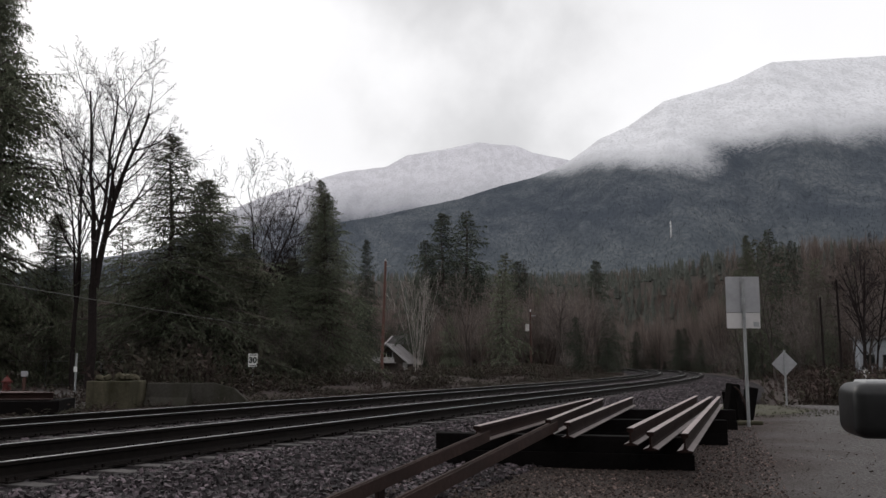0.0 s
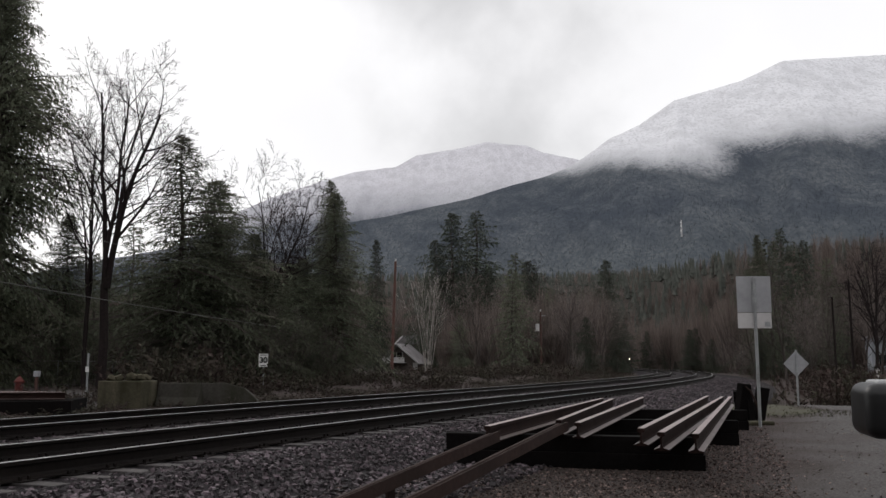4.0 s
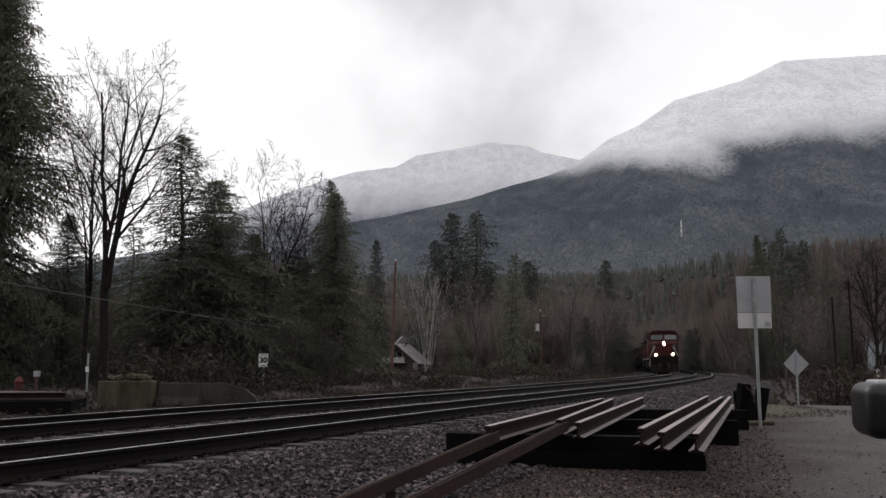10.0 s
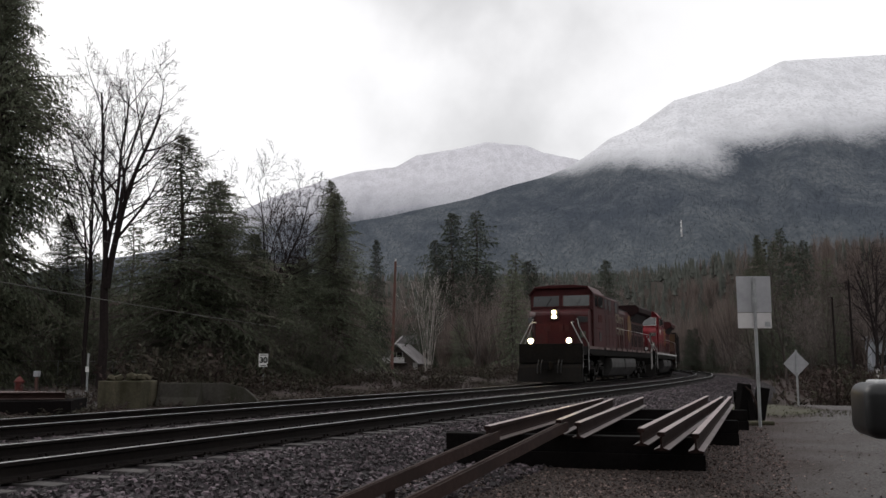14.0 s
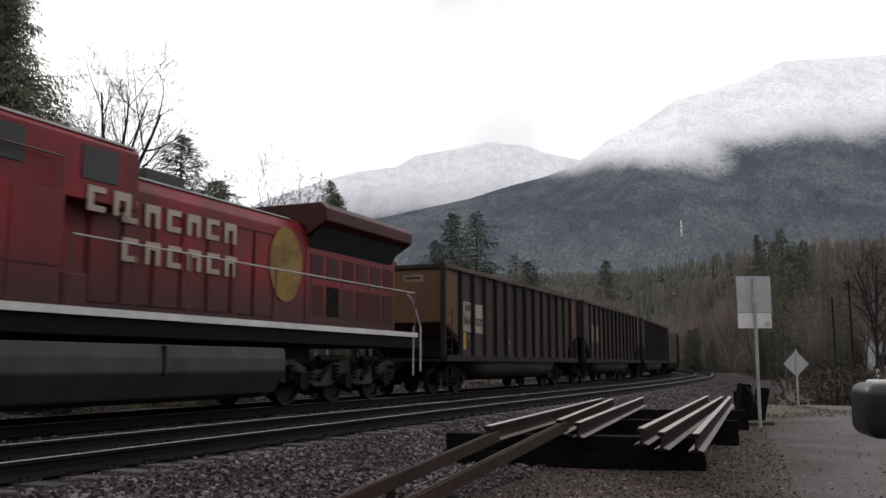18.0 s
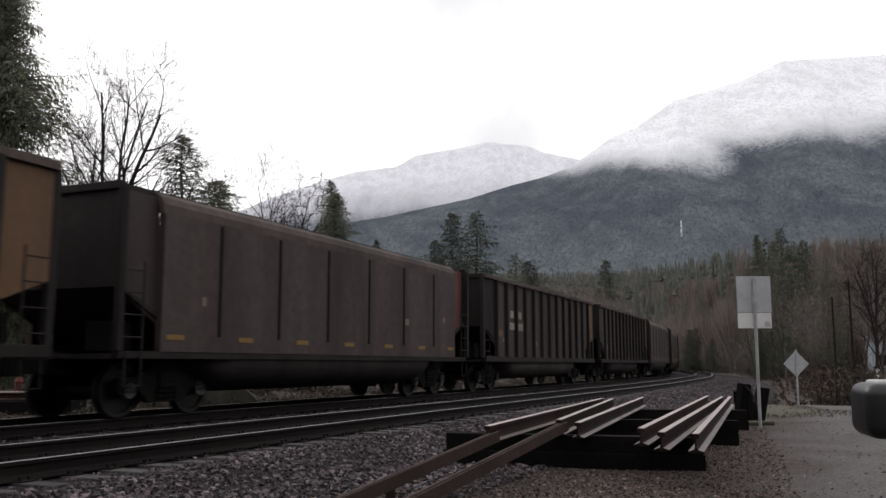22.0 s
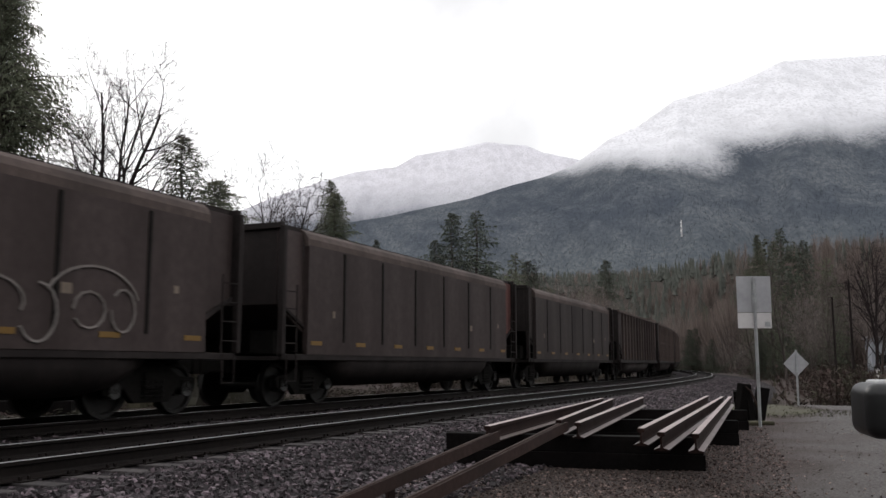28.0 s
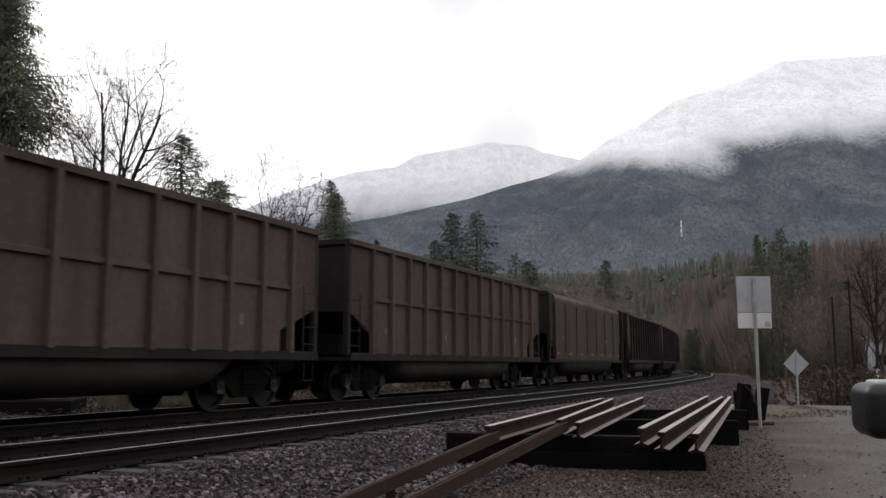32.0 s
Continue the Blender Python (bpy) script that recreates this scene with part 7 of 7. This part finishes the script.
part("roof", Shape().box(-3.2, 4.8, -0.4, 6.4, 4.6, 4.85), ROOF, bl)
for x in (-2.2, -0.6, 1.0):
    wv = part("window", Shape().box(x, x + 0.8, -0.05, 0.0, 1.6, 2.8), DARKGLASS, bl)
    part("window_frame", Shape().box(x - 0.06, x, -0.07, 0, 1.55, 2.85).box(x + 0.8, x + 0.86, -0.07, 0, 1.55, 2.85).box(x, x + 0.8, -0.07, 0, 2.8, 2.86), SIDING, wv)

# the radio mast on the slope
mh = 205.0
ms = base("radio_mast", Matrix.Translation((413, 1496, mh)), "thin pale lattice radio mast on the forested slope", "radio mast")
for k in range(3):
    a = k * 2.094
    part("mast_leg", Shape().tube([(1.6 * math.cos(a), 1.6 * math.sin(a), -10), (0.8 * math.cos(a), 0.8 * math.sin(a), 44)], 0.35, 4), SIGNPALE, ms)
lat = Shape()
for k in range(11):
    z = k * 4.0
    lat.tube([(1.2, 0, z), (-0.6, 1.0, z + 2), (-0.6, -1.0, z + 4)], 0.18, 3)
part("lattice", lat, SIGNPALE, ms)
for z in (26, 34, 40):
    part("dish", Shape().disc((-0.9, -1.4, z), (0.2, -1, 0), 1.4, 0.5, 12), WHITE, ms)

# ---- the parked car beside the camera ----
CARSILVER = surf("silver_car_paint", (0.30, 0.30, 0.31), (0.34, 0.34, 0.35), 0.3, 60, 1.0, 0.01, 0.55, dirt=(0.2, 0.195, 0.19), dirt_amount=0.35)
PLASTIC = surf("black_mirror_plastic", (0.008, 0.008, 0.0085), (0.013, 0.013, 0.0135), 0.4, 40, 2.0, 0.05)
TYRE = surf("tyre_rubber", (0.015, 0.015, 0.015), (0.03, 0.03, 0.03), 0.9, 20, 3.0, 0.2)
pc = base("parked_car", pose(2.016, 0.904, -0.36, 0, 0, -14), "silver car parked beside the gravel road", "car")
body = [(-2.35, 0.28), (2.22, 0.28), (2.30, 0.45), (2.28, 0.74), (2.15, 0.88), (1.2, 0.96), (-2.25, 0.95), (-2.4, 0.6)]
part("body", Shape().prism([(y, z) for y, z in body], -0.92, 0.92, "x"), CARSILVER, pc, bevel=0.09, smooth=True)
cabin = [(0.95, 0.90), (0.25, 1.45), (-1.3, 1.5), (-2.15, 0.95)]
part("cabin", Shape().prism(cabin, -0.72, 0.72, "x"), CARSILVER, pc, bevel=0.05)
part("windscreen", Shape().prism([(0.96, 0.95), (0.34, 1.42), (0.37, 1.44), (1.0, 0.97)], -0.66, 0.66, "x"), DARKGLASS, pc)
for s in (1, -1):
    part("side_window", Shape().prism([(0.7, 0.98), (0.2, 1.38), (-1.2, 1.42), (-1.8, 1.0)], s * 0.725 - 0.01, s * 0.725 + 0.01, "x"), DARKGLASS, pc)
    arm = part("mirror_arm", Shape().box(s * 0.8 if s > 0 else -0.98, 0.98 if s > 0 else -0.8, 1.08, 1.18, 1.09, 1.15), PLASTIC, pc, bevel=0.01)
    part("door_handle", Shape().box(s * 0.86 - 0.02, s * 0.86 + 0.02, -0.5, -0.28, 0.78, 0.82), PLASTIC, pc, bevel=0.005)
    part("headlight", Shape().box(s * 0.58 - 0.2, s * 0.58 + 0.2, 2.2, 2.28, 0.58, 0.7), LAMPOFF, pc, bevel=0.02)
    for y in (1.42, -1.5):
        wh = part("wheel", Shape().disc((s * 0.80, y, 0.32), (1, 0, 0), 0.32, 0.2, 22), TYRE, pc, bevel=0.02)
        part("rim", Shape().disc((s * 0.905, y, 0.32), (1, 0, 0), 0.2, 0.02, 16), GALV, wh)
mr = part("mirror_housing", Shape().box(-1.25, -0.98, 1.02, 1.24, 1.062, 1.20), PLASTIC, pc, "black mirror housing, sky highlight on its top laid on as a pale strip", bevel=0.032, smooth=True, rounds=5)
# sky light on the housing's top edge, drawn as a thin pale piece
part("mirror_cap", Shape().box(-1.215, -0.985, 1.06, 1.20, 1.19, 1.207), GALV, mr, bevel=0.008, smooth=True, rounds=3)
part("mirror_housing", Shape().box(0.98, 1.25, 1.02, 1.24, 1.045, 1.20), PLASTIC, pc, "black mirror housing", bevel=0.035)


def front_at(t):
    """How far along the line the train's front coupler stands at t seconds."""
    return -25.562 - 15.0307 * (t - 18) - 0.5 * 0.0167 * (t - 18) ** 2


def along(s, tc):
    x0, y0, _ = line(s - tc)
    x1, y1, _ = line(s + tc)
    return pose(float(x0 + x1) / 2, float(y0 + y1) / 2, 0, 0, 0, math.degrees(math.atan2(y0 - y1, x0 - x1)))


def motions():
    times = [0.0, 0.1] + [0.5 * k for k in range(1, 64)] + [31.9, 32.0]
    train = [(loco_lead, LL / 2, 6.8), (loco_second, 1.5 * LL, 6.8)] + [(c, 2 * LL + (i + 0.5) * CAR - float(np.interp(i, (0, 1, 4, 6, 9, 12), (0.05, 0.1, 0.22, 0.25, 0.09, 0.02))), CAR / 2 - 2.42) for i, c in enumerate(CARS)]
    for thing, back, tc in train:
        walk(thing, [(t, along(front_at(t) + back, tc)) for t in times])
        for tr in [o for o in thing.children if o.name.split(".")[0] == "truck"]:
            for w in [o for o in tr.children if o.name.split(".")[0] == "wheelset"]:
                r = 0.52 if thing in (loco_lead, loco_second) else 0.457
                home = w.location.copy()
                own = back - tr.location.x - home.x
                near = [k for k in range(961) if -14 < front_at(k / 30) + own < 46]
                keys = sorted({0, 960, *near})
                rows, angle, last = [], 0.0, None
                for k in keys:
                    if last is not None and (k in near and last in near):
                        angle += math.degrees((front_at(last / 30) - front_at(k / 30)) / r)
                    rows.append((k / 30, pose(home.x, home.y, home.z, 0, angle, 0)))
                    last = k
                walk(w, rows)


motions()
